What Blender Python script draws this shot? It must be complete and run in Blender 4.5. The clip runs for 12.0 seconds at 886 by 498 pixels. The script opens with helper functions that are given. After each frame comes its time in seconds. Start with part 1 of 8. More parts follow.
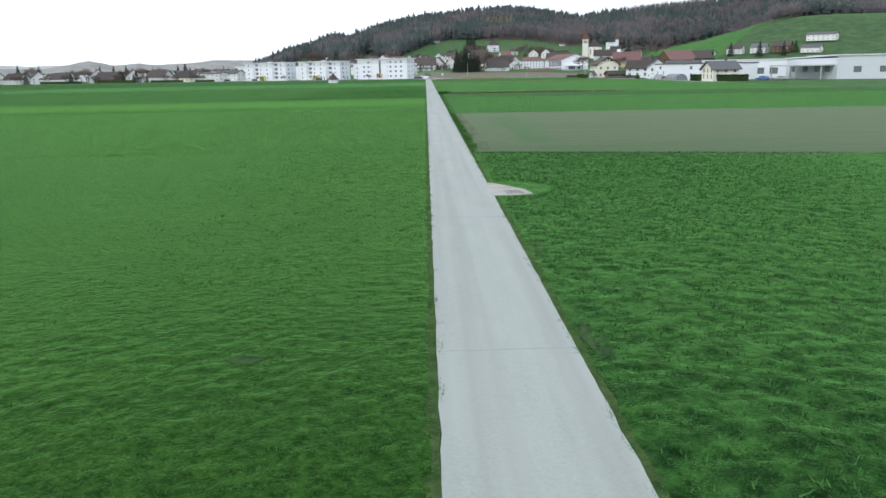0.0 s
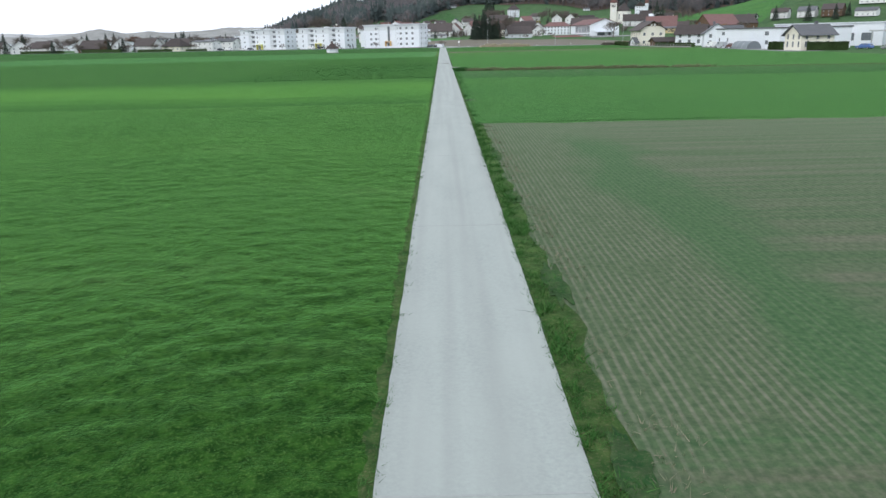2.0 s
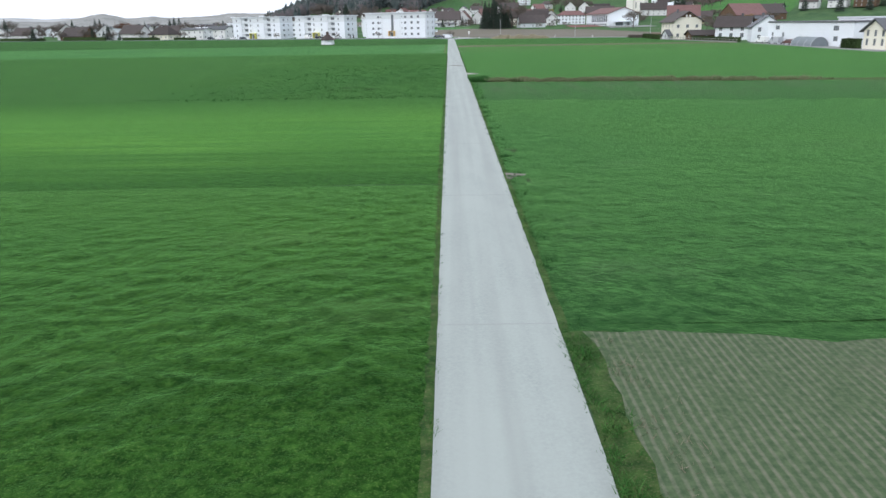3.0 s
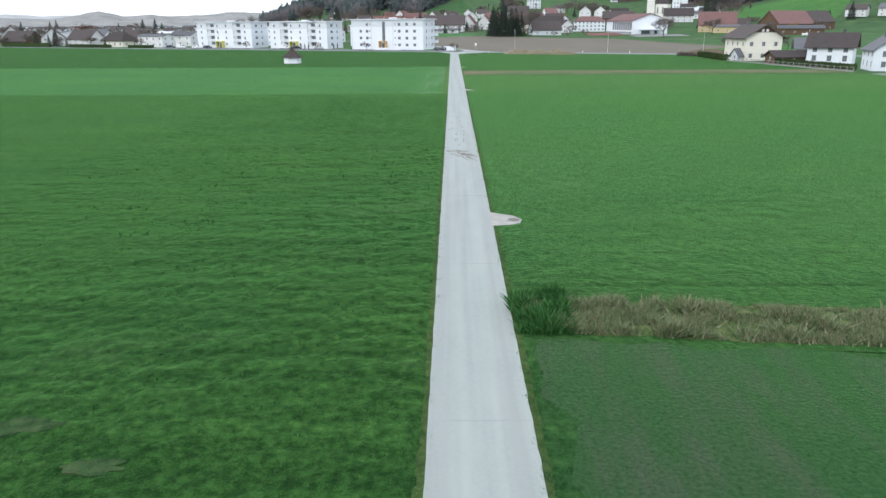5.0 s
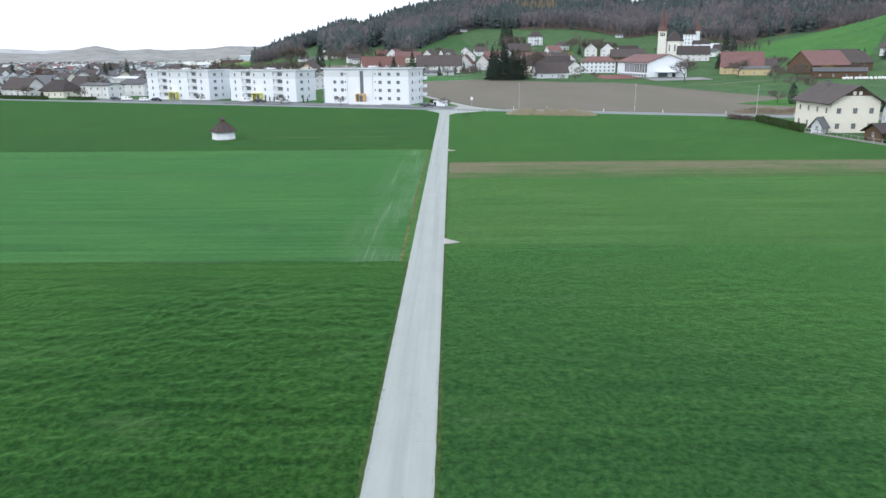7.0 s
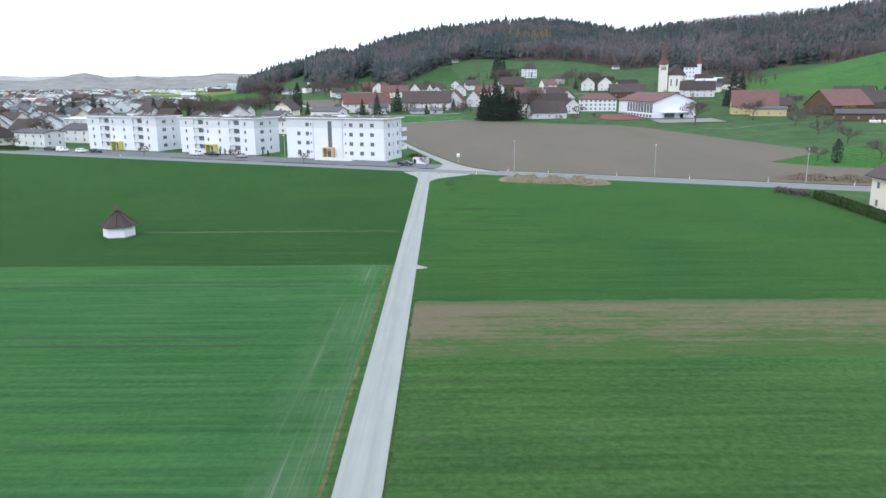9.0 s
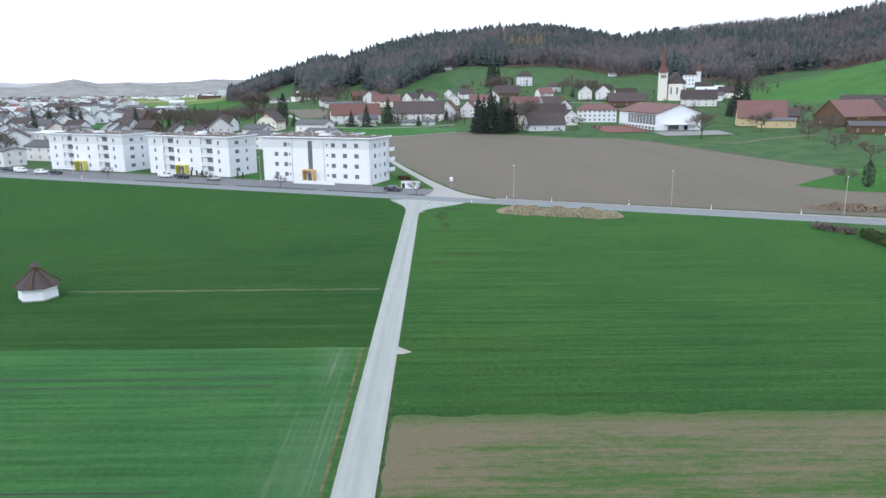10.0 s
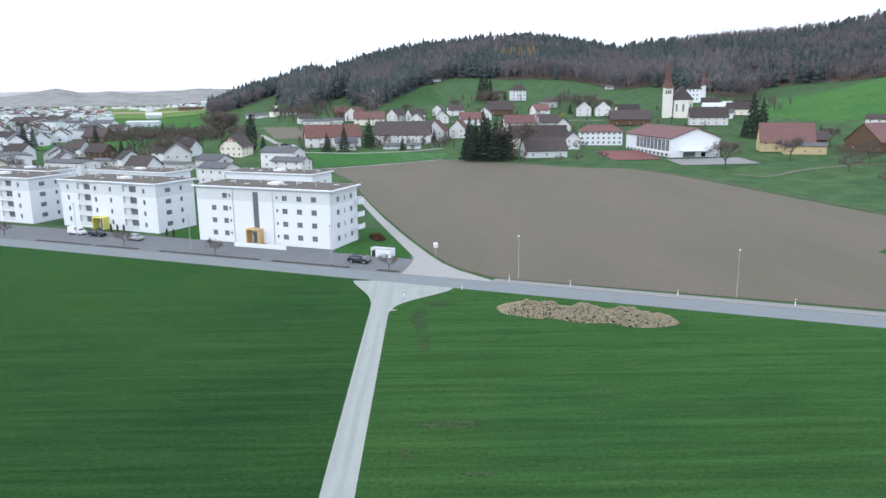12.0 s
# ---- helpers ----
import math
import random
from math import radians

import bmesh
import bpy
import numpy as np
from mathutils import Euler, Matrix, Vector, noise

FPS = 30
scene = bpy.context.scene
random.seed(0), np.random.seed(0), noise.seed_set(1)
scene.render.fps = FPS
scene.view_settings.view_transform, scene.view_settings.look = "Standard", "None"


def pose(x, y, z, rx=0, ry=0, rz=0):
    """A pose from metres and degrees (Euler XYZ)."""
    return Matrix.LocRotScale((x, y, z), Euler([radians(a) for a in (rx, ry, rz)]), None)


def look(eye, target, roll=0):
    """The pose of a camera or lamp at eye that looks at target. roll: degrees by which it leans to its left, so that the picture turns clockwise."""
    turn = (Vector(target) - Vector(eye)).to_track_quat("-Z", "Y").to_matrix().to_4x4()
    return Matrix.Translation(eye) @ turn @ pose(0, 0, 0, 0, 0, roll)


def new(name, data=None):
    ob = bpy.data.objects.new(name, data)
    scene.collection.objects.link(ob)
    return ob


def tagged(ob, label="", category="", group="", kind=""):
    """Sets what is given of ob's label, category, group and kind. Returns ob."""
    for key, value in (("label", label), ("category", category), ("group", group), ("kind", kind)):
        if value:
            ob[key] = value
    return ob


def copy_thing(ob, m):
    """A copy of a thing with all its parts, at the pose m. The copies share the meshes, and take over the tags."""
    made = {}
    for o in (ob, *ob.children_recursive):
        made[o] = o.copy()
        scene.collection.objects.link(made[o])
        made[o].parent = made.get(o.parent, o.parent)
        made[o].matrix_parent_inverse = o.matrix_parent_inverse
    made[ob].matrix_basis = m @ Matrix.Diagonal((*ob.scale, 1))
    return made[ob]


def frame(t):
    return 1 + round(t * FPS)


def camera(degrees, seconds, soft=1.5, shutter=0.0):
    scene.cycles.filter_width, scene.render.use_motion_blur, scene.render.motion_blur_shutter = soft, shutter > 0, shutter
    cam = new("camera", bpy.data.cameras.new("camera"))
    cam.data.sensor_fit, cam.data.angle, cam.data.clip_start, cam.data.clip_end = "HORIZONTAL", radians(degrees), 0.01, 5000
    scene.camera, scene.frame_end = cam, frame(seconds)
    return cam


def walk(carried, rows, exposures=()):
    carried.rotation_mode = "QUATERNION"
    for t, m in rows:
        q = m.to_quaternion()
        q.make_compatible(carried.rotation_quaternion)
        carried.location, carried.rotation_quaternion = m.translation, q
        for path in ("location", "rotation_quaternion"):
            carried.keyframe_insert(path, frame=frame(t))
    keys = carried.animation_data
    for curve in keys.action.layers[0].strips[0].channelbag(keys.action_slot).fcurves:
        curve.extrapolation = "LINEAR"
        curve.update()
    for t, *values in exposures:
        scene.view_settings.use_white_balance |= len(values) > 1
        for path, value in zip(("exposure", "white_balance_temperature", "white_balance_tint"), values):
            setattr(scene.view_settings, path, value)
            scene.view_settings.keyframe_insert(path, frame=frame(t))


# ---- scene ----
import itertools

cam = camera(62.6, 12.0)
PATH = [
    (0, (-1.607, -5.952, 5.876), (-1.57, -4.011, 5.396), -1.1),
    (0.5, (-1.064, 4.284, 5.703), (-1.036, 6.221, 5.206), -1.35),
    (1, (-0.706, 15.892, 5.808), (-0.689, 17.824, 5.291), -1.5),
    (1.5, (-0.41, 28.772, 5.725), (-0.406, 30.698, 5.187), -1.5),
    (2, (-0.445, 43.2, 5.867), (-0.454, 45.12, 5.306), -1.3),
    (2.5, (-0.635, 59.53, 6.35), (-0.654, 61.444, 5.771), -1.0),
    (3, (-1.126, 77.585, 7.23), (-1.149, 79.495, 6.638), -0.9),
    (5, (-0.79, 147.424, 10.895), (-0.816, 149.335, 10.304), -0.3),
    (5.5, (-0.07, 165.259, 12.622), (-0.1, 167.174, 12.046), -0.6),
    (6, (0.789, 181.379, 14.533), (0.756, 183.299, 13.973), -0.9),
    (6.5, (1.631, 195.087, 15.792), (1.603, 197.013, 15.256), -0.9),
    (7, (2.311, 207.233, 17.24), (2.284, 209.166, 16.726), -0.5),
    (9, (5.374, 250.704, 23.954), (5.366, 252.653, 23.505), -0.4),
    (9.5, (5.788, 261.482, 25.383), (5.789, 263.432, 24.942), -0.4),
    (10, (6.03, 272.355, 26.875), (6.038, 274.306, 26.439), -0.5),
    (10.5, (6.914, 284.157, 28.522), (6.928, 286.111, 28.094), -0.7),
    (11, (7.42, 296.218, 29.916), (7.439, 298.173, 29.49), -0.8),
    (11.5, (7.828, 308.156, 31.626), (7.855, 310.111, 31.205), -0.7),
    (12, (8.151, 319.947, 33.12), (8.185, 321.903, 32.703), -0.5),
]
# the picture starts a little darker and greener and turns cooler on the way
TONE = [(0, -0.12, 6500, 8), (1, -0.12, 6500, 8), (2, -0.12, 6480, 9), (3, -0.06, 6450, 10), (5, 0.07, 6400, 10), (7, 0.06, 6350, 10), (9, 0.04, 6220, 12), (12, 0.04, 6220, 12)]
walk(cam, [(t, look(e, g, r)) for t, e, g, r in PATH], TONE)

# ---- world and sun: pale overcast afternoon ----
world = bpy.data.worlds.new("overcast")
scene.world = world
world.use_nodes = True
wn = world.node_tree
bg = wn.nodes["Background"]
sky = wn.nodes.new("ShaderNodeTexSky")
sky.sky_type, sky.sun_disc = "NISHITA", False
sky.sun_elevation, sky.sun_rotation = radians(28), radians(250)
sky.air_density, sky.dust_density = 1.0, 4.0
veil = wn.nodes.new("ShaderNodeMixRGB")
veil.inputs[0].default_value = 0.93
scl = wn.nodes.new("ShaderNodeMixRGB")
scl.blend_type = "MULTIPLY"
scl.inputs[0].default_value = 1.0
scl.inputs[2].default_value = (0.12, 0.12, 0.12, 1)
wn.links.new(sky.outputs[0], scl.inputs[1])
wn.links.new(scl.outputs[0], veil.inputs[1])
veil.inputs[2].default_value = (0.96, 1.02, 1.13, 1)
wn.links.new(veil.outputs[0], bg.inputs[0])
bg.inputs[1].default_value = 1.36
sun = new("sun", bpy.data.lights.new("sun", "SUN"))
sun.data.energy, sun.data.angle, sun.data.color = 0.95, radians(25), (1.0, 0.97, 0.94)
sun.matrix_world = look((0, 0, 100), (60, 75, 40))

# ---- materials ----
MATS = {}


def nodes_of(name):
    m = bpy.data.materials.new(name)
    m.use_nodes = True
    nt = m.node_tree
    return m, nt, nt.nodes["Principled BSDF"]


def noise_tex(nt, vec, scale, detail=3.0, rough=0.55):
    n = nt.nodes.new("ShaderNodeTexNoise")
    n.inputs["Scale"].default_value, n.inputs["Detail"].default_value, n.inputs["Roughness"].default_value = scale, detail, rough
    nt.links.new(vec, n.inputs["Vector"])
    return n.outputs["Fac"]


def stretch(nt, vec, sx, sy, sz=1.0):
    mp = nt.nodes.new("ShaderNodeMapping")
    mp.inputs["Scale"].default_value = (sx, sy, sz)
    nt.links.new(vec, mp.inputs["Vector"])
    return mp.outputs[0]


def ramp(nt, fac, lo, hi):
    r = nt.nodes.new("ShaderNodeMapRange")
    r.inputs["From Min"].default_value, r.inputs["From Max"].default_value = lo, hi
    nt.links.new(fac, r.inputs["Value"])
    return r.outputs[0]


def mix(nt, fac, a, b, mode="MIX"):
    m = nt.nodes.new("ShaderNodeMixRGB")
    m.blend_type = mode
    for sock, v in ((m.inputs[0], fac), (m.inputs[1], a), (m.inputs[2], b)):
        if isinstance(v, (int, float)):
            sock.default_value = v
        elif isinstance(v, tuple):
            sock.default_value = (*v, 1) if len(v) == 3 else v
        else:
            nt.links.new(v, sock)
    return m.outputs[0]


def bumped(nt, p, height, strength, dist):
    b = nt.nodes.new("ShaderNodeBump")
    b.inputs["Strength"].default_value, b.inputs["Distance"].default_value = strength, dist
    nt.links.new(height, b.inputs["Height"])
    nt.links.new(b.outputs[0], p.inputs["Normal"])


def surface(name, base, dark=0.75, scale=1.0, rough=0.8, metal=0.0, bump=0.02, vary=0.0, spec=0.3, warm=None):
    """A plain weathered surface: grain and stains at two scales, and a slight change from piece to piece."""
    if name in MATS:
        return MATS[name]
    m, nt, p = nodes_of(name)
    geo = nt.nodes.new("ShaderNodeNewGeometry")
    big = ramp(nt, noise_tex(nt, geo.outputs["Position"], 0.35 * scale), 0.35, 0.7)
    fine = noise_tex(nt, geo.outputs["Position"], 6.0 * scale, 4)
    c = mix(nt, big, base, tuple(v * dark for v in (warm or base)))
    c = mix(nt, ramp(nt, fine, 0.3, 0.75), c, tuple(min(1, v * 1.12) for v in base))
    if vary:
        info = nt.nodes.new("ShaderNodeObjectInfo")
        hsv = nt.nodes.new("ShaderNodeHueSaturation")
        nt.links.new(c, hsv.inputs["Color"])
        r = nt.nodes.new("ShaderNodeMapRange")
        r.inputs["To Min"].default_value, r.inputs["To Max"].default_value = 1 - vary, 1 + vary
        nt.links.new(info.outputs["Random"], r.inputs["Value"])
        nt.links.new(r.outputs[0], hsv.inputs["Value"])
        c = hsv.outputs[0]
    nt.links.new(c, p.inputs["Base Color"])
    p.inputs["Roughness"].default_value, p.inputs["Metallic"].default_value = rough, metal
    p.inputs["Specular IOR Level"].default_value = spec
    if bump:
        bumped(nt, p, fine, 0.4, bump)
    MATS[name] = m
    return m


def place_axis(nt, pos, axis):
    sep = nt.nodes.new("ShaderNodeSeparateXYZ")
    nt.links.new(pos, sep.inputs[0])
    return sep.outputs[axis]


def calc(nt, op, a, b):
    m = nt.nodes.new("ShaderNodeMath")
    m.operation = op
    for sock, v in ((m.inputs[0], a), (m.inputs[1], b)):
        if isinstance(v, (int, float)):
            sock.default_value = v
        else:
            nt.links.new(v, sock)
    return m.outputs[0]


def grass(name, a, b, c, clump=2.6, streak=0.25, relief=0.12, band=0.0, fuzz=0.05, worn=0.3, blend=None, wheels=False, lump=0.5):
    """Field grass: wide patches, mowing streaks across the lane, clumps and fine blades. a deep, also painted shade in
    the gaps between clumps, b mid, c pale.
    """
    m, nt, p = nodes_of(name)
    geo = nt.nodes.new("ShaderNodeNewGeometry")
    pos = geo.outputs["Position"]
    wide = ramp(nt, noise_tex(nt, pos, 0.045, 3), 0.3, 0.7)
    streaks = noise_tex(nt, stretch(nt, pos, 0.035, 0.85), 1.0, 4, 0.65)
    lines = ramp(nt, streaks, 0.35, 0.7)
    mid = ramp(nt, noise_tex(nt, pos, clump, 5, 0.66), 0.38, 0.64)
    fine = noise_tex(nt, pos, 19.0, 3, 0.7)
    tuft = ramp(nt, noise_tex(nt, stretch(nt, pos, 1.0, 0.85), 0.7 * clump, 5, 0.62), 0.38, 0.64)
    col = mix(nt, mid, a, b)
    if band:
        col = mix(nt, band, col, mix(nt, lines, a, b))
    col = mix(nt, ramp(nt, fine, 0.52, 0.8), col, c)
    tint = mix(nt, wide, (0.86, 0.9, 0.9), (1.14, 1.06, 0.93))
    col = mix(nt, 1.0, col, tint, "MULTIPLY")
    # tuft noise paints the shaded gaps and bright tops of clumps into the colour
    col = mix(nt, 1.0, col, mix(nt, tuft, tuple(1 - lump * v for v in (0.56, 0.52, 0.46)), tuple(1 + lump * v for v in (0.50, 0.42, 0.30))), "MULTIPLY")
    shade = mix(nt, lines, (0.78, 0.8, 0.78), (1.18, 1.14, 1.05))
    col = mix(nt, streak, col, mix(nt, 1.0, col, shade, "MULTIPLY"))
    thin = ramp(nt, noise_tex(nt, stretch(nt, pos, 0.10, 0.22), 1.0, 5, 0.7), 0.56, 0.76)
    col = mix(nt, calc(nt, "MULTIPLY", thin, worn), col, mix(nt, mid, tuple(0.5 * v + w for v, w in zip(b, (0.030, 0.045, 0.020))), tuple(0.7 * v + w for v, w in zip(c, (0.035, 0.035, 0.025)))))
    if blend:
        y = calc(nt, "ADD", place_axis(nt, pos, 1), calc(nt, "MULTIPLY", calc(nt, "SUBTRACT", streaks, 0.5), 26.0))
        inside = calc(nt, "MULTIPLY", ramp(nt, y, blend[0], blend[0] + 14), ramp(nt, y, blend[1], blend[1] - 14))
        col = mix(nt, inside, mix(nt, mid, *blend[2]), col)
    if wheels:
        x = place_axis(nt, pos, 0)
        near = calc(nt, "MULTIPLY", ramp(nt, x, -9.0, -5.0), ramp(nt, noise_tex(nt, stretch(nt, pos, 0.25, 0.07), 1.0, 3), 0.35, 0.62))
        rut = ramp(nt, noise_tex(nt, stretch(nt, pos, 3.2, 0.03), 1.0, 3, 0.7), 0.50, 0.68)
        col = mix(nt, calc(nt, "MULTIPLY", near, 0.4), col, (0.10, 0.18, 0.10))
        col = mix(nt, calc(nt, "MULTIPLY", calc(nt, "MULTIPLY", near, rut), 0.7), col, (0.17, 0.225, 0.15))
    nt.links.new(col, p.inputs["Base Color"])
    p.inputs["Roughness"].default_value, p.inputs["Specular IOR Level"].default_value = 1.0, 0.02
    p.inputs["Sheen Weight"].default_value, p.inputs["Sheen Roughness"].default_value = fuzz, 0.2
    p.inputs["Sheen Tint"].default_value = (0.40, 1.0, 0.28, 1)
    bumped(nt, p, calc(nt, "ADD", mid, fine), 0.3, relief)
    return m


# ---- the lie of the land ----
def smooth(a, b, v):
    t = min(1.0, max(0.0, (v - a) / (b - a)))
    return t * t * (3 - 2 * t)


AZ = [-40, -22, -15.7, -14.3, -11.8, -9, -7.6, -5, -2.5, 1, 4.4, 7.8, 10.3, 12.4, 14.4, 16, 19.5, 22, 26, 28.5, 31.3, 40, 60, 90]
RIDGE = [0, 0, 0.2, 0.8, 1.3, 2.3, 2.1, 3.0, 3.6, 4.1, 4.45, 4.5, 4.2, 3.8, 3.5, 3.75, 4.1, 4.3, 4.5, 4.7, 5.2, 5.4, 4.0, 0]
BASE = (8.0, 320.0)
SPUR_AZ = [23.0, 24.3, 26.2, 27.9, 29.6, 31.7, 36]
SPUR_EL = [-1.3, -0.85, -0.45, -0.12, 0.27, 0.85, 1.6]
BACK_EL = [-0.2, 0.2, 0.38, 0.48, 0.64, 0.88, 1.7]


def terrain(x, y):
    dx, dy = x - BASE[0], y - BASE[1]
    r, az = math.hypot(dx, dy), math.degrees(math.atan2(dx, dy))
    z = 0.0
    if -22 < az < 90 and r > 225:
        w = smooth(-21, -12, az) * (1 - smooth(60, 88, az))
        crest = 33 + 1250 * math.tan(radians(float(np.interp(az, AZ, RIDGE)))) - 21
        q = (r - 450) / 800
        rise = 5 * smooth(230, 450, r)
        if q > 0:
            p = 0.65 * q + 0.35 * q ** 3 if q < 1 else 1 - 0.25 * smooth(1.0, 1.8, q)
            rise = 5 + max(0, crest - 5) * p
        z = w * rise
        z += 26 * smooth(21, 37, az) * math.exp(-((r - 690) / 150) ** 2) * (1 - smooth(60, 88, az))
        spur = smooth(21.5, 24, az) * (1 - smooth(32, 36, az))
        if spur and r > 450:
            top = 33 + 690 * math.tan(radians(float(np.interp(az, SPUR_AZ, SPUR_EL))))
            back = 33 + 950 * math.tan(radians(float(np.interp(az, SPUR_AZ, BACK_EL))))
            z += spur * (float(np.interp(r, (450, 530, 620, 690, 750, 950, 1250, 1900), (5, 5 + 0.25 * (top - 5), 5 + 0.72 * (top - 5), top, top - 2, back, crest, 0.75 * crest))) - z)
    return z


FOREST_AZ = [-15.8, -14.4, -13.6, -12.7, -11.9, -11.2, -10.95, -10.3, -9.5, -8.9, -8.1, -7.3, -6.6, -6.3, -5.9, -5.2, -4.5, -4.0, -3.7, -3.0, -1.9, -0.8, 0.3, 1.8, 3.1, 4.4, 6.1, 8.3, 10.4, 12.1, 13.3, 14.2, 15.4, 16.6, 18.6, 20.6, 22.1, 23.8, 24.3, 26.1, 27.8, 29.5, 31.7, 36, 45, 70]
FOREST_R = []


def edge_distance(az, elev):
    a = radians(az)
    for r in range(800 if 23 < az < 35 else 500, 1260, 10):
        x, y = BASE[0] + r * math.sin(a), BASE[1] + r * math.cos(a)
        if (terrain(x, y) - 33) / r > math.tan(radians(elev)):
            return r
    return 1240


def lattice(name, x0, x1, y0, y1, step, material, lift=0.02, wobble=0.0, label="", category="field", kind="structure", slant=(0, 0)):
    """A sheet of field laid on the land, with an uneven outline; slant: how its near and far edges run off along x."""
    nx, ny = max(2, round((x1 - x0) / step) + 1), max(2, round((y1 - y0) / step) + 1)
    verts = []
    for j in range(ny):
        for i in range(nx):
            x = x0 + (x1 - x0) * i / (nx - 1)
            ya, yb = y0 + slant[0] * (x - 1.5), y1 + slant[1] * (x - 1.5)
            y = ya + (yb - ya) * j / (ny - 1)
            if wobble and j in (0, ny - 1):
                y += wobble * noise.noise((x * 0.35, y, 7)) + 0.5 * wobble * noise.noise((x * 1.7, y, 3))
            if wobble and i in (0, nx - 1):
                x += wobble * noise.noise((x, y * 0.6, 5)) * 0.6
            verts.append((x, y, terrain(x, y) + lift))
    faces = [(j * nx + i, j * nx + i + 1, (j + 1) * nx + i + 1, (j + 1) * nx + i) for j in range(ny - 1) for i in range(nx - 1)]
    me = bpy.data.meshes.new(name)
    me.from_pydata(verts, [], faces)
    me.materials.append(material)
    ob = new(name, me)
    return tagged(ob, label, category, "", kind)


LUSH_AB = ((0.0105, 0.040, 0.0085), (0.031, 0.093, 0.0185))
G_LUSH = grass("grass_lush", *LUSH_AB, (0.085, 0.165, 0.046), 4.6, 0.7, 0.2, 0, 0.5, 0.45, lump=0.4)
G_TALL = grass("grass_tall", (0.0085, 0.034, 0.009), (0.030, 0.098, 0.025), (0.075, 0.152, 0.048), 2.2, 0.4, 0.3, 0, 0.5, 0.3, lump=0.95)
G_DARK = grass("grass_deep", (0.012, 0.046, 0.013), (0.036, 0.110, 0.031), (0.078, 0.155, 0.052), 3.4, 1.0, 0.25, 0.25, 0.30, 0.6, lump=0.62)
G_GRAIN = grass("grass_grain", (0.022, 0.073, 0.024), (0.046, 0.116, 0.039), (0.078, 0.150, 0.062), 2.6, 1.0, 0.15, 0.3, 0.22, 0.35, lump=0.18)
G_GRAIN_DEEP = grass("grass_grain_deep", (0.016, 0.055, 0.019), (0.032, 0.086, 0.030), (0.056, 0.115, 0.048), 2.6, 1.0, 0.15, 0.3, 0.2, 0.35, lump=0.18)
G_MID = grass("grass_mid", (0.017, 0.060, 0.019), (0.036, 0.100, 0.034), (0.064, 0.135, 0.058), 3.0, 0.9, 0.15, 0, 0.42, 0.6, lump=0.5)
G_PALE = grass("grass_pale", (0.042, 0.134, 0.024), (0.068, 0.178, 0.036), (0.105, 0.21, 0.06), 2.6, 1.0, 0.1, 0.4, 0.32, 0.3, (112, 151, LUSH_AB), lump=0.3)
G_MOWN = grass("grass_mown", (0.036, 0.096, 0.031), (0.062, 0.140, 0.052), (0.105, 0.17, 0.08), 2.2, 1.0, 0.15, 0.3, 0.28, 0.5, lump=0.25)
G_SOWN = grass("grass_sown", (0.034, 0.112, 0.042), (0.051, 0.146, 0.057), (0.082, 0.174, 0.079), 2.2, 1.0, 0.1, 0.4, 0.25, 0.5, None, True, lump=0.15)
# distance haze is painted in here: a paler, greyer green
G_FAR = grass("grass_far_hazed", (0.056, 0.106, 0.056), (0.076, 0.136, 0.072), (0.10, 0.15, 0.09), 0.15, 0.3, 0.1, 0, 0.1, 0.8, lump=0.3)

rings = [0, 120, 200] + list(range(230, 520, 12)) + list(range(520, 1500, 20)) + [1550, 1650, 1800, 2000, 2300, 2600, 2800, 3000, 3200, 3400, 3600, 3800, 4000, 4200, 4500, 4800]
spokes = [-180 + 4 * i for i in range(26)] + [-76 + 0.6 * i for i in range(270)] + [86 + 4 * i for i in range(24)]
gv, gf = [], []
for r in rings:
    for az in spokes:
        x, y = BASE[0] + r * math.sin(radians(az)), BASE[1] + r * math.cos(radians(az))
        gv.append((x, y, terrain(x, y)))
ns = len(spokes)
for j in range(len(rings) - 1):
    for i in range(ns):
        k = (i + 1) % ns
        gf.append((j * ns + i, j * ns + k, (j + 1) * ns + k, (j + 1) * ns + i))
gm = bpy.data.meshes.new("ground")
gm.from_pydata(gv, [], gf)
gm.materials.append(G_FAR)
gm.polygons.foreach_set("use_smooth", [True] * len(gf))
tagged(new("ground", gm), "green valley floor and meadow slopes", "ground", "", "structure")

# ---- fields ----
STUBBLE, nt, p = nodes_of("stubble_rows")
pos = nt.nodes.new("ShaderNodeNewGeometry").outputs["Position"]
wave = nt.nodes.new("ShaderNodeTexWave")
wave.bands_direction = "X"
wave.inputs["Scale"].default_value, wave.inputs["Distortion"].default_value, wave.inputs["Detail"].default_value = 1.6, 0.9, 2.0
nt.links.new(pos, wave.inputs["Vector"])
grit = ramp(nt, noise_tex(nt, pos, 5.0, 5, 0.7), 0.35, 0.7)
cross = ramp(nt, noise_tex(nt, stretch(nt, pos, 0.05, 1.3), 1.0, 4, 0.7), 0.38, 0.66)
sway = calc(nt, "MULTIPLY", calc(nt, "SUBTRACT", noise_tex(nt, stretch(nt, pos, 0.3, 0.12), 1.0, 4, 0.6), 0.5), 7.0)
xs = calc(nt, "ADD", place_axis(nt, pos, 0), sway)
ys = calc(nt, "ADD", place_axis(nt, pos, 1), calc(nt, "MULTIPLY", sway, 0.5))
earth = mix(nt, grit, (0.072, 0.082, 0.053), (0.140, 0.138, 0.096))
sprout = mix(nt, grit, (0.026, 0.082, 0.028), (0.060, 0.136, 0.050))
straw = mix(nt, grit, (0.096, 0.118, 0.074), (0.175, 0.180, 0.128))
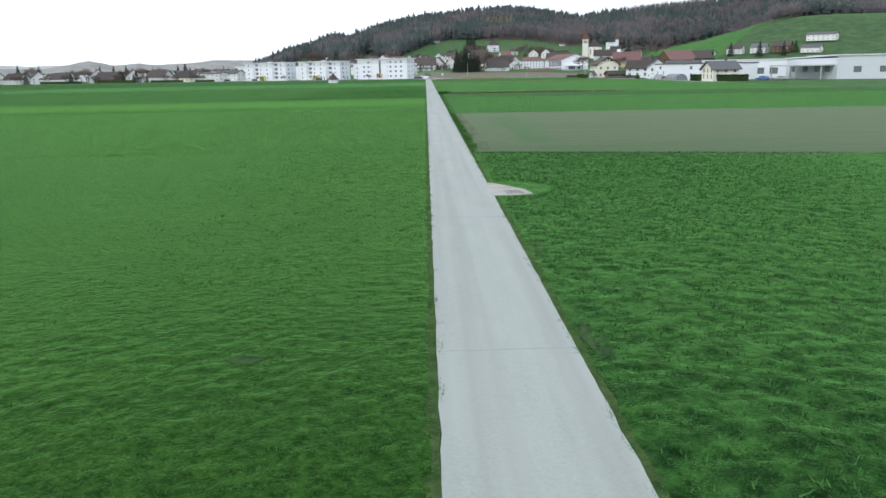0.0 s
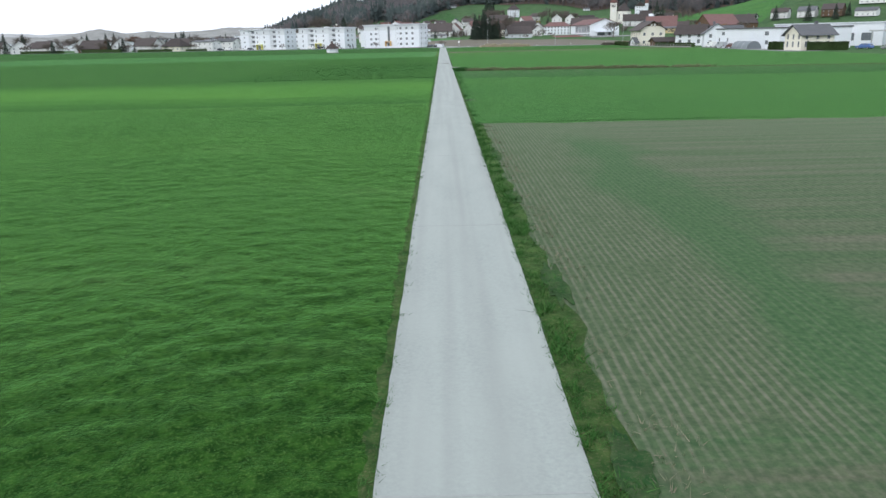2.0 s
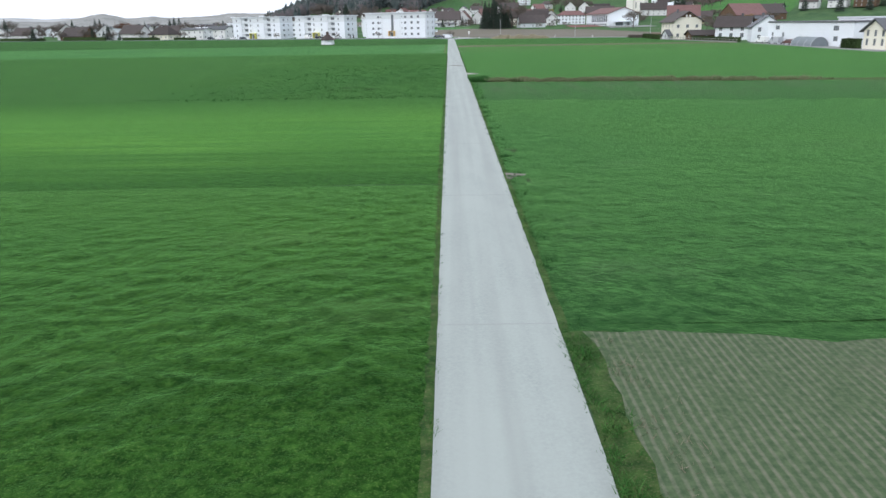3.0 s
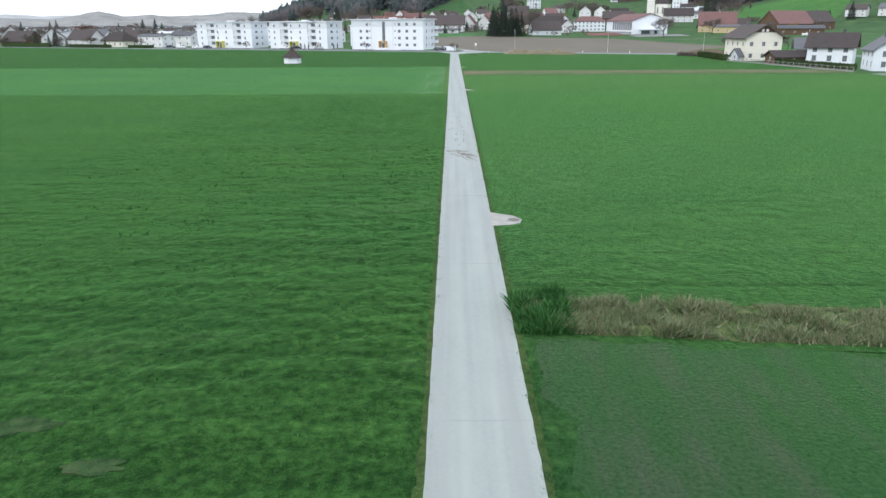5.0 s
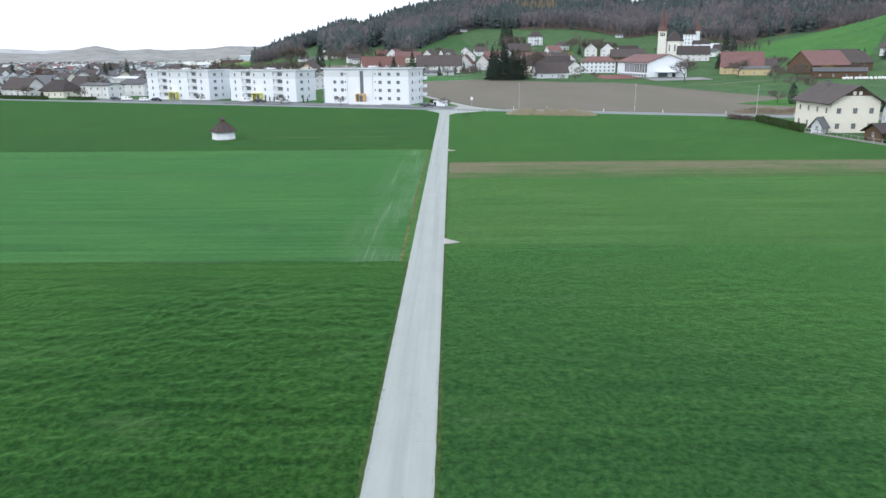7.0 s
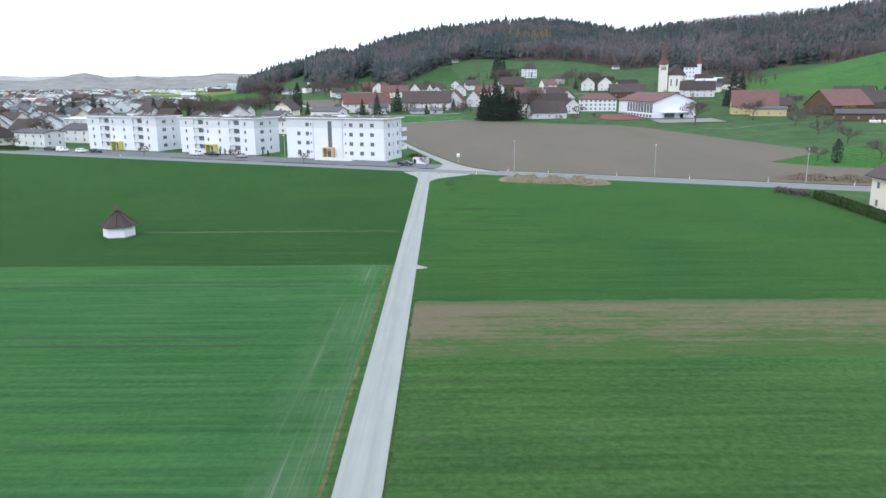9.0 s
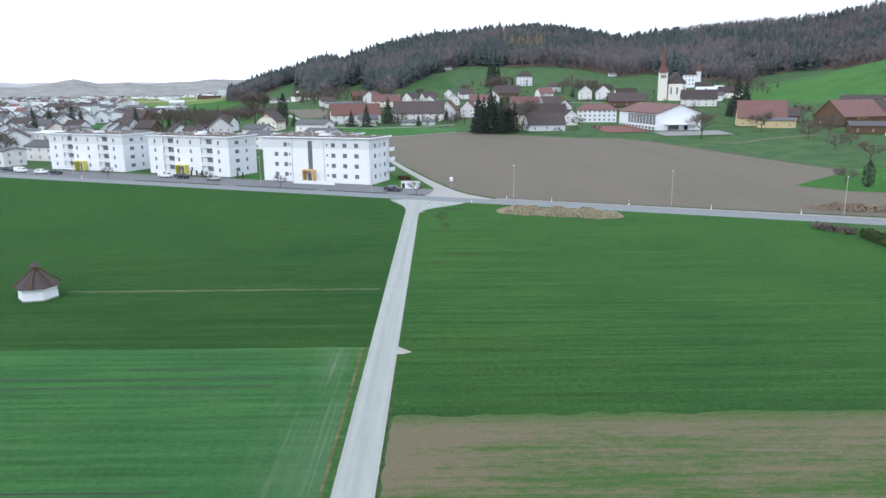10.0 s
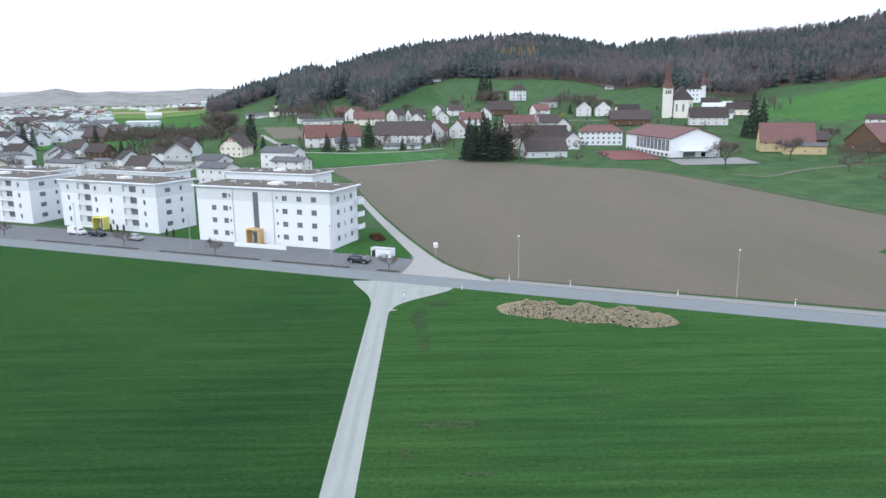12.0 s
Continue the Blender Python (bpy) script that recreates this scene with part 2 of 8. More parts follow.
thinned = calc(nt, "MULTIPLY", ramp(nt, wave.outputs["Fac"], 0.45, 0.95), ramp(nt, noise_tex(nt, stretch(nt, pos, 1.3, 0.5), 1.0, 4, 0.7), 0.30, 0.55))
rows = mix(nt, thinned, mix(nt, 0.5, sprout, earth), straw)
bare = mix(nt, cross, mix(nt, 0.6, earth, sprout), mix(nt, 0.4, earth, straw))
wedge = calc(nt, "MULTIPLY", ramp(nt, xs, 5.2, 6.8), calc(nt, "MULTIPLY", ramp(nt, xs, 10.2, 8.2), ramp(nt, ys, 88.0, 83.0)))
col = mix(nt, ramp(nt, xs, 7.6, 9.4), rows, bare)
col = mix(nt, calc(nt, "MULTIPLY", wedge, 0.72), col, mix(nt, 0.12, sprout, rows))
col = mix(nt, calc(nt, "MULTIPLY", ramp(nt, ys, 53.5, 51.5), 0.7), col, mix(nt, cross, sprout, earth))
nt.links.new(col, p.inputs["Base Color"])
p.inputs["Roughness"].default_value, p.inputs["Specular IOR Level"].default_value = 0.95, 0.1
p.inputs["Sheen Weight"].default_value, p.inputs["Sheen Tint"].default_value = 0.24, (0.66, 1.0, 0.55, 1)
p.inputs["Sheen Roughness"].default_value = 0.15
bumped(nt, p, wave.outputs["Fac"], 0.15, 0.06)

PLOUGH, nt, p = nodes_of("ploughed_earth")
pos = nt.nodes.new("ShaderNodeNewGeometry").outputs["Position"]
clods = noise_tex(nt, pos, 1.6, 5, 0.7)
bands = ramp(nt, noise_tex(nt, stretch(nt, pos, 0.06, 0.012), 1.0, 3), 0.35, 0.7)
col = mix(nt, ramp(nt, clods, 0.3, 0.7), (0.106, 0.092, 0.068), (0.170, 0.149, 0.114))
col = mix(nt, bands, col, mix(nt, 0.6, col, (0.105, 0.100, 0.066)))
nt.links.new(col, p.inputs["Base Color"])
p.inputs["Roughness"].default_value = 0.95
bumped(nt, p, clods, 0.6, 0.12)

YELLOW = grass("dry_strip", (0.080, 0.125, 0.050), (0.165, 0.150, 0.090), (0.20, 0.18, 0.12), 0.7, 0.8, 0.1, 0.75, 0.05)
CUT, nt, p = nodes_of("cut_dry_grass")
pos = nt.nodes.new("ShaderNodeNewGeometry").outputs["Position"]
swath = noise_tex(nt, stretch(nt, pos, 0.07, 1.1), 1.0, 4, 0.7)
speck = noise_tex(nt, stretch(nt, pos, 0.9, 1.9), 1.0, 5, 0.75)
patchy = noise_tex(nt, stretch(nt, pos, 0.08, 0.12), 1.0, 3, 0.6)
rise = calc(nt, "SUBTRACT", ramp(nt, place_axis(nt, pos, 1), 309.0, 329.0), 0.5)
by_lane = calc(nt, "MULTIPLY", ramp(nt, place_axis(nt, pos, 0), 12.0, 2.5), 0.05)
dryness = calc(nt, "ADD", calc(nt, "ADD", calc(nt, "MULTIPLY", rise, 0.16), by_lane), calc(nt, "ADD", calc(nt, "MULTIPLY", patchy, 0.3), calc(nt, "ADD", calc(nt, "MULTIPLY", swath, 0.4), calc(nt, "MULTIPLY", speck, 0.3))))
fringe = calc(nt, "ADD", place_axis(nt, pos, 1), calc(nt, "MULTIPLY", calc(nt, "SUBTRACT", speck, 0.5), 7.0))
hay = calc(nt, "MULTIPLY", calc(nt, "MULTIPLY", ramp(nt, dryness, 0.455, 0.57), 0.85), calc(nt, "MULTIPLY", ramp(nt, fringe, 329.0, 326.5), ramp(nt, fringe, 309.0, 315.0)))
blades = ramp(nt, noise_tex(nt, pos, 9.0, 4, 0.7), 0.35, 0.7)
col = mix(nt, hay, mix(nt, blades, (0.036, 0.090, 0.022), (0.082, 0.148, 0.044)), mix(nt, blades, (0.125, 0.102, 0.070), (0.250, 0.196, 0.142)))
nt.links.new(col, p.inputs["Base Color"])
p.inputs["Roughness"].default_value, p.inputs["Specular IOR Level"].default_value = 0.95, 0.1
p.inputs["Sheen Weight"].default_value, p.inputs["Sheen Tint"].default_value = 0.04, (0.5, 1.0, 0.4, 1)
bumped(nt, p, blades, 0.5, 0.08)
TRODDEN = grass("trodden_grass", (0.075, 0.125, 0.060), (0.120, 0.165, 0.090), (0.17, 0.19, 0.125), 2.5, 0.2, 0.05, 0, 0.05)
WEEDS = grass("weed_strip", (0.045, 0.09, 0.032), (0.10, 0.135, 0.066), (0.20, 0.205, 0.13), 3.2, 0.2, 0.25, lump=0.7)
FADED, nt, p = nodes_of("faded_grass")
pos = nt.nodes.new("ShaderNodeNewGeometry").outputs["Position"]
streaky = ramp(nt, noise_tex(nt, stretch(nt, pos, 0.55, 0.10), 1.0, 4, 0.65), 0.44, 0.66)
side = ramp(nt, place_axis(nt, pos, 0), 11.0, 4.0)
deep = ramp(nt, place_axis(nt, pos, 1), 149.0, 160.0)
blades = ramp(nt, noise_tex(nt, pos, 7.0, 5, 0.7), 0.35, 0.68)
green = mix(nt, blades, (0.017, 0.058, 0.018), (0.038, 0.100, 0.034))
pale = mix(nt, blades, (0.036, 0.060, 0.034), (0.078, 0.098, 0.062))
some = calc(nt, "MULTIPLY", deep, calc(nt, "ADD", calc(nt, "MULTIPLY", streaky, 0.8), calc(nt, "MULTIPLY", side, 0.15)))
nt.links.new(mix(nt, some, green, pale), p.inputs["Base Color"])
p.inputs["Roughness"].default_value, p.inputs["Specular IOR Level"].default_value = 1.0, 0.05
p.inputs["Sheen Weight"].default_value, p.inputs["Sheen Tint"].default_value = 0.24, (0.40, 1.0, 0.28, 1)
p.inputs["Sheen Roughness"].default_value = 0.2
bumped(nt, p, blades, 0.4, 0.1)
VERGE = grass("verge", (0.028, 0.070, 0.022), (0.062, 0.105, 0.038), (0.14, 0.135, 0.08), 2.6, 0.1, 0.12, 0, 0.15, 0.9)

W_L, W_R = -330.0, 79.0
E_NEAR, E_FAR, E_WEED = -0.2, -0.05, -0.11
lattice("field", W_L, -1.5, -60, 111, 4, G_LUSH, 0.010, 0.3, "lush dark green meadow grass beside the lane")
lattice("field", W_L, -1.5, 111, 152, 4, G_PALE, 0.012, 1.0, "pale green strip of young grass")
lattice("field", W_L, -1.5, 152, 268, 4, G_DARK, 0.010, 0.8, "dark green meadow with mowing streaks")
lattice("field", -170, -2.15, 268, 345.3, 4, G_SOWN, 0.016, 0.5, "pale green sown field with wheel marks")
lattice("field", -2.35, -2.1, 268, 345.3, 1, YELLOW, 0.020, 0.2, "thin dry furrow at the field's edge")
lattice("field", -2.2, -1.5, 268, 345.3, 2, G_MOWN, 0.018, 0.2, "worn grass verge of the lane")
lattice("field", W_R * 1.9, W_R * 1.9 + 60, -60, 190, 10, G_MID, 0.012, 0, "green meadow behind the houses")
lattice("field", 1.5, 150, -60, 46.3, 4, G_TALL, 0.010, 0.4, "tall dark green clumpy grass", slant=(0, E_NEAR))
lattice("field", 2.2, 150, 46.9, 94.0, 0.8, STUBBLE, 0.014, 0.6, "grey-brown stubble field with green sprouting rows", slant=(E_NEAR, E_FAR))
lattice("field", 1.5, 2.75, 46.3, 94.0, 0.5, VERGE, 0.012, 0.2, "worn grass verge of the lane")
lattice("field", 1.5, 110, 93.6, 171.8, 4, G_MID, 0.010, 0.4, "smooth green meadow grass", slant=(E_FAR, E_WEED))
lattice("field", 2.3, 100, 150, 171.9, 1.5, FADED, 0.014, 1.6, "thin faded grass with bare soil", slant=(E_WEED, E_WEED))
lattice("field", 1.9, 100, 172.4, 175.8, 1, WEEDS, 0.018, 0.5, "rough strip of yellowed tall weeds", slant=(E_WEED, E_WEED))
lattice("field", 1.5, 96, 171.8, 273, 4, G_MID, 0.010, 0.4, "dark green meadow grass", slant=(E_WEED, 0))
lattice("field", 1.5, 92, 273, 311.5, 4, G_MOWN, 0.012, 0.5, "lighter green mown grass")
lattice("field", 1.7, 90, 311.5, 328.8, 1, CUT, 0.014, 0.9, "mottled brown and green strip of cut dry grass")
DRILL = surface("drill_furrow", (0.036, 0.058, 0.034), 0.7, 2.0, 0.95, 0, 0.02)
for y, x0, x1 in ((317.1, -120, -12.5), (314.7, -120, -13.5), (339.4, -24, -15), (337.0, -100, -9), (335.0, -110, -9.5)):
    lattice("furrow", x0, x1, y, y + 0.26, 0.8, DRILL, 0.024, 0.12, "thin dark drill furrow across the sown field", "furrow")
lattice("verge", -1.74, -1.46, -50, 268, 0.6, VERGE, 0.0225, 0.2, "narrow worn verge of brownish grass along the lane", "verge")
lattice("verge", 1.46, 1.72, -50, 46, 0.6, VERGE, 0.0225, 0.2, "narrow worn verge of brownish grass along the lane", "verge")
lattice("verge", 1.46, 1.72, 94, 345, 0.6, VERGE, 0.0225, 0.2, "narrow worn verge of brownish grass along the lane", "verge")
FRONT = lambda x: 447.0 - 0.4142 * (x - 1.5)


def street_front(name, x0, x1, y0, material, label):
    """A field that reaches up to the street, which crosses at a slant."""
    n = max(4, round((x1 - x0) / 3))
    verts, faces = [], []
    for i in range(n + 1):
        x = x0 + (x1 - x0) * i / n
        top = FRONT(x) - 0.1
        for j in range(13):
            y = y0 + (top - y0) * j / 12
            verts.append((x, y, 0.011))
    for i in range(n):
        for j in range(12):
            a = i * 13 + j
            faces.append((a, a + 13, a + 14, a + 1))
    me = bpy.data.meshes.new(name)
    me.from_pydata(verts, [], faces)
    me.materials.append(material)
    return tagged(new(name, me), label, "field", "", "structure")


street_front("field", -330, -1.5, 345.3, G_GRAIN_DEEP, "dark green winter grain field up to the street")
street_front("field", 1.5, 86, 328.5, G_GRAIN, "dark green field with fine drill rows up to the street")
lattice("footpath", -44.5, -2.2, 367.6, 368.3, 0.7, TRODDEN, 0.03, 0.3, "trodden pale track through the grass to the hut", "path")


# ---- lane, street, pavements ----
CONCRETE, nt, p = nodes_of("lane_concrete")
pos = nt.nodes.new("ShaderNodeNewGeometry").outputs["Position"]
stain = ramp(nt, noise_tex(nt, stretch(nt, pos, 0.9, 0.22), 1.0, 4, 0.6), 0.35, 0.7)
grain = noise_tex(nt, pos, 14.0, 4, 0.7)
track = ramp(nt, noise_tex(nt, stretch(nt, pos, 1.4, 0.02), 1.0, 2), 0.42, 0.62)
col = mix(nt, stain, (0.340, 0.372, 0.350), (0.278, 0.310, 0.294))
col = mix(nt, ramp(nt, grain, 0.35, 0.7), col, (0.35, 0.388, 0.366))
col = mix(nt, track, col, mix(nt, 0.4, col, (0.24, 0.258, 0.246)))
nt.links.new(col, p.inputs["Base Color"])
p.inputs["Roughness"].default_value = 0.85
bumped(nt, p, grain, 0.25, 0.01)
JOINT = surface("joint_mortar", (0.315, 0.335, 0.325), 0.9, 2.0, 0.9, 0, 0)
ASPHALT = surface("street_asphalt", (0.205, 0.230, 0.240), 0.85, 1.0, 0.85, 0, 0.01)
PAVING = surface("pavement_asphalt", (0.25, 0.255, 0.25), 0.85, 1.0, 0.85, 0, 0.01)
KERB = surface("kerb_stone", (0.3, 0.3, 0.29), 0.8, 2.0, 0.85)
SOIL = surface("bed_soil", (0.07, 0.065, 0.055), 0.7, 2.0, 0.95, 0, 0.03)
MUD = surface("dried_mud", (0.19, 0.178, 0.155), 0.7, 2.0, 0.95, 0, 0.03)
GREY_PATH = surface("gravel_path", (0.345, 0.345, 0.33), 0.85, 2.0, 0.9, 0, 0.02)


def strip_along(name, pts, material, z=0.03, thick=0.0, label="", category="road", kind="structure", ragged=0.0):
    """A band between two edge lines: rows of (left x, left y, right x, right y)."""
    bm = bmesh.new()
    prev = None
    for (ax, ay, bx, by) in pts:
        if ragged:
            ax += ragged * (noise.noise((ay * 1.1, 0, 1)) + 0.6 * noise.noise((ay * 4.1, 2, 1)))
            bx += ragged * (noise.noise((by * 1.1, 5, 1)) + 0.6 * noise.noise((by * 4.1, 9, 1)))
        cur = [bm.verts.new((ax, ay, z)), bm.verts.new((bx, by, z))]
        if prev:
            bm.faces.new((prev[0], prev[1], cur[1], cur[0]))
        prev = cur
    if thick:
        g = bmesh.ops.extrude_face_region(bm, geom=list(bm.faces))
        for v in g["geom"]:
            if isinstance(v, bmesh.types.BMVert):
                v.co.z -= thick
    bmesh.ops.recalc_face_normals(bm, faces=bm.faces)
    me = bpy.data.meshes.new(name)
    bm.to_mesh(me)
    bm.free()
    me.materials.append(material)
    return tagged(new(name, me), label, category, "", kind)


lane_rows = [(-1.5, y * 0.5, 1.5, y * 0.5) for y in range(-100, 850)]
lane_rows += [(-1.5 - 4.6 * smooth(428, 450, y) ** 2, y, 1.5 + 10.5 * smooth(424, 443, y) ** 2.4, y + 0.0) for y in np.arange(425.5, 449, 1.0)]
strip_along("lane", lane_rows, CONCRETE, 0.03, 0.12, "straight pale grey concrete farm lane", "lane", ragged=0.032)

# the street runs at a slant: u along it to the right, v away from the fields
S_ANG = math.atan(0.4142)
SU = Vector((math.cos(S_ANG), -math.sin(S_ANG), 0))
SV = Vector((math.sin(S_ANG), math.cos(S_ANG), 0))
S0 = Vector((1.5, 447.0, 0))


def st(u, v, z=0.0):
    q = S0 + SU * u + SV * v
    return Vector((q.x, q.y, z))


def st_band(name, u0, u1, v0, v1, material, z, thick, label, category, n=40):
    pts = []
    for i in range(n + 1):
        u = u0 + (u1 - u0) * i / n
        a, b = st(u, v0), st(u, v1)
        pts.append((a.x, a.y, b.x, b.y))
    return strip_along(name, pts, material, z, thick, label, category)


st_band("street", -330, 190, 0, 6.2, ASPHALT, 0.035, 0.1, "grey asphalt village street", "road")
st_band("pavement", 16.5, 190, 6.45, 8.3, PAVING, 0.13, 0.14, "narrow raised grey pavement beside the ploughed field", "pavement")
st_band("kerb", 16.5, 190, 6.2, 6.45, KERB, 0.15, 0.15, "grey stone kerb along the street", "kerb")
FORECOURT = surface("forecourt_asphalt", (0.165, 0.175, 0.185), 0.8, 0.8, 0.85, 0, 0.01)
st_band("forecourt", -3, 3.4, 6.2, 14.0, FORECOURT, 0.022, 0.1, "grey asphalt corner where the footpath meets the street", "pavement", 4)
st_band("forecourt", -170, -3, 6.2, 20.9, FORECOURT, 0.025, 0.1, "grey asphalt parking forecourt before the apartment blocks", "pavement")
PATH_E = [(2.5, 453.4, 20.0, 446.2), (3.6, 458.0, 16.2, 451.6), (4.3, 462.1, 13.5, 455.2), (4.7, 467.2, 10.5, 461.5), (3.1, 474.3, 8.2, 468.5), (0.4, 485.5, 4.4, 481.5), (-2.7, 498.6, 0.4, 496.7), (-6.9, 516.6, -4.4, 516), (-11.9, 539, -9.6, 539), (-17, 562, -14.6, 562), (-25, 600, -22.5, 600), (-36, 640, -34, 640)]
strip_along("footpath", PATH_E, GREY_PATH, 0.05, 0.06, "grey asphalt footpath beside the ploughed field", "path")



def along(line, t):
    """The point at the share t of a broken line's length."""
    ls = [math.dist(a, b) for a, b in zip(line, line[1:])]
    d = t * sum(ls)
    for a, b, l in zip(line, line[1:], ls):
        if d <= l or (a, b) == (line[-2], line[-1]):
            k = min(1.0, d / l)
            return Vector((a[0] + (b[0] - a[0]) * k, a[1] + (b[1] - a[1]) * k))
        d -= l


P_NEAR = [(20.8, 448.6), (60, 433.2), (125, 406.4)]
P_FAR = [(-37, 637), (-7, 651), (13, 663), (30, 656), (48, 648), (66, 633), (92, 624), (104, 603), (113, 579), (119, 558), (126, 530), (133, 500)]
P_LEFT = [(20.8, 448.6), (16.9, 452.6), (14.2, 456.0), (11.2, 462), (8.9, 469), (5.1, 482), (1.1, 497), (-3.7, 516.5), (-9, 539), (-14, 562), (-22, 600), (-37, 637)]
P_RIGHT = [(125, 407.0), (130, 440), (134, 470), (134, 485), (133, 500)]
bm = bmesh.new()
grid = {}
for i in range(0, 49):
    for j in range(0, 49):
        s, t = i / 48, j / 48
        n_, f_, l_, r_ = along(P_NEAR, s), along(P_FAR, s), along(P_LEFT, t), along(P_RIGHT, t)
        c_ = Vector(P_NEAR[0]) * (1 - s) * (1 - t) + Vector(P_NEAR[-1]) * s * (1 - t) + Vector(P_FAR[0]) * (1 - s) * t + Vector(P_FAR[-1]) * s * t
        q = n_ * (1 - t) + f_ * t + l_ * (1 - s) + r_ * s - c_
        grid[i, j] = bm.verts.new((q.x, q.y, terrain(q.x, q.y) + 0.07))
for i in range(48):
    for j in range(48):
        bm.faces.new((grid[i, j], grid[i + 1, j], grid[i + 1, j + 1], grid[i, j + 1]))
me = bpy.data.meshes.new("ploughed_field")
bm.to_mesh(me)
bm.free()
me.materials.append(PLOUGH)
tagged(new("ploughed_field", me), "bare brown ploughed field behind the street", "field", "", "structure")


# ---- builders ----
def part(name, bm, material, parent, label=""):
    me = bm if isinstance(bm, bpy.types.Mesh) else bpy.data.meshes.new(name)
    if not isinstance(bm, bpy.types.Mesh):
        bm.to_mesh(me)
        bm.free()
        me.materials.append(material)
    ob = new(name, me)
    ob.parent = parent
    return tagged(ob, label)


def thing(name, m, label, category, group=""):
    ob = new(name)
    ob.empty_display_size = 0.3
    ob.matrix_world = m
    return tagged(ob, label, category, group)


def box(bm, x0, x1, y0, y1, z0, z1, bevel=0.0):
    r = bmesh.ops.create_cube(bm, size=1.0)
    for v in r["verts"]:
        v.co = Vector((x0 + (v.co.x + 0.5) * (x1 - x0), y0 + (v.co.y + 0.5) * (y1 - y0), z0 + (v.co.z + 0.5) * (z1 - z0)))
    if bevel:
        es = list({e for v in r["verts"] for e in v.link_edges})
        bmesh.ops.bevel(bm, geom=es, offset=bevel, segments=1, affect="EDGES")


def boxes(*bs, bevel=0.0):
    bm = bmesh.new()
    for b in bs:
        box(bm, *b, bevel=bevel)
    return bm


def pierced(bm, origin, du, holes, length, height, depth=0.18, z0=0.0, split=None):
    """A wall face from origin along du, with real openings (u0, u1, z0, z1) and their reveals."""
    nrm = Vector((du.y, -du.x, 0))
    us = sorted({0.0, length, *[h[0] for h in holes], *[h[1] for h in holes]})
    zs = sorted({z0, height, *[h[2] for h in holes], *[h[3] for h in holes]})
    P = lambda u, z, d=0.0: bm.verts.new(Vector(origin) + du * u - nrm * d + Vector((0, 0, z)))
    for a, b in zip(us, us[1:]):
        for c, d in zip(zs, zs[1:]):
            mu, mz = (a + b) / 2, (c + d) / 2
            if any(h[0] < mu < h[1] and h[2] < mz < h[3] for h in holes):
                continue
            bm.faces.new((P(a, c), P(b, c), P(b, d), P(a, d)))
    for (a, b, c, d) in holes:
        for (u1, z1, u2, z2) in ((a, c, b, c), (b, c, b, d), (b, d, a, d), (a, d, a, c)):
            bm.faces.new((P(u1, z1), P(u2, z2), P(u2, z2, depth), P(u1, z1, depth)))


RENDER_W = surface("white_render", (0.765, 0.80, 0.845), 0.95, 0.6, 0.9, 0, 0)
RENDER_G = surface("grey_render", (0.65, 0.685, 0.71), 0.95, 0.6, 0.9, 0, 0)
CREAM = surface("cream_render", (0.78, 0.75, 0.65), 0.93, 0.6, 0.9, 0, 0.004)
GLASS, nt, p = nodes_of("window_glass")
p.inputs["Base Color"].default_value = (0.15, 0.17, 0.19, 1)
p.inputs["Roughness"].default_value = 0.06
FRAME = surface("window_frame_white", (0.72, 0.72, 0.72), 0.9, 2, 0.5, 0, 0)
FRAME_G = surface("window_frame_grey", (0.32, 0.33, 0.34), 0.9, 2, 0.5, 0, 0)
GRAVEL = surface("roof_gravel", (0.13, 0.118, 0.10), 0.75, 2.0, 0.95, 0, 0.03)
TILE_BROWN = surface("brown_roof_tile", (0.076, 0.064, 0.062), 0.7, 1.5, 0.85, 0, 0.03, 0.25)
TILE_RED = surface("red_roof_tile", (0.150, 0.080, 0.070), 0.75, 1.5, 0.85, 0, 0.03, 0.2)
TILE_GREY = surface("grey_roof_tile", (0.12, 0.125, 0.135), 0.75, 1.5, 0.8, 0, 0.03, 0.2)
TIMBER = surface("dark_timber", (0.13, 0.085, 0.055), 0.7, 2.0, 0.85, 0, 0.02)
ORANGE = surface("orange_paint", (0.66, 0.45, 0.20), 0.92, 2, 0.6, 0, 0)
LEMON = surface("yellow_paint", (0.66, 0.62, 0.16), 0.92, 2, 0.6, 0, 0)
METAL = surface("galvanised_metal", (0.5, 0.52, 0.53), 0.85, 3, 0.45, 0.6, 0)
WHITE_P = surface("white_paint", (0.8, 0.8, 0.79), 0.92, 2, 0.5, 0, 0)
DARK_P = surface("dark_lacquer", (0.03, 0.032, 0.036), 0.9, 3, 0.35, 0, 0)


def window_meshes(w, h, frame_mat, mullions=1, f=0.07):
    """Two meshes about the opening's lower left corner: the frame with its bars, and the pane."""
    bm = bmesh.new()
    for b in ((0, w, 0, 0.06, 0, f), (0, w, 0, 0.06, h - f, h), (0, f, 0, 0.06, f, h - f), (w - f, w, 0, 0.06, f, h - f)):
        box(bm, *b)
    for k in range(mullions):
        c = w * (k + 1) / (mullions + 1)
        box(bm, c - f * 0.45, c + f * 0.45, 0.002, 0.058, f, h - f)
    fm = bpy.data.meshes.new("window")
    bm.to_mesh(fm)
    bm.free()
    fm.materials.append(frame_mat)
    bm = boxes((f * 0.5, w - f * 0.5, 0.03, 0.045, f * 0.5, h - f * 0.5))
    pm = bpy.data.meshes.new("pane")
    bm.to_mesh(pm)
    bm.free()
    pm.materials.append(GLASS)
    return fm, pm


WIN = {}


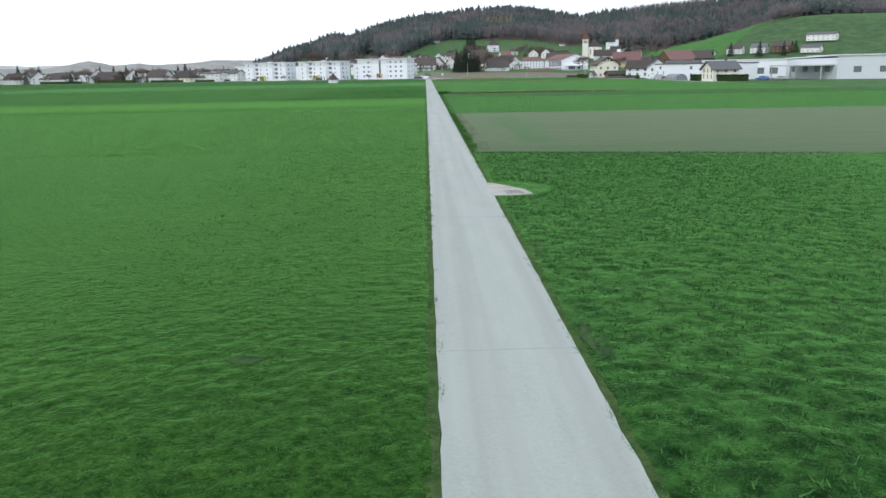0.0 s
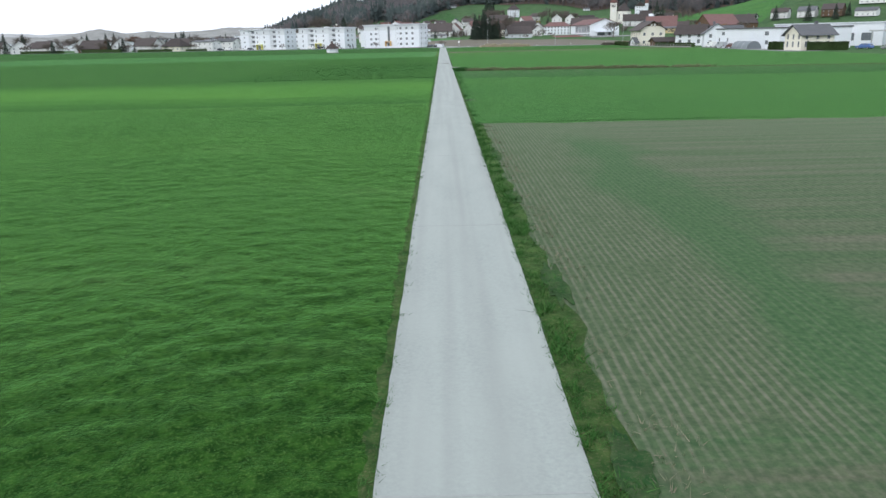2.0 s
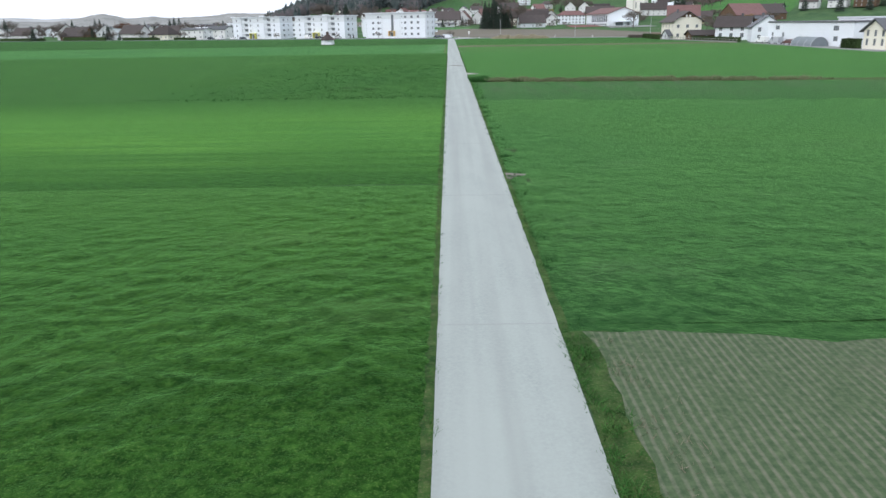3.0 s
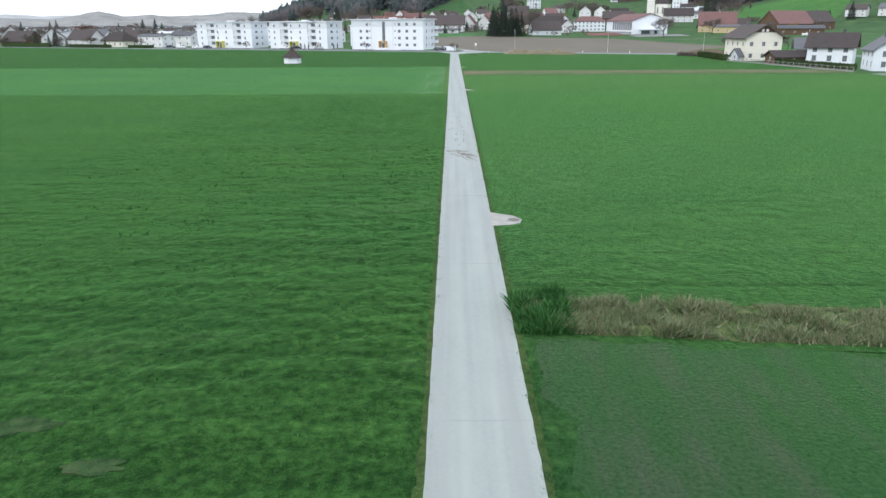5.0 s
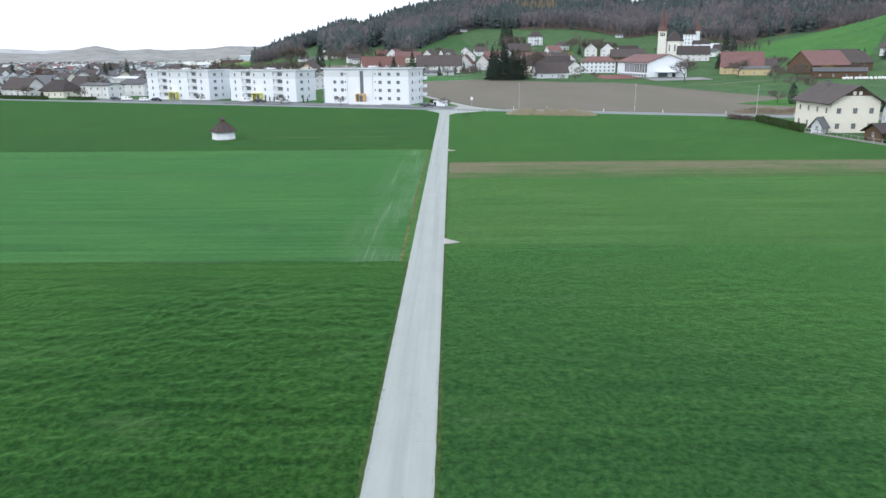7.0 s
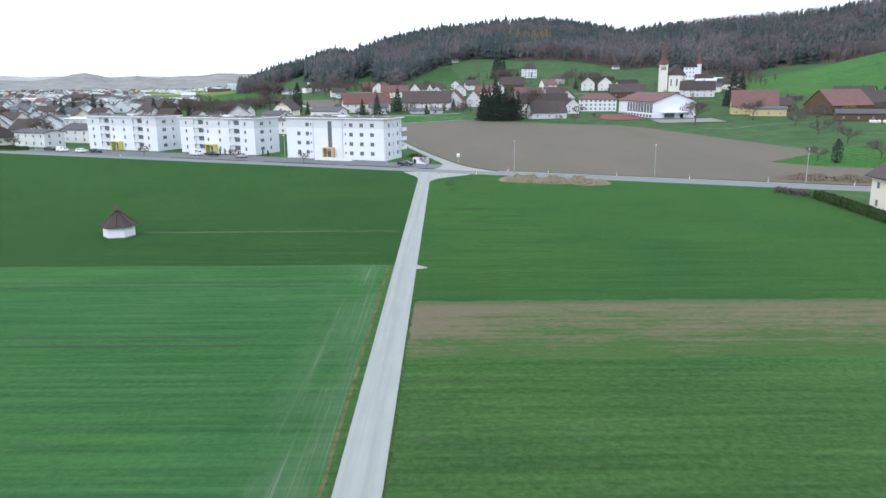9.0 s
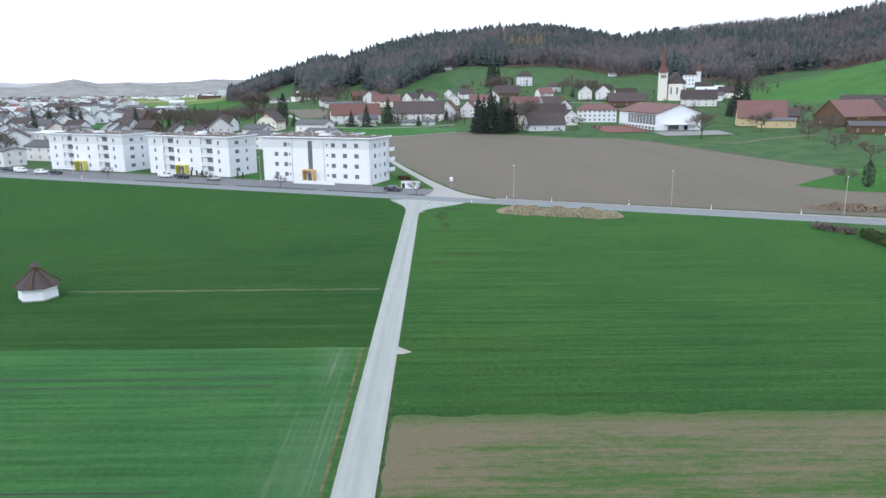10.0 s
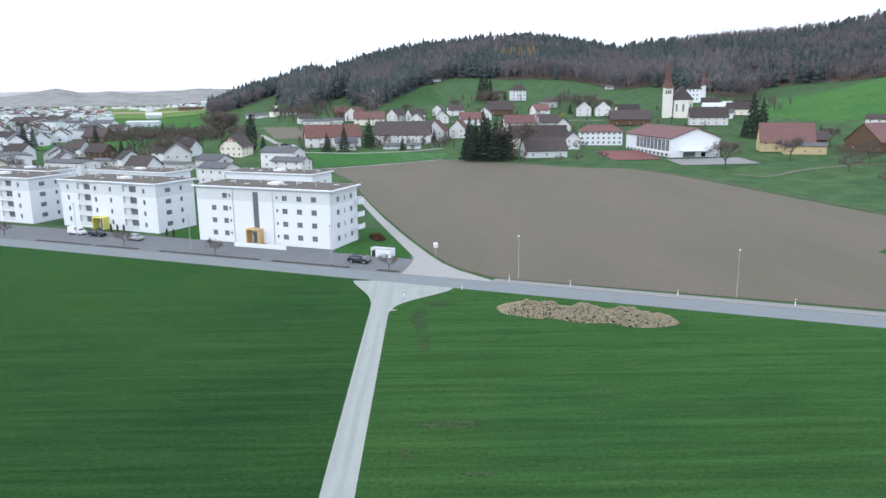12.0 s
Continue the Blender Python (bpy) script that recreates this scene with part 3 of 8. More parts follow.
def put_window(parent, origin, du, u, z, w, h, frame_mat=FRAME, mullions=1, depth=0.14):
    key = (round(w, 2), round(h, 2), frame_mat.name, mullions)
    if key not in WIN:
        WIN[key] = window_meshes(w, h, frame_mat, mullions)
    nrm = Vector((du.y, -du.x, 0))
    o = new("window", WIN[key][0])
    o.parent = parent
    o.matrix_local = Matrix.Translation(Vector(origin) + du * u - nrm * depth + Vector((0, 0, z))) @ Matrix.Rotation(math.atan2(du.y, du.x), 4, "Z")
    g = new("pane", WIN[key][1])
    g.parent = o
    return o


X1, Y1 = Vector((1, 0, 0)), Vector((0, 1, 0))


def apartment_a(m):
    """Four storeys, flat roof, orange porch and a tall stair window."""
    b = thing("apartment_building", m, "white four-storey flat-roofed apartment block with orange porch", "apartment building", "apartment blocks")
    L, D, H = 35.7, 11.6, 12.7
    rows = [1.45 + 2.9 * k for k in range(4)]
    front = []
    for z in rows:
        for u in (23.1, 26.8, 30.5):
            front.append((u, u + 1.35, z, z + 1.2, FRAME_G, 1))
        front.append((21.5, 22.05, z + 0.35, z + 1.0, FRAME_G, 0))
        if z > 1.0:
            front.append((7.2, 8.5, z, z + 1.2, FRAME_G, 1))
            front.append((8.9, 9.45, z + 0.35, z + 1.0, FRAME_G, 0))
    for z in rows[:3]:
        front.append((4.0, 5.3, z, z + 1.2, FRAME_G, 1))
    front.append((15.4, 16.9, 3.7, 11.9, FRAME_G, 0))
    side = []
    for z in rows:
        side += [(2.1, 3.4, z, z + 1.2, FRAME_G, 1), (5.4, 5.95, z, z + 1.2, FRAME_G, 0), (8.2, 9.4, z, z + 1.2, FRAME_G, 1)]
    bm = bmesh.new()
    pierced(bm, (0, 0, 0), X1, [w[:4] for w in front], L, H)
    pierced(bm, (L, 0, 0), Y1, [w[:4] for w in side], D, H)
    pierced(bm, (L, D, 0), -X1, [], L, H)
    pierced(bm, (0, D, 0), -Y1, [], D, H)
    wall = part("wall", bm, RENDER_W, b)
    for w in front:
        put_window(wall, (0, 0, 0), X1, w[0], w[2], w[1] - w[0], w[3] - w[2], w[4], w[5])
    for w in side:
        put_window(wall, (L, 0, 0), Y1, w[0], w[2], w[1] - w[0], w[3] - w[2], w[4], w[5])
    # pale grey band of the top storey, a finger proud of the wall, cut round its windows
    bm = bmesh.new()
    pierced(bm, (0, -0.03, 0), X1, [w[:4] for w in front if w[2] > 9.8] + [(15.4, 16.9, 9.75, 11.9)], L, H - 0.01, 0.03, 9.75)
    pierced(bm, (L + 0.03, 0, 0), Y1, [w[:4] for w in side if w[2] > 9.8], D, H - 0.01, 0.03, 9.75)
    part("wall_band", bm, RENDER_G, b, "pale grey top-storey render")
    flat_roof(b, L, D, H, 0.75)
    bm = boxes((14.4, 14.65, -1.9, -0.01, 0.3, 3.5), (17.5, 17.75, -1.9, -0.01, 0.3, 3.5), (14.4, 17.75, -1.9, -0.01, 3.5, 3.75))
    porch = part("porch", bm, ORANGE, b, "orange boxed entrance porch")
    part("door", boxes((15.2, 17.0, -0.1, -0.02, 0.3, 2.6)), GLASS, porch, "glazed entrance door")
    part("step", boxes((13.6, 18.6, -3.4, -0.02, 0, 0.28)), KERB, b)
    part("planter_wall", boxes((12.6, 26.0, -3.9, -3.5, 0, 0.95)), RENDER_W, b, "low white wall before the entrance")
    for u in (10.1, 22.4 - 1.6, L - 0.25):
        bm = bmesh.new()
        bmesh.ops.create_cone(bm, cap_ends=True, segments=8, radius1=0.06, radius2=0.06, depth=H, matrix=Matrix.Translation((u, -0.12, H / 2)))
        part("downpipe", bm, METAL, b)
    for k in range(1, 4):
        z = 2.9 * k
        part("balcony", boxes((L + 0.01, L + 1.3, D - 1.6, D + 1.2, z - 0.1, z + 0.12), (L + 1.2, L + 1.3, D - 1.6, D + 1.2, z + 0.12, z + 1.05), (L + 0.01, L + 1.2, D - 1.6, D - 1.5, z + 0.12, z + 1.05)), RENDER_W, b, "white cantilevered balcony")
    return b


def flat_roof(b, L, D, H, o):
    bm = boxes((-o, L + o, -o, D + o, H, H + 0.32), bevel=0.03)
    roof = part("roof", bm, RENDER_W, b, "flat roof slab with white rim")
    part("gravel", boxes((-o + 0.5, L + o - 0.5, -o + 0.5, D + o - 0.5, H + 0.322, H + 0.37)), GRAVEL, roof, "brown gravel roof covering")
    part("lift_housing", boxes((L * 0.47, L * 0.47 + 3.0, D * 0.35, D * 0.35 + 2.4, H + 0.37, H + 0.95), bevel=0.04), RENDER_W, roof)
    for u, v in ((0.3, 0.3), (0.58, 0.34), (0.62, 0.66), (0.12, 0.6), (0.9, 0.62)):
        part("skylight", boxes((L * u, L * u + 1.1, D * v, D * v + 1.1, H + 0.37, H + 0.58), bevel=0.08), METAL, roof)
    for u, v in ((0.2, 0.45), (0.36, 0.62), (0.66, 0.5), (0.82, 0.4)):
        bm = bmesh.new()
        bmesh.ops.create_cone(bm, cap_ends=True, segments=10, radius1=0.22, radius2=0.2, depth=0.8, matrix=Matrix.Translation((L * u, D * v, H + 0.75)))
        part("vent", bm, METAL, roof)


def apartment_b(m, label, L=33.0, D=13.0, H=12.0):
    """Four storeys with two recessed balcony bays and a yellow porch."""
    b = thing("apartment_building", m, label, "apartment building", "apartment blocks")
    rows = [0.55 + 2.8 * k for k in range(4)]
    front, bays = [], []
    for k, z in enumerate(rows):
        for u in (2.4, 12.2, 17.4, 28.6):
            front.append((u, u + 0.8, z + 0.75, z + 1.95, FRAME_G, 0))
        for u in (6.2, 22.0):
            bays.append((u, u + 4.6, z, z + 2.5))
    side = []
    for z in rows:
        side += [(3.0, 4.9, z + 0.8, z + 1.95, FRAME_G, 1), (8.0, 8.9, z + 0.8, z + 1.95, FRAME_G, 0)]
    bm = bmesh.new()
    pierced(bm, (0, 0, 0), X1, [w[:4] for w in front] + bays, L, H, 0.18)
    pierced(bm, (L, 0, 0), Y1, [w[:4] for w in side], D, H)
    pierced(bm, (L, D, 0), -X1, [], L, H)
    pierced(bm, (0, D, 0), -Y1, [], D, H)
    wall = part("wall", bm, RENDER_W, b)
    for w in front:
        put_window(wall, (0, 0, 0), X1, w[0], w[2], w[1] - w[0], w[3] - w[2], w[4], w[5])
    for w in side:
        put_window(wall, (L, 0, 0), Y1, w[0], w[2], w[1] - w[0], w[3] - w[2], w[4], w[5])
    bm = bmesh.new()
    pierced(bm, (0, -0.03, 0), X1, [w[:4] for w in front if w[2] > 9] + [q for q in bays if q[2] > 8.6], L, H - 0.01, 0.03, 8.85)
    pierced(bm, (L + 0.03, 0, 0), Y1, [w[:4] for w in side if w[2] > 9], D, H - 0.01, 0.03, 8.85)
    part("wall_band", bm, RENDER_G, b, "pale grey top-storey render")
    for (u0, u1, z0, z1) in bays:
        bm = boxes((u0, u1, 1.6, 1.7, z0, z1), (u0 - 0.1, u0, 0.19, 1.7, z0, z1), (u1, u1 + 0.1, 0.19, 1.7, z0, z1), (u0, u1, 0.19, 1.7, z0 - 0.1, z0 + 0.01), (u0, u1, 0.19, 1.7, z1 - 0.01, z1 + 0.1))
        bay = part("loggia", bm, RENDER_G, b, "recessed balcony with grey walls")
        put_window(bay, (u0, 0, 0), X1, 2.0, z0 + 0.1, 2.4, 2.1, FRAME_G, 1, 0.6)
        part("side_panel", boxes((u0 + 0.02, u0 + 1.9, 0.45, 0.55, z0 + 0.02, z1 - 0.02)), RENDER_G, bay)
        part("parapet", boxes((u0, u1, 0.02, 0.12, z0, z0 + 0.95)), RENDER_G, bay)
    flat_roof(b, L, D, H, 0.6)
    bm = boxes((12.6, 12.85, -1.9, -0.01, 0.1, 3.0), (16.2, 16.45, -1.9, -0.01, 0.1, 3.0), (12.6, 16.45, -1.9, -0.01, 3.0, 3.25))
    porch = part("porch", bm, LEMON, b, "bright yellow boxed entrance porch")
    part("door", boxes((13.6, 15.4, -0.1, -0.02, 0.1, 2.4)), GLASS, porch, "glazed entrance door")
    return b


def faced(x, y, fx, fy, z=0.0):
    """A pose whose local x runs from (x, y) toward (fx, fy)."""
    return pose(x, y, z, 0, 0, math.degrees(math.atan2(fy - y, fx - x)))


apartment_a(faced(-46.1, 489.4, -13.1, 476.0))
apartment_b(faced(-88.5, 511.5, -57.2, 496.9), "white four-storey apartment block with yellow porch and recessed balconies")
apartment_b(faced(-128.5, 526.5, -97.8, 514.0), "white four-storey apartment block with grey balcony bays at the street corner")


def tube(bm, a, b, ra, rb, n=5):
    d = (Vector(b) - Vector(a))
    q = d.to_track_quat("Z", "Y").to_matrix().to_4x4()
    bmesh.ops.create_cone(bm, cap_ends=False, segments=n, radius1=ra, radius2=rb, depth=d.length, matrix=Matrix.Translation((Vector(a) + Vector(b)) / 2) @ q)


# ---- well hut in the field ----
def well_hut(m):
    h = thing("field_hut", m, "small white hexagonal hut with brown tiled pyramid roof", "hut")
    turn = Matrix.Rotation(radians(30), 4, "Z")
    cone = lambda bm, r1, r2, d, z: bmesh.ops.create_cone(bm, cap_ends=True, segments=6, radius1=r1, radius2=r2, depth=d, matrix=Matrix.Translation((0, 0, z + d / 2)) @ turn)
    bm = bmesh.new()
    cone(bm, 2.45, 2.4, 1.75, 0)
    part("wall", bm, RENDER_W, h)
    bm = bmesh.new()
    cone(bm, 2.52, 2.50, 0.16, 0)
    part("plinth", bm, KERB, h)
    bm = bmesh.new()
    cone(bm, 2.98, 2.92, 0.12, 1.70)
    cone(bm, 2.92, 0.5, 2.05, 1.82)
    part("roof", bm, TILE_BROWN, h, "brown tiled pyramid roof")
    bm = bmesh.new()
    for k in range(6):
        a = radians(60 * k + 30)
        tube(bm, (2.95 * math.cos(a), 2.95 * math.sin(a), 1.86), (0.5 * math.cos(a), 0.5 * math.sin(a), 3.9), 0.09, 0.08, 6)
    part("hip_tiles", bm, TILE_RED, h)
    bm = bmesh.new()
    cone(bm, 0.42, 0.42, 0.5, 3.8)
    part("vent_turret", bm, TIMBER, h)
    bm = bmesh.new()
    cone(bm, 0.78, 0.06, 0.7, 4.28)
    part("vent_cap", bm, TILE_BROWN, h)
    return h


well_hut(pose(-47.2, 365.5, 0, 0, 0, 12))


# ---- woods on the hill ----
BARK = surface("bark", (0.10, 0.085, 0.07), 0.7, 3, 0.95, 0, 0.02)


def foliage(name, cols, rough=0.9, by_place=0.0):
    m, nt, p = nodes_of(name)
    geo = nt.nodes.new("ShaderNodeNewGeometry")
    cr = nt.nodes.new("ShaderNodeValToRGB")
    cr.color_ramp.elements[0].color, cr.color_ramp.elements[1].color = (*cols[0], 1), (*cols[-1], 1)
    for k, c in enumerate(cols[1:-1]):
        cr.color_ramp.elements.new((k + 1) / (len(cols) - 1)).color = (*c, 1)
    if by_place:
        nt.links.new(ramp(nt, noise_tex(nt, geo.outputs["Position"], by_place, 2), 0.3, 0.7), cr.inputs[0])
    else:
        nt.links.new(geo.outputs["Random Per Island"], cr.inputs[0])
    big = ramp(nt, noise_tex(nt, geo.outputs["Position"], 0.02, 3), 0.3, 0.7)
    c = mix(nt, big, cr.outputs[0], mix(nt, 0.5, cr.outputs[0], cols[0]))
    nt.links.new(c, p.inputs["Base Color"])
    p.inputs["Roughness"].default_value, p.inputs["Specular IOR Level"].default_value = rough, 0.1
    return m


# distance haze is mixed into the spruce and bare-wood colours: lifted, bluish greys
SPRUCE = foliage("hazed_spruce_needles", [(0.050, 0.070, 0.070), (0.076, 0.098, 0.096), (0.112, 0.130, 0.120)], 0.9, 0.08)
BARE = foliage("hazed_bare_twigs", [(0.120, 0.130, 0.138), (0.185, 0.182, 0.196), (0.225, 0.188, 0.190), (0.285, 0.250, 0.252)], 0.9, 0.075)
LARCH = foliage("larch_gold", [(0.20, 0.145, 0.08), (0.24, 0.175, 0.10), (0.17, 0.13, 0.085)])
TWIG = foliage("tree_twigs", [(0.125, 0.108, 0.098), (0.155, 0.135, 0.12), (0.185, 0.158, 0.135)])
NEEDLE = foliage("near_spruce_needles", [(0.042, 0.062, 0.050), (0.058, 0.082, 0.064), (0.076, 0.100, 0.078)])
HEDGE = foliage("hedge_leaves", [(0.03, 0.055, 0.022), (0.05, 0.085, 0.03), (0.075, 0.10, 0.045)])
RUSSET = foliage("russet_leaves", [(0.10, 0.05, 0.035), (0.15, 0.075, 0.05), (0.12, 0.085, 0.06)])

rng = np.random.default_rng(4)


def conifer_mesh(tiers=11, sides=7):
    """A spruce of ragged, drooping whorls with a blunt top."""
    v, f = [], []
    lean = rng.normal(0, 0.012, 2)
    for k in range(tiers):
        z0, z1 = 0.06 + 0.94 * k / tiers, min(1.0, 0.06 + 0.94 * (k + 1.7) / tiers)
        r0 = 0.19 * (1 - (k / tiers) ** 1.3) ** 0.9 * (0.8 + 0.4 * rng.random()) + 0.012
        b, turn = len(v), rng.random() * 6.28
        for q in range(sides):
            a = turn + 2 * math.pi * q / sides + rng.normal(0, 0.2)
            r = r0 * (0.45 + 0.75 * rng.random())
            v.append((r * math.cos(a) + lean[0] * z0, r * math.sin(a) + lean[1] * z0, z0 - 0.05 * rng.random()))
        v.append((lean[0], lean[1], z1))
        f += [(b + q, b + (q + 1) % sides, b + sides) for q in range(sides)]
    return np.array(v), np.array(f)


def bare_mesh(n=40, twigs=46):
    """A leafless tree: a slim stem, steep branches fanning out and a haze of twigs."""
    v, f = [], []

    def blade(p, q, w):
        side = np.cross(q - p, rng.normal(0, 1, 3))
        side *= w / (np.linalg.norm(side) + 1e-6)
        f.append((len(v), len(v) + 1, len(v) + 2))
        v.extend((p - side, p + side, q))

    for k in range(2):
        blade(np.zeros(3), np.array((0, 0, 0.8)), 0.014)
    ends = []
    wide = rng.uniform(0.7, 1.1)
    for k in range(n):
        a, t = rng.random() * 6.283, rng.random()
        p = np.array((0, 0, 0.22 + 0.5 * t))
        out = wide * (0.30 - 0.16 * t) * (0.4 + 0.7 * rng.random())
        q = p + (out * math.cos(a), out * math.sin(a), 0.12 + 0.22 * rng.random())
        ends.append((p, q))
        blade(p, q, 0.012)
    for k in range(twigs):
        p, q = ends[rng.integers(n)]
        c = p + (q - p) * rng.uniform(0.5, 1.15) + rng.normal(0, 0.025, 3)
        blade(c, c + rng.normal(0, 0.035, 3) + (0, 0, 0.045), 0.018)
    return np.array(v), np.array(f)


def scatter(name, spots, models, material, label, category="woodland"):
    """All trees of one kind in a far wood as one mesh: spots are (x, y, height, spread)."""
    if not len(spots):
        return
    vs, fs, base = [], [], 0
    for k, (x, y, h, w) in enumerate(spots):
        v, f = models[k % len(models)]
        a = rng.random() * 6.28
        c, s = math.cos(a), math.sin(a)
        q = np.column_stack(((v[:, 0] * c - v[:, 1] * s) * w, (v[:, 0] * s + v[:, 1] * c) * w, v[:, 2] * h))
        vs.append(q + (x, y, terrain(x, y) - 0.3))
        fs.append(f + base)
        base += len(v)
    vs, fs = np.concatenate(vs), np.concatenate(fs)
    me = bpy.data.meshes.new(name)
    me.vertices.add(len(vs))
    me.vertices.foreach_set("co", vs.ravel())
    me.loops.add(len(fs) * 3)
    me.loops.foreach_set("vertex_index", fs.ravel().astype(np.int32))
    me.polygons.add(len(fs))
    me.polygons.foreach_set("loop_start", np.arange(0, len(fs) * 3, 3, dtype=np.int32))
    me.update()
    me.validate()
    me.materials.append(material)
    return tagged(new(name, me), label, category, "", "stuff")


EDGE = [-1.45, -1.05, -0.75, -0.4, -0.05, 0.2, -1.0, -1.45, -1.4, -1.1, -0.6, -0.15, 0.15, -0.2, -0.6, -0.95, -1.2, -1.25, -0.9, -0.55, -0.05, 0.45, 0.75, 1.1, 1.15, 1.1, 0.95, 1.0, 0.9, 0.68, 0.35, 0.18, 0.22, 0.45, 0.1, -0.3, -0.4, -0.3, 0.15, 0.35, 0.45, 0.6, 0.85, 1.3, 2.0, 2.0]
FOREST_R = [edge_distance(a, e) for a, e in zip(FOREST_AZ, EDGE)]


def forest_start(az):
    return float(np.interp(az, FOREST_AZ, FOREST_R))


conifers = [conifer_mesh(10 + k % 4) for k in range(10)]
bares = [bare_mesh() for k in range(10)]
firs, twigs, gold = [], [], []
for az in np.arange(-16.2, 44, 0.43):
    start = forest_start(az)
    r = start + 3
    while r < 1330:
        a = az + rng.normal(0, 0.16)
        rr = r + rng.normal(0, 3)
        x, y = BASE[0] + rr * math.sin(radians(a)), BASE[1] + rr * math.cos(radians(a))
        nz = noise.noise((x * 0.007, y * 0.007, 4)) + 0.6 * noise.noise((x * 0.022, y * 0.022, 1))
        near = rr - start
        leaning = 0.32 if a > 12 else -0.06 if a > 4 else 0.08 if a > -3 else 0.20 - 0.25 * smooth(1100, 1240, rr)
        low = 0.72 + 0.28 * smooth(620, 900, rr)
        if 5.0 < a < 8.4 and 1010 < rr < 1075 and rng.random() < 0.45:
            gold.append((x, y, 20 + 9 * rng.random(), 20 + 6 * rng.random()))
        elif nz + leaning - 0.2 * smooth(1120, 1250, rr) + (0.30 * max(0.0, noise.noise((a * 0.9, 7, 1)) + 0.15) if near < 26 else 0) + 0.14 * rng.normal() > 0.08:
            twigs.append((x, y, low * (15 + 9 * rng.random()), 19 + 10 * rng.random()))
        else:
            firs.append((x, y, low * (17 + 8 * rng.random() + (5 if rng.random() < 0.06 else 0)), low * (24 + 12 * rng.random())))
        r += 5.6 + 3.2 * rng.random()
for x, y, h in ((-105, 1196, 33), (-101, 1199, 29), (-98, 1196, 36), (-94, 1200, 30), (-89, 1200, 37), (-85, 1203, 34), (-92, 1205, 31), (-128, 1180, 26), (-125, 1183, 24)):
    firs.append((x, y, h, 26))
LITTER = surface("leaf_litter", (0.115, 0.085, 0.066), 0.7, 0.6, 1.0, 0, 0)
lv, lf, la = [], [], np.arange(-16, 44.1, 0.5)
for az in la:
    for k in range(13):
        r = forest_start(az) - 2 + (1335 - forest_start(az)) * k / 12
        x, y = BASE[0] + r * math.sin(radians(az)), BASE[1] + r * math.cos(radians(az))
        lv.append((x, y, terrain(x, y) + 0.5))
for i in range(len(la) - 1):
    lf += [(13 * i + k, 13 * i + 13 + k, 13 * i + 14 + k, 13 * i + k + 1) for k in range(12)]
me = bpy.data.meshes.new("forest_floor")
me.from_pydata(lv, [], lf)
me.materials.append(LITTER)
tagged(new("forest_floor", me), "brown leaf litter under the hill wood", "ground", "", "structure")
scatter("conifer_wood", firs, conifers, SPRUCE, "dark green spruce wood covering the hill, coloured bluish for haze")
scatter("bare_wood", twigs, bares, BARE, "leafless brown deciduous wood on the hill, coloured greyer for haze")
scatter("larch_group", gold, conifers, LARCH, "golden autumn larches within the hill wood")


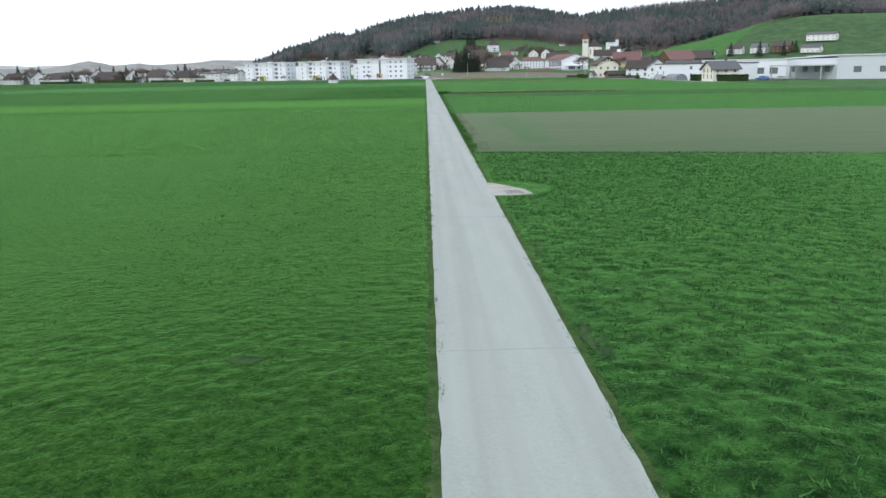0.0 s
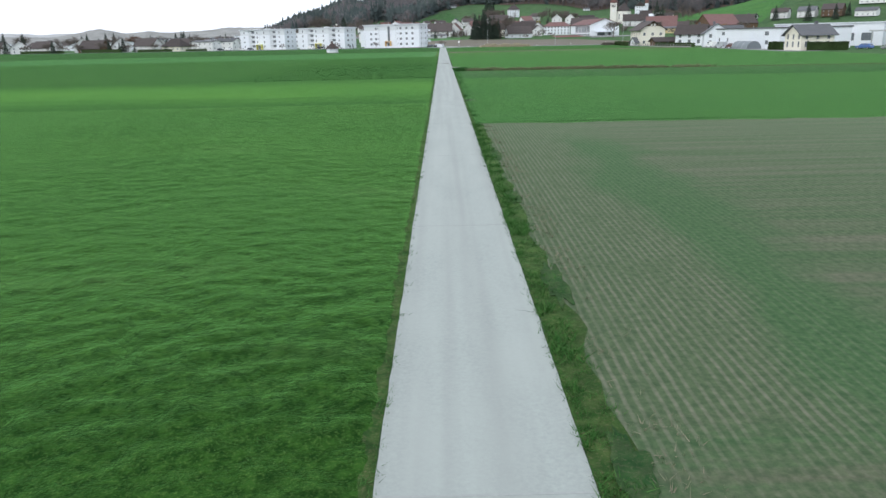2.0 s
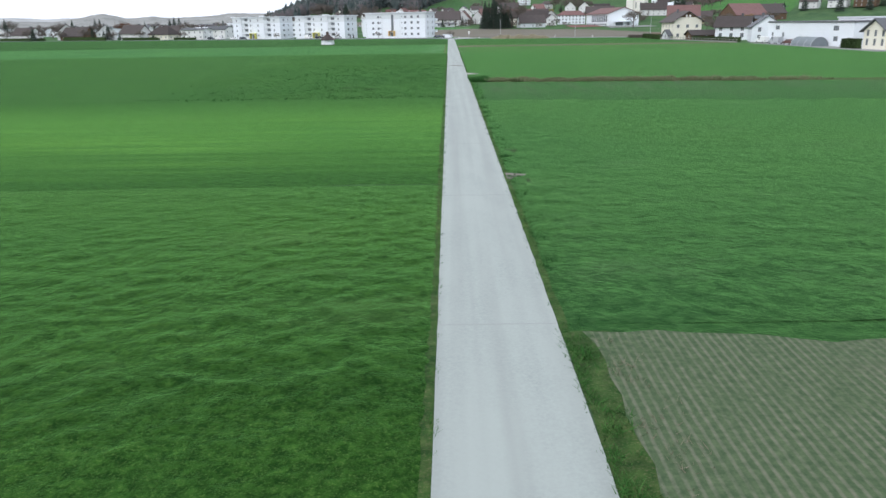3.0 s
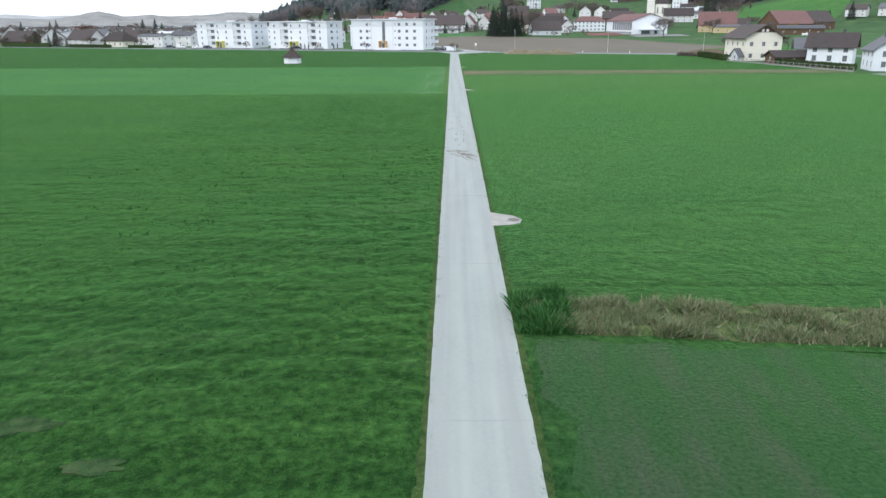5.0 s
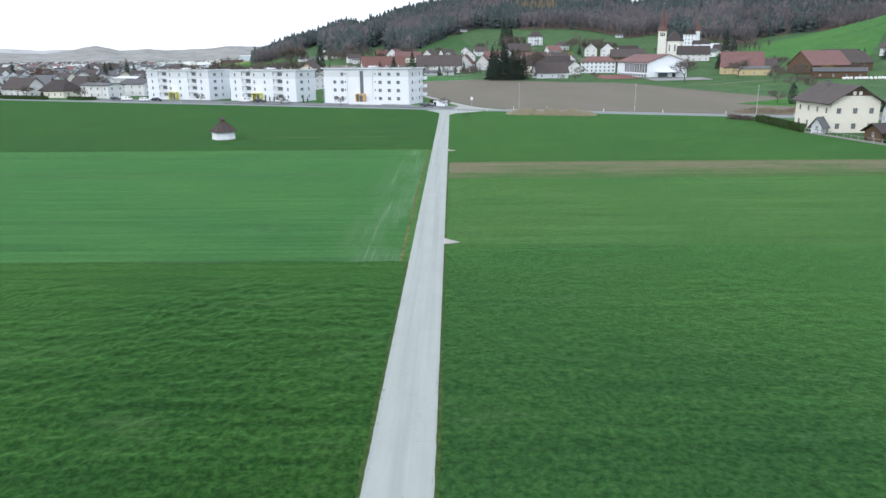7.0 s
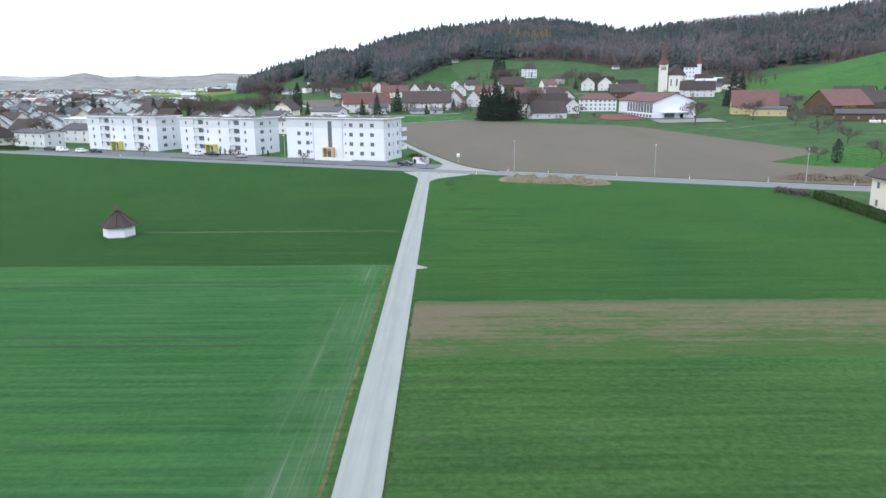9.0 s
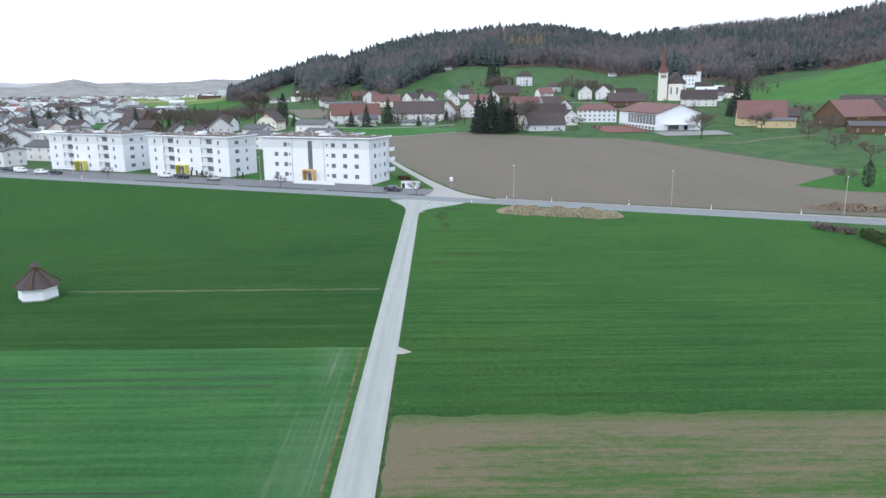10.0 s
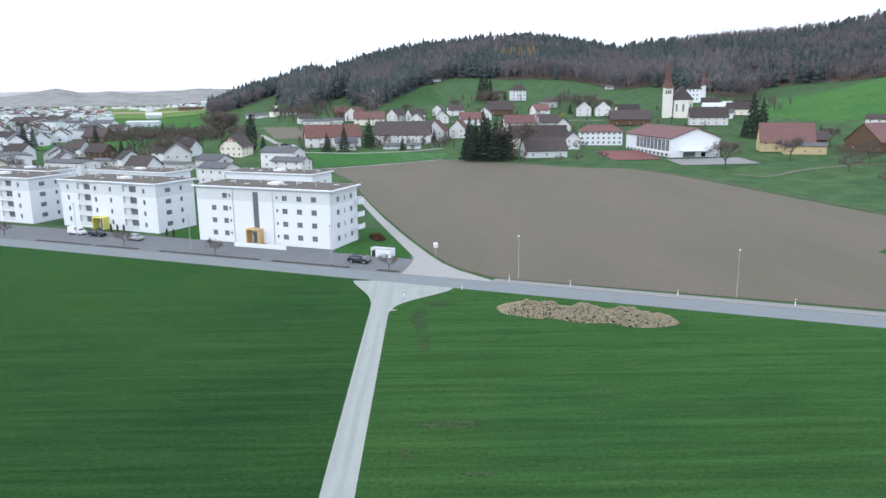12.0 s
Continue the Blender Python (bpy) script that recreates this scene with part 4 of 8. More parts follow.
# ---- houses ----
def gable_house(name, m, w, d, eave, rise, wall_mat, roof_mat, label, category="house", floors=2, cols=3, side_cols=2, over=0.6, hip=0.0, win=(1.0, 1.2), chimney=True, group="", frame_mat=FRAME, gable_mat=None, seen_from=None):
    """A house about the middle of its base: ridge along x, long sides of w facing -y and +y, gable ends of d facing -x and +x."""
    h = thing(name, m, label, category, group)
    x0, x1, y0, y1 = -w / 2, w / 2, -d / 2, d / 2
    sides = (((x0, y0, 0), X1, w, cols), ((x1, y0, 0), Y1, d, side_cols), ((x1, y1, 0), -X1, w, cols), ((x0, y1, 0), -Y1, d, side_cols))
    bm, wins = bmesh.new(), []
    for org, du, length, n in sides:
        holes = []
        out = m.to_3x3() @ Vector((du.y, -du.x, 0))
        if seen_from and out.x * (seen_from[0] - m.translation.x) + out.y * (seen_from[1] - 100 - m.translation.y) < 0:
            n = 0
        for k in range(floors):
            z = 0.9 + k * (eave - 0.2) / floors
            for c in range(n):
                u = length * (c + 0.5) / n - win[0] / 2
                holes.append((u, u + win[0], z, z + win[1]))
        pierced(bm, org, du, holes, length, eave, 0.15)
        wins += [(org, du, q) for q in holes]
    if not hip:
        for x in (x0, x1):
            bm.faces.new([bm.verts.new(q) for q in ((x, y0, eave), (x, y1, eave), (x, 0, eave + rise))])
    wall = part("wall", bm, wall_mat, h)
    for org, du, q in wins:
        o = put_window(wall, org, du, q[0], q[2], q[1] - q[0], q[3] - q[2], frame_mat, 1, 0.12)
    if gable_mat and not hip:
        half = d * 0.30
        for x, o in ((x0, -0.07), (x1, 0.07)):
            bm = bmesh.new()
            tri = ((-half, eave + rise * 0.38), (half, eave + rise * 0.38), (0, eave + rise * 0.97))
            a = [bm.verts.new((x + o * 0.1, y, z)) for y, z in tri]
            b = [bm.verts.new((x + o, y, z)) for y, z in tri]
            bm.faces.new(a)
            bm.faces.new(b)
            for k in range(3):
                bm.faces.new((a[k], a[(k + 1) % 3], b[(k + 1) % 3], b[k]))
            bmesh.ops.recalc_face_normals(bm, faces=bm.faces)
            boards = part("gable_cladding", bm, gable_mat, h, "dark timber gable boarding")
            for y in (-1.0, 0.3):
                part("attic_window", boxes((min(x + o, x + o * 1.3), max(x + o, x + o * 1.3), y, y + 0.7, eave + rise * 0.42, eave + rise * 0.42 + 0.8)), WHITE_P, boards)
    bm = bmesh.new()
    t, slope = 0.22, rise / (d / 2)
    rx = w / 2 - hip * d / 2
    ze = eave - over * slope
    bot = [(x0 - over, y0 - over, ze), (x1 + over, y0 - over, ze), (x1 + over, y1 + over, ze), (x0 - over, y1 + over, ze)]
    r0, r1 = ((-rx, 0, eave + rise), (rx, 0, eave + rise)) if hip else ((x0 - over, 0, eave + rise), (x1 + over, 0, eave + rise))
    lo = [bm.verts.new(q) for q in (*bot, r0, r1)]
    hi = [bm.verts.new((q[0], q[1], q[2] + t)) for q in (*bot, r0, r1)]
    for vs in (lo, hi):
        bm.faces.new((vs[0], vs[1], vs[5], vs[4]))
        bm.faces.new((vs[2], vs[3], vs[4], vs[5]))
        if hip:
            bm.faces.new((vs[1], vs[2], vs[5]))
            bm.faces.new((vs[3], vs[0], vs[4]))
    ring = ((0, 1), (1, 2), (2, 3), (3, 0)) if hip else ((0, 1), (2, 3), (1, 5), (5, 2), (3, 4), (4, 0))
    for a, b in ring:
        bm.faces.new((lo[a], lo[b], hi[b], hi[a]))
    bmesh.ops.recalc_face_normals(bm, faces=bm.faces)
    roof = part("roof", bm, roof_mat, h)
    if chimney:
        part("chimney", boxes((w * 0.18, w * 0.18 + 0.7, 0.4, 1.1, eave + rise - 1.2, eave + rise + 0.9), (w * 0.18 - 0.08, w * 0.18 + 0.78, 0.32, 1.18, eave + rise + 0.9, eave + rise + 1.0)), TILE_GREY, roof)
    return h


def on(x, y, rot=0.0, dz=0.0):
    return pose(x, y, terrain(x, y) - 0.05 + dz, 0, 0, rot)


W, C, B, G = RENDER_W, CREAM, TILE_BROWN, TILE_GREY
# OCHRE and FADED_RED are also dulled to carry some distance haze
OCHRE = surface("ochre_render", (0.56, 0.46, 0.27), 0.92, 0.6, 0.9, 0, 0.004)
BLUEGREY = surface("pale_blue_cladding", (0.55, 0.63, 0.68), 0.93, 0.6, 0.6, 0, 0)
SHEET = surface("pale_sheet_metal", (0.62, 0.66, 0.70), 0.93, 0.6, 0.5, 0.1, 0)
FADED_RED = surface("faded_red_tile", (0.185, 0.105, 0.100), 0.75, 1.2, 0.85, 0, 0.03, 0.12)

# the big cream house and its neighbours along the field's edge
gable_house("house", on(90.2, 377.8, 90), 16.6, 10.6, 6.8, 3.3, C, B, "large cream house with brown tiled gable roof beside the field", floors=2, cols=4, side_cols=3, over=1.0, win=(1.0, 1.2), frame_mat=FRAME_G, gable_mat=TIMBER)
gable_house("house", on(112, 386, -20), 9.5, 8.5, 3.2, 2.8, RENDER_G, G, "low grey house with dark slate roof behind the cream house", floors=1, cols=3, side_cols=2, over=0.7, win=(1.0, 1.1), frame_mat=FRAME_G)
gable_house("house", on(101.5, 352, -32), 11, 9, 4.8, 3.2, W, B, "white house with dark shutters and brown gable roof", cols=3, side_cols=2, over=0.8, win=(1.1, 1.5), frame_mat=FRAME_G)
gable_house("house", on(101, 324, 75), 10, 9, 4.8, 3.2, W, G, "white house with grey gable roof and annex", cols=3, side_cols=2, win=(1.0, 1.3), frame_mat=FRAME_G)
gable_house("garden_shed", on(91.5, 355, 8), 11, 5, 2.0, 1.4, TIMBER, B, "low brown timber shed with tiled roof", "shed", 1, 3, 1, win=(0.9, 0.9), chimney=False)
gable_house("garden_shed", on(82.2, 368.5, 40), 2.2, 2.2, 2.0, 1.5, RENDER_G, G, "tiny grey hut with dark pointed roof", "shed", 1, 1, 1, win=(0.6, 0.9), chimney=False)
gable_house("house", on(100.8, 252, 8), 9.6, 7.6, 4.3, 2.4, C, G, "pale yellow house with dark grey gable roof behind a hedge", cols=3, side_cols=3, over=0.8, win=(0.9, 1.5), frame_mat=FRAME_G)


def flat_hall(m, w, d, hgt, mat, label, wins=(), eave=0.4, tilt=0.0, roof_mat=None):
    h = thing("industrial_hall", m, label, "hall")
    bm = bmesh.new()
    pierced(bm, (0, 0, 0), X1, list(wins), w, hgt, 0.15)
    pierced(bm, (w, 0, 0), Y1, [], d, hgt)
    pierced(bm, (w, d, 0), -X1, [], w, hgt)
    pierced(bm, (0, d, 0), -Y1, [(2.0, 5.0, 2.2, 3.6), (8.0, 11.0, 2.2, 3.6)] if d > 14 else [], d, hgt)
    wall = part("wall", bm, mat, h)
    for q in wins:
        put_window(wall, (0, 0, 0), X1, q[0], q[2], q[1] - q[0], q[3] - q[2], FRAME_G, 2, 0.12)
    if d > 14:
        for u in (2.0, 8.0):
            put_window(wall, (0, d, 0), -Y1, u, 2.2, 3.0, 1.4, FRAME_G, 2, 0.12)
    bm = boxes((-eave, w + eave, -eave, d + eave, hgt, hgt + 0.4), bevel=0.04)
    for v in bm.verts:
        v.co.z += tilt * (v.co.x / w)
    part("roof", bm, roof_mat or SHEET, h, "flat sheet-metal roof with pale rim")
    return h


flat_hall(faced(95, 307, 98.5, 265), 42, 22, 5.9, W, "long white workshop hall beside the field", [(4, 6.4, 4.0, 5.1), (33, 35.5, 3.9, 5.1), (33.5, 35.5, 1.3, 2.5), (2, 3.2, 2, 3.2), (8, 9.2, 2, 3.2)], 0.3, 0, G)
flat_hall(faced(112, 300, 138, 282), 32, 30, 6.9, W, "large white hall with window band", [(14, 18, 1.6, 4.0), (20, 24, 1.6, 4.0), (26, 29, 1.6, 4.0)], 0.4)
flat_hall(faced(132, 269, 137, 244), 26, 40, 7.0, SHEET, "big pale metal industrial hall", [(3, 5.5, 2.4, 4.4), (9, 11.5, 2.4, 4.4), (15, 17.5, 2.4, 4.4), (20, 22.5, 2.4, 4.4)], 0.5, 0.7)
flat_hall(faced(137.2, 243.7, 190, 231), 54, 38, 7.7, SHEET, "big pale metal hall with small square windows", [(5, 7.5, 2.2, 4.2), (13, 15.5, 2.2, 4.2), (22, 24.5, 2.2, 4.2), (31, 33.5, 2.2, 4.2)], 0.5)


def canopy(m):
    c = thing("loading_canopy", m, "open loading canopy on steel posts beside the hall", "canopy")
    part("roof", boxes((0, 20, 0, 12, 4.5, 4.9), bevel=0.03), METAL, c)
    for x in (0.6, 10, 19.4):
        part("post", boxes((x - 0.15, x + 0.15, 0.5, 0.8, 0, 4.5)), METAL, c)
        part("post", boxes((x - 0.15, x + 0.15, 11.2, 11.5, 0, 4.5)), METAL, c)
    return c


canopy(faced(121, 259, 131, 241))

# village behind the ploughed field, nearest first
# a greyer white than RENDER_W for the village walls
VILLAGE_W = surface("greyer_white_render", (0.70, 0.71, 0.71), 0.8, 0.7, 0.9, 0, 0.004, 0.12)
VILLAGE = [
    ("barn", 63, 672, 8, 20, 12, 3.6, 5.6, RENDER_G, B, "old farm barn with steep dark roof and pale wall", 1, 3, 2),
    ("farmhouse", 66, 714, 176, 30, 14, 6.0, 5.8, C, B, "large farmhouse with long brown roof", 2, 5, 2),
    ("house", 82, 706, 100, 10, 8, 5.5, 3.4, W, B, "small white gabled farmhouse annex", 2, 2, 2),
    ("house", -46, 733, 14, 30, 12, 5.8, 6.2, W, TILE_RED, "white row house with long red-brown roof", 2, 6, 2),
    ("house", -7, 757, -3, 32, 15, 5.2, 7.2, W, B, "long farmhouse with great dark brown roof", 2, 6, 2),
    ("house", 13, 772, 78, 14, 11, 6.2, 6.0, W, TILE_RED, "white gabled house with steep red roof", 2, 3, 2),
    ("house", 27, 782, 76, 13, 10, 5.8, 5.4, W, TILE_RED, "white gabled house with steep red-brown roof", 2, 3, 2),
    ("house", 68, 812, 4, 20, 11, 5.0, 5.0, W, FADED_RED, "village house with faded red roof", 2, 4, 2),
    ("house", 84, 832, 82, 12, 10, 5.4, 4.4, W, FADED_RED, "white village house with pinkish roof", 2, 3, 2),
    ("house", 96, 800, 75, 11, 9, 4.8, 4.0, W, B, "small white gabled village house", 2, 2, 2),
    ("house", 108, 770, 85, 11, 9, 3.6, 2.6, W, G, "low white gabled house with grey roof", 1, 2, 2),
    ("house", 128, 892, 80, 11, 11, 6.6, 4.4, W, B, "white gabled house above the school", 2, 2, 2),
    ("house", 143, 894, 82, 12, 11, 6.6, 4.6, W, B, "white twin-gabled house above the school", 2, 2, 2),
    ("house", 158, 878, 6, 17, 11, 5.0, 5.0, C, B, "brown-roofed farmhouse near the church", 2, 4, 2),
    ("house", 110, 950, 6, 12, 10, 5.0, 3.2, W, B, "white villa with dark hipped roof on the slope", 2, 4, 2),
    ("house", 195, 812, -14, 24, 12, 5.6, 6.0, W, B, "large white parish house with dark roof", 2, 5, 3),
    ("house", 228, 898, -20, 12, 10, 5.4, 4.0, W, B, "white house near the church", 2, 3, 2),
    ("shed", 222, 851, -28, 11, 8, 3.8, 2.0, W, G, "small white barn with pale roof", 1, 2, 1),
    ("barn", 244, 879, -28, 18, 12, 4.6, 4.4, C, B, "long brown-roofed barn near the wood", 1, 4, 2),
    ("farmhouse", 182, 676, -16, 24, 14, 5.0, 8.4, OCHRE, FADED_RED, "ochre farmhouse with big faded red roof", 2, 5, 2),
    ("shed", 184, 661, -16, 18, 7, 4.0, 1.2, OCHRE, G, "low ochre annex with grey metal roof", 1, 3, 1),
    ("barn", 224, 664, 18, 28, 20, 5.0, 8.0, TIMBER, FADED_RED, "great timber barn with faded red roof", 1, 3, 2),
    ("barn", 246, 674, 14, 22, 18, 5.2, 6.4, TIMBER, B, "brown-roofed timber barn annex", 1, 3, 2),
    ("barn", 202, 690, -20, 14, 10, 4.2, 4.2, TIMBER, B, "small brown barn between the farms", 1, 3, 2),
    ("shed", 214, 620, -18, 26, 10, 3.6, 1.8, TIMBER, G, "long open shed with dark roof", 1, 4, 1),
    ("house", 277, 746, -38, 24, 10, 5.0, 2.4, W, B, "white house with flat brown roof on the hillside", 2, 5, 2),
    ("house", 262, 700, -25, 12, 10, 5.0, 3.6, W, G, "white house among trees by the farms", 2, 3, 2),
    ("house", 300, 720, -40, 14, 10, 5.4, 3.4, W, B, "white house on the green slope", 2, 3, 2),
    ("house", 318, 708, -42, 14, 11, 5.6, 3.4, W, G, "white hillside house with grey roof", 2, 3, 2),
    ("chalet", 334, 696, -42, 16, 12, 6.0, 4.4, TIMBER, B, "dark timber chalet on the slope", 2, 4, 3),
    ("house", 352, 676, -44, 16, 11, 4.4, 2.6, W, G, "low white hillside house", 1, 4, 2),
    ("house", 384, 720, -42, 26, 12, 6.0, 2.0, W, G, "modern white hillside villa", 2, 6, 2),
    ("house", -77, 882, 4, 19, 9, 3.4, 1.0, W, G, "lower white terrace house with flat dark roof", 1, 4, 1),
    ("house", -50, 905, 70, 14, 11, 6.0, 4.6, W, TILE_RED, "white gabled house with red roof below the wood", 2, 3, 2),
    ("house", -88, 900, 20, 12, 9, 4.4, 3.2, W, B, "small brown-roofed house below the wood", 2, 3, 2),
    ("house", 0, 850, 80, 11, 9, 5.0, 4.0, W, B, "white gabled house at the hill's foot", 2, 2, 2),
    ("house", 18, 860, 85, 11, 9, 5.0, 4.0, W, B, "white gabled village house with dark roof", 2, 2, 2),
    ("house", 38, 842, 5, 16, 10, 4.8, 4.4, W, FADED_RED, "village house with pale red roof", 2, 4, 2),
    ("house", 50, 870, 80, 11, 9, 5.4, 4.0, W, B, "white gabled house at the slope", 2, 2, 2),
    ("house", -112, 672, 106, 13, 12, 6.4, 4.6, W, B, "white gabled house with dark roof behind the apartments", 2, 3, 3),
    ("house", -56, 642, -24, 17, 9, 7.0, 2.0, W, G, "white house with shallow grey roof", 2, 3, 2),
    ("house", -77, 611, -24, 11, 9, 8.0, 1.8, W, G, "tall white house with shallow grey roof", 2, 3, 2),
    ("house", -50, 629, -24, 15, 8, 4.6, 1.4, W, G, "white house with grey roof and solar panel", 2, 3, 2),
    ("house", -143, 632, -24, 21, 10, 6.4, 0.9, W, G, "white house with flat grey roof behind the apartment blocks", 2, 4, 2),
    ("house", -186, 706, 112, 13, 12, 4.8, 4.0, W, B, "white gabled house with brown roof beside the orchard", 2, 3, 2),
    ("house", -168, 716, -20, 12, 9, 4.6, 3.8, TIMBER, B, "brown timber house with dark roof beside the orchard", 2, 3, 2),
    ("house", -72, 599, -24, 12, 9, 6.2, 1.6, W, G, "white house with shallow grey roof behind the apartments", 2, 3, 2),
    ("garage", -146, 681, -20, 22, 8, 2.8, 0.6, W, G, "long low white garage with flat grey roof", 1, 4, 1),
    ("garage", -106, 652, -24, 15, 8, 3.4, 0.4, W, G, "low white annex with flat roof near the rear apartments", 1, 2, 1),
    ("house", -184, 640, -22, 19, 11, 6.0, 0.8, W, RENDER_G, "white house with flat pale roof in the village", 2, 4, 2),
    ("house", -155, 541, -24, 17, 9, 5.6, 0.9, W, G, "modern white house with flat dark roof", 2, 4, 2),
    ("house", -146, 560, -24, 15, 10, 5.6, 2.0, W, G, "white house with shallow grey roof", 2, 3, 2),
    ("house", -126, 566, -24, 13, 10, 5.2, 1.6, W, G, "white garage house with pale roof", 2, 2, 2),
    ("house", -178, 549, -22, 15, 11, 4.2, 4.2, C, B, "cream house with brown hipped roof", 1, 4, 2),
    ("house", -199, 556, -22, 16, 11, 5.0, 4.4, W, B, "white house with brown roof by the street", 2, 4, 2),
    ("house", -222, 566, 115, 13, 12, 5.4, 4.8, W, B, "white gabled house with brown roof", 2, 3, 3),
    ("house", -243, 572, -20, 19, 12, 3.6, 5.0, TIMBER, B, "low house under a big brown roof", 1, 4, 2),
    ("house", -262, 596, 115, 14, 13, 5.8, 5.4, W, B, "large white gabled house with brown roof", 2, 3, 3),
    ("house", -283, 583, -20, 16, 11, 4.8, 4.2, W, B, "white house with dark brown roof", 2, 4, 2),
    ("house", -306, 592, 115, 13, 12, 5.2, 4.6, W, B, "white gabled house by the fields", 2, 3, 3),
    ("house", -330, 604, -20, 17, 11, 5.0, 4.2, W, B, "white house with long brown roof", 2, 4, 2),
    ("house", -214, 604, -20, 15, 11, 5.2, 4.2, W, G, "white house with grey roof in the village", 2, 4, 2),
    ("house", -186, 590, -22, 14, 10, 5.0, 4.0, W, B, "white village house with dark roof", 2, 3, 2),
    ("house", -17, 882, 60, 11, 9, 5.0, 4.2, W, B, "white gabled house with dark roof on the slope road", 2, 2, 2),
    ("house", -2, 880, 30, 12, 9, 5.0, 4.0, W, B, "white house with dark brown roof on the slope road", 2, 3, 2),
    ("house", -36, 866, 6, 22, 10, 5.0, 4.6, C, FADED_RED, "long village house with faded red roof", 2, 4, 2),
    ("house", -67, 952, 15, 11, 9, 4.6, 4.2, TIMBER, TILE_RED, "timber house with red roof under the wood", 2, 2, 2),
    ("house", 29, 905, 10, 12, 9, 4.6, 3.6, W, B, "small white house above the spruces", 2, 2, 2),
    ("house", 16, 912, 75, 10, 8, 4.6, 3.6, W, G, "small white gabled house with grey roof", 2, 2, 2),
    ("barn", 64, 900, -6, 20, 12, 4.6, 6.0, TIMBER, B, "brown barn with steep roof below the meadow", 1, 2, 1),
    ("barn", 148, 834, -8, 27, 13, 4.2, 5.8, TIMBER, B, "long timber barn with brown roof behind the school", 1, 3, 1),
    ("house", 93, 886, 20, 12, 10, 5.2, 4.2, W, FADED_RED, "white gabled house with salmon red roof", 2, 2, 2),
    ("house", 88, 816, 12, 14, 10, 4.6, 5.0, W, B, "white-gabled house with dark grey-brown roof", 2, 2, 2),
    ("shed", -155, 1026, 12, 20, 9, 3.0, 1.6, W, G, "low white farm building under the wood", 1, 3, 1),
    ("shed", -121, 1012, 8, 12, 8, 3.0, 2.0, W, B, "low white shed beside the chapel", 1, 2, 1),
    ("house", -66, 893, 4, 15, 9, 3.4, 1.0, W, G, "upper white terrace house with flat dark roof", 1, 3, 1),
    ("shed", 228, 890, -20, 15, 9, 3.6, 2.6, SHEET, SHEET, "pale grey shed with light roof near the church", 1, 2, 1),
    ("shed", 241, 896, 30, 10, 7, 3.4, 3.0, W, SHEET, "small shed with pale steep roof near the church", 1, 1, 1),
    ("shed", 219, 842, -10, 8, 6, 4.2, 1.2, W, G, "small white flat-roofed house below the church", 1, 1, 1),
    ("shed", -12, 716, 10, 9, 5, 1.9, 1.2, RENDER_G, G, "low pale greenhouse in the farm garden", 1, 2, 1),
    ("shed", 0, 716, -8, 7, 5, 2.2, 1.0, RENDER_G, G, "small grey garden shed with pale roof", 1, 1, 1),
    ("shed", -36, 712, 8, 11, 7, 4.2, 2.4, W, G, "white annex with grey roof between the spruces", 1, 2, 1),
    ("house", -360, 620, -18, 20, 12, 5.6, 4.4, W, B, "white house row with brown roof", 2, 5, 2),
    ("house", -395, 634, 115, 15, 12, 5.4, 4.8, W, B, "white gabled house at the village edge", 2, 3, 3),
]
for name, x, y, rot, w, d, eave, rise, wm, rm, label, fl, cc, sc in VILLAGE:
    wm = VILLAGE_W if wm is W else wm
    if x < -170 and y < 640:
        eave, rise = 0.82 * eave, 1.05 * rise
    gable_house(name, on(x, y, rot), w, d, eave, rise, wm, rm, label, name if name != "house" else "house", fl, cc, sc, hip=0.7 if "hipped" in label else 0.0, chimney=name not in ("shed", "barn", "garage"), group="village houses" if name == "house" else "", seen_from=BASE)

gable_house("farmhouse", on(-89, 692, 78), 13, 11.5, 5.6, 5.2, C, B, "farmhouse with brown timber gable behind the apartments", "farmhouse", 2, 3, 4, 0.8, gable_mat=surface("ochre_boards", (0.36, 0.26, 0.17), 0.8, 2.0, 0.85, 0, 0.02), seen_from=BASE)
gable_house("manor_house", on(90, 1004, 8), 13, 11, 9.6, 4.6, W, B, "tall white three-storey manor house on the meadow slope", "house", 3, 4, 3, 0.7, 0.7, (1.1, 1.5))
gable_house("hill_shed", on(18, 1232, 30), 9, 5, 2.6, 1.4, RENDER_G, G, "small grey shed at the wood's edge", "shed", 1, 2, 1, chimney=False)
gable_house("hill_shed", on(208, 1142, 10), 8, 5, 2.6, 1.4, RENDER_G, G, "small pale shed on the meadow slope", "shed", 1, 2, 1, chimney=False)

# second row of flat blocks
apartment_c_spots = [(-54, 544, -26, 532.4, 10.2), (-103, 561, -74, 548, 9.6), (-146, 576, -118, 563, 9.0)]


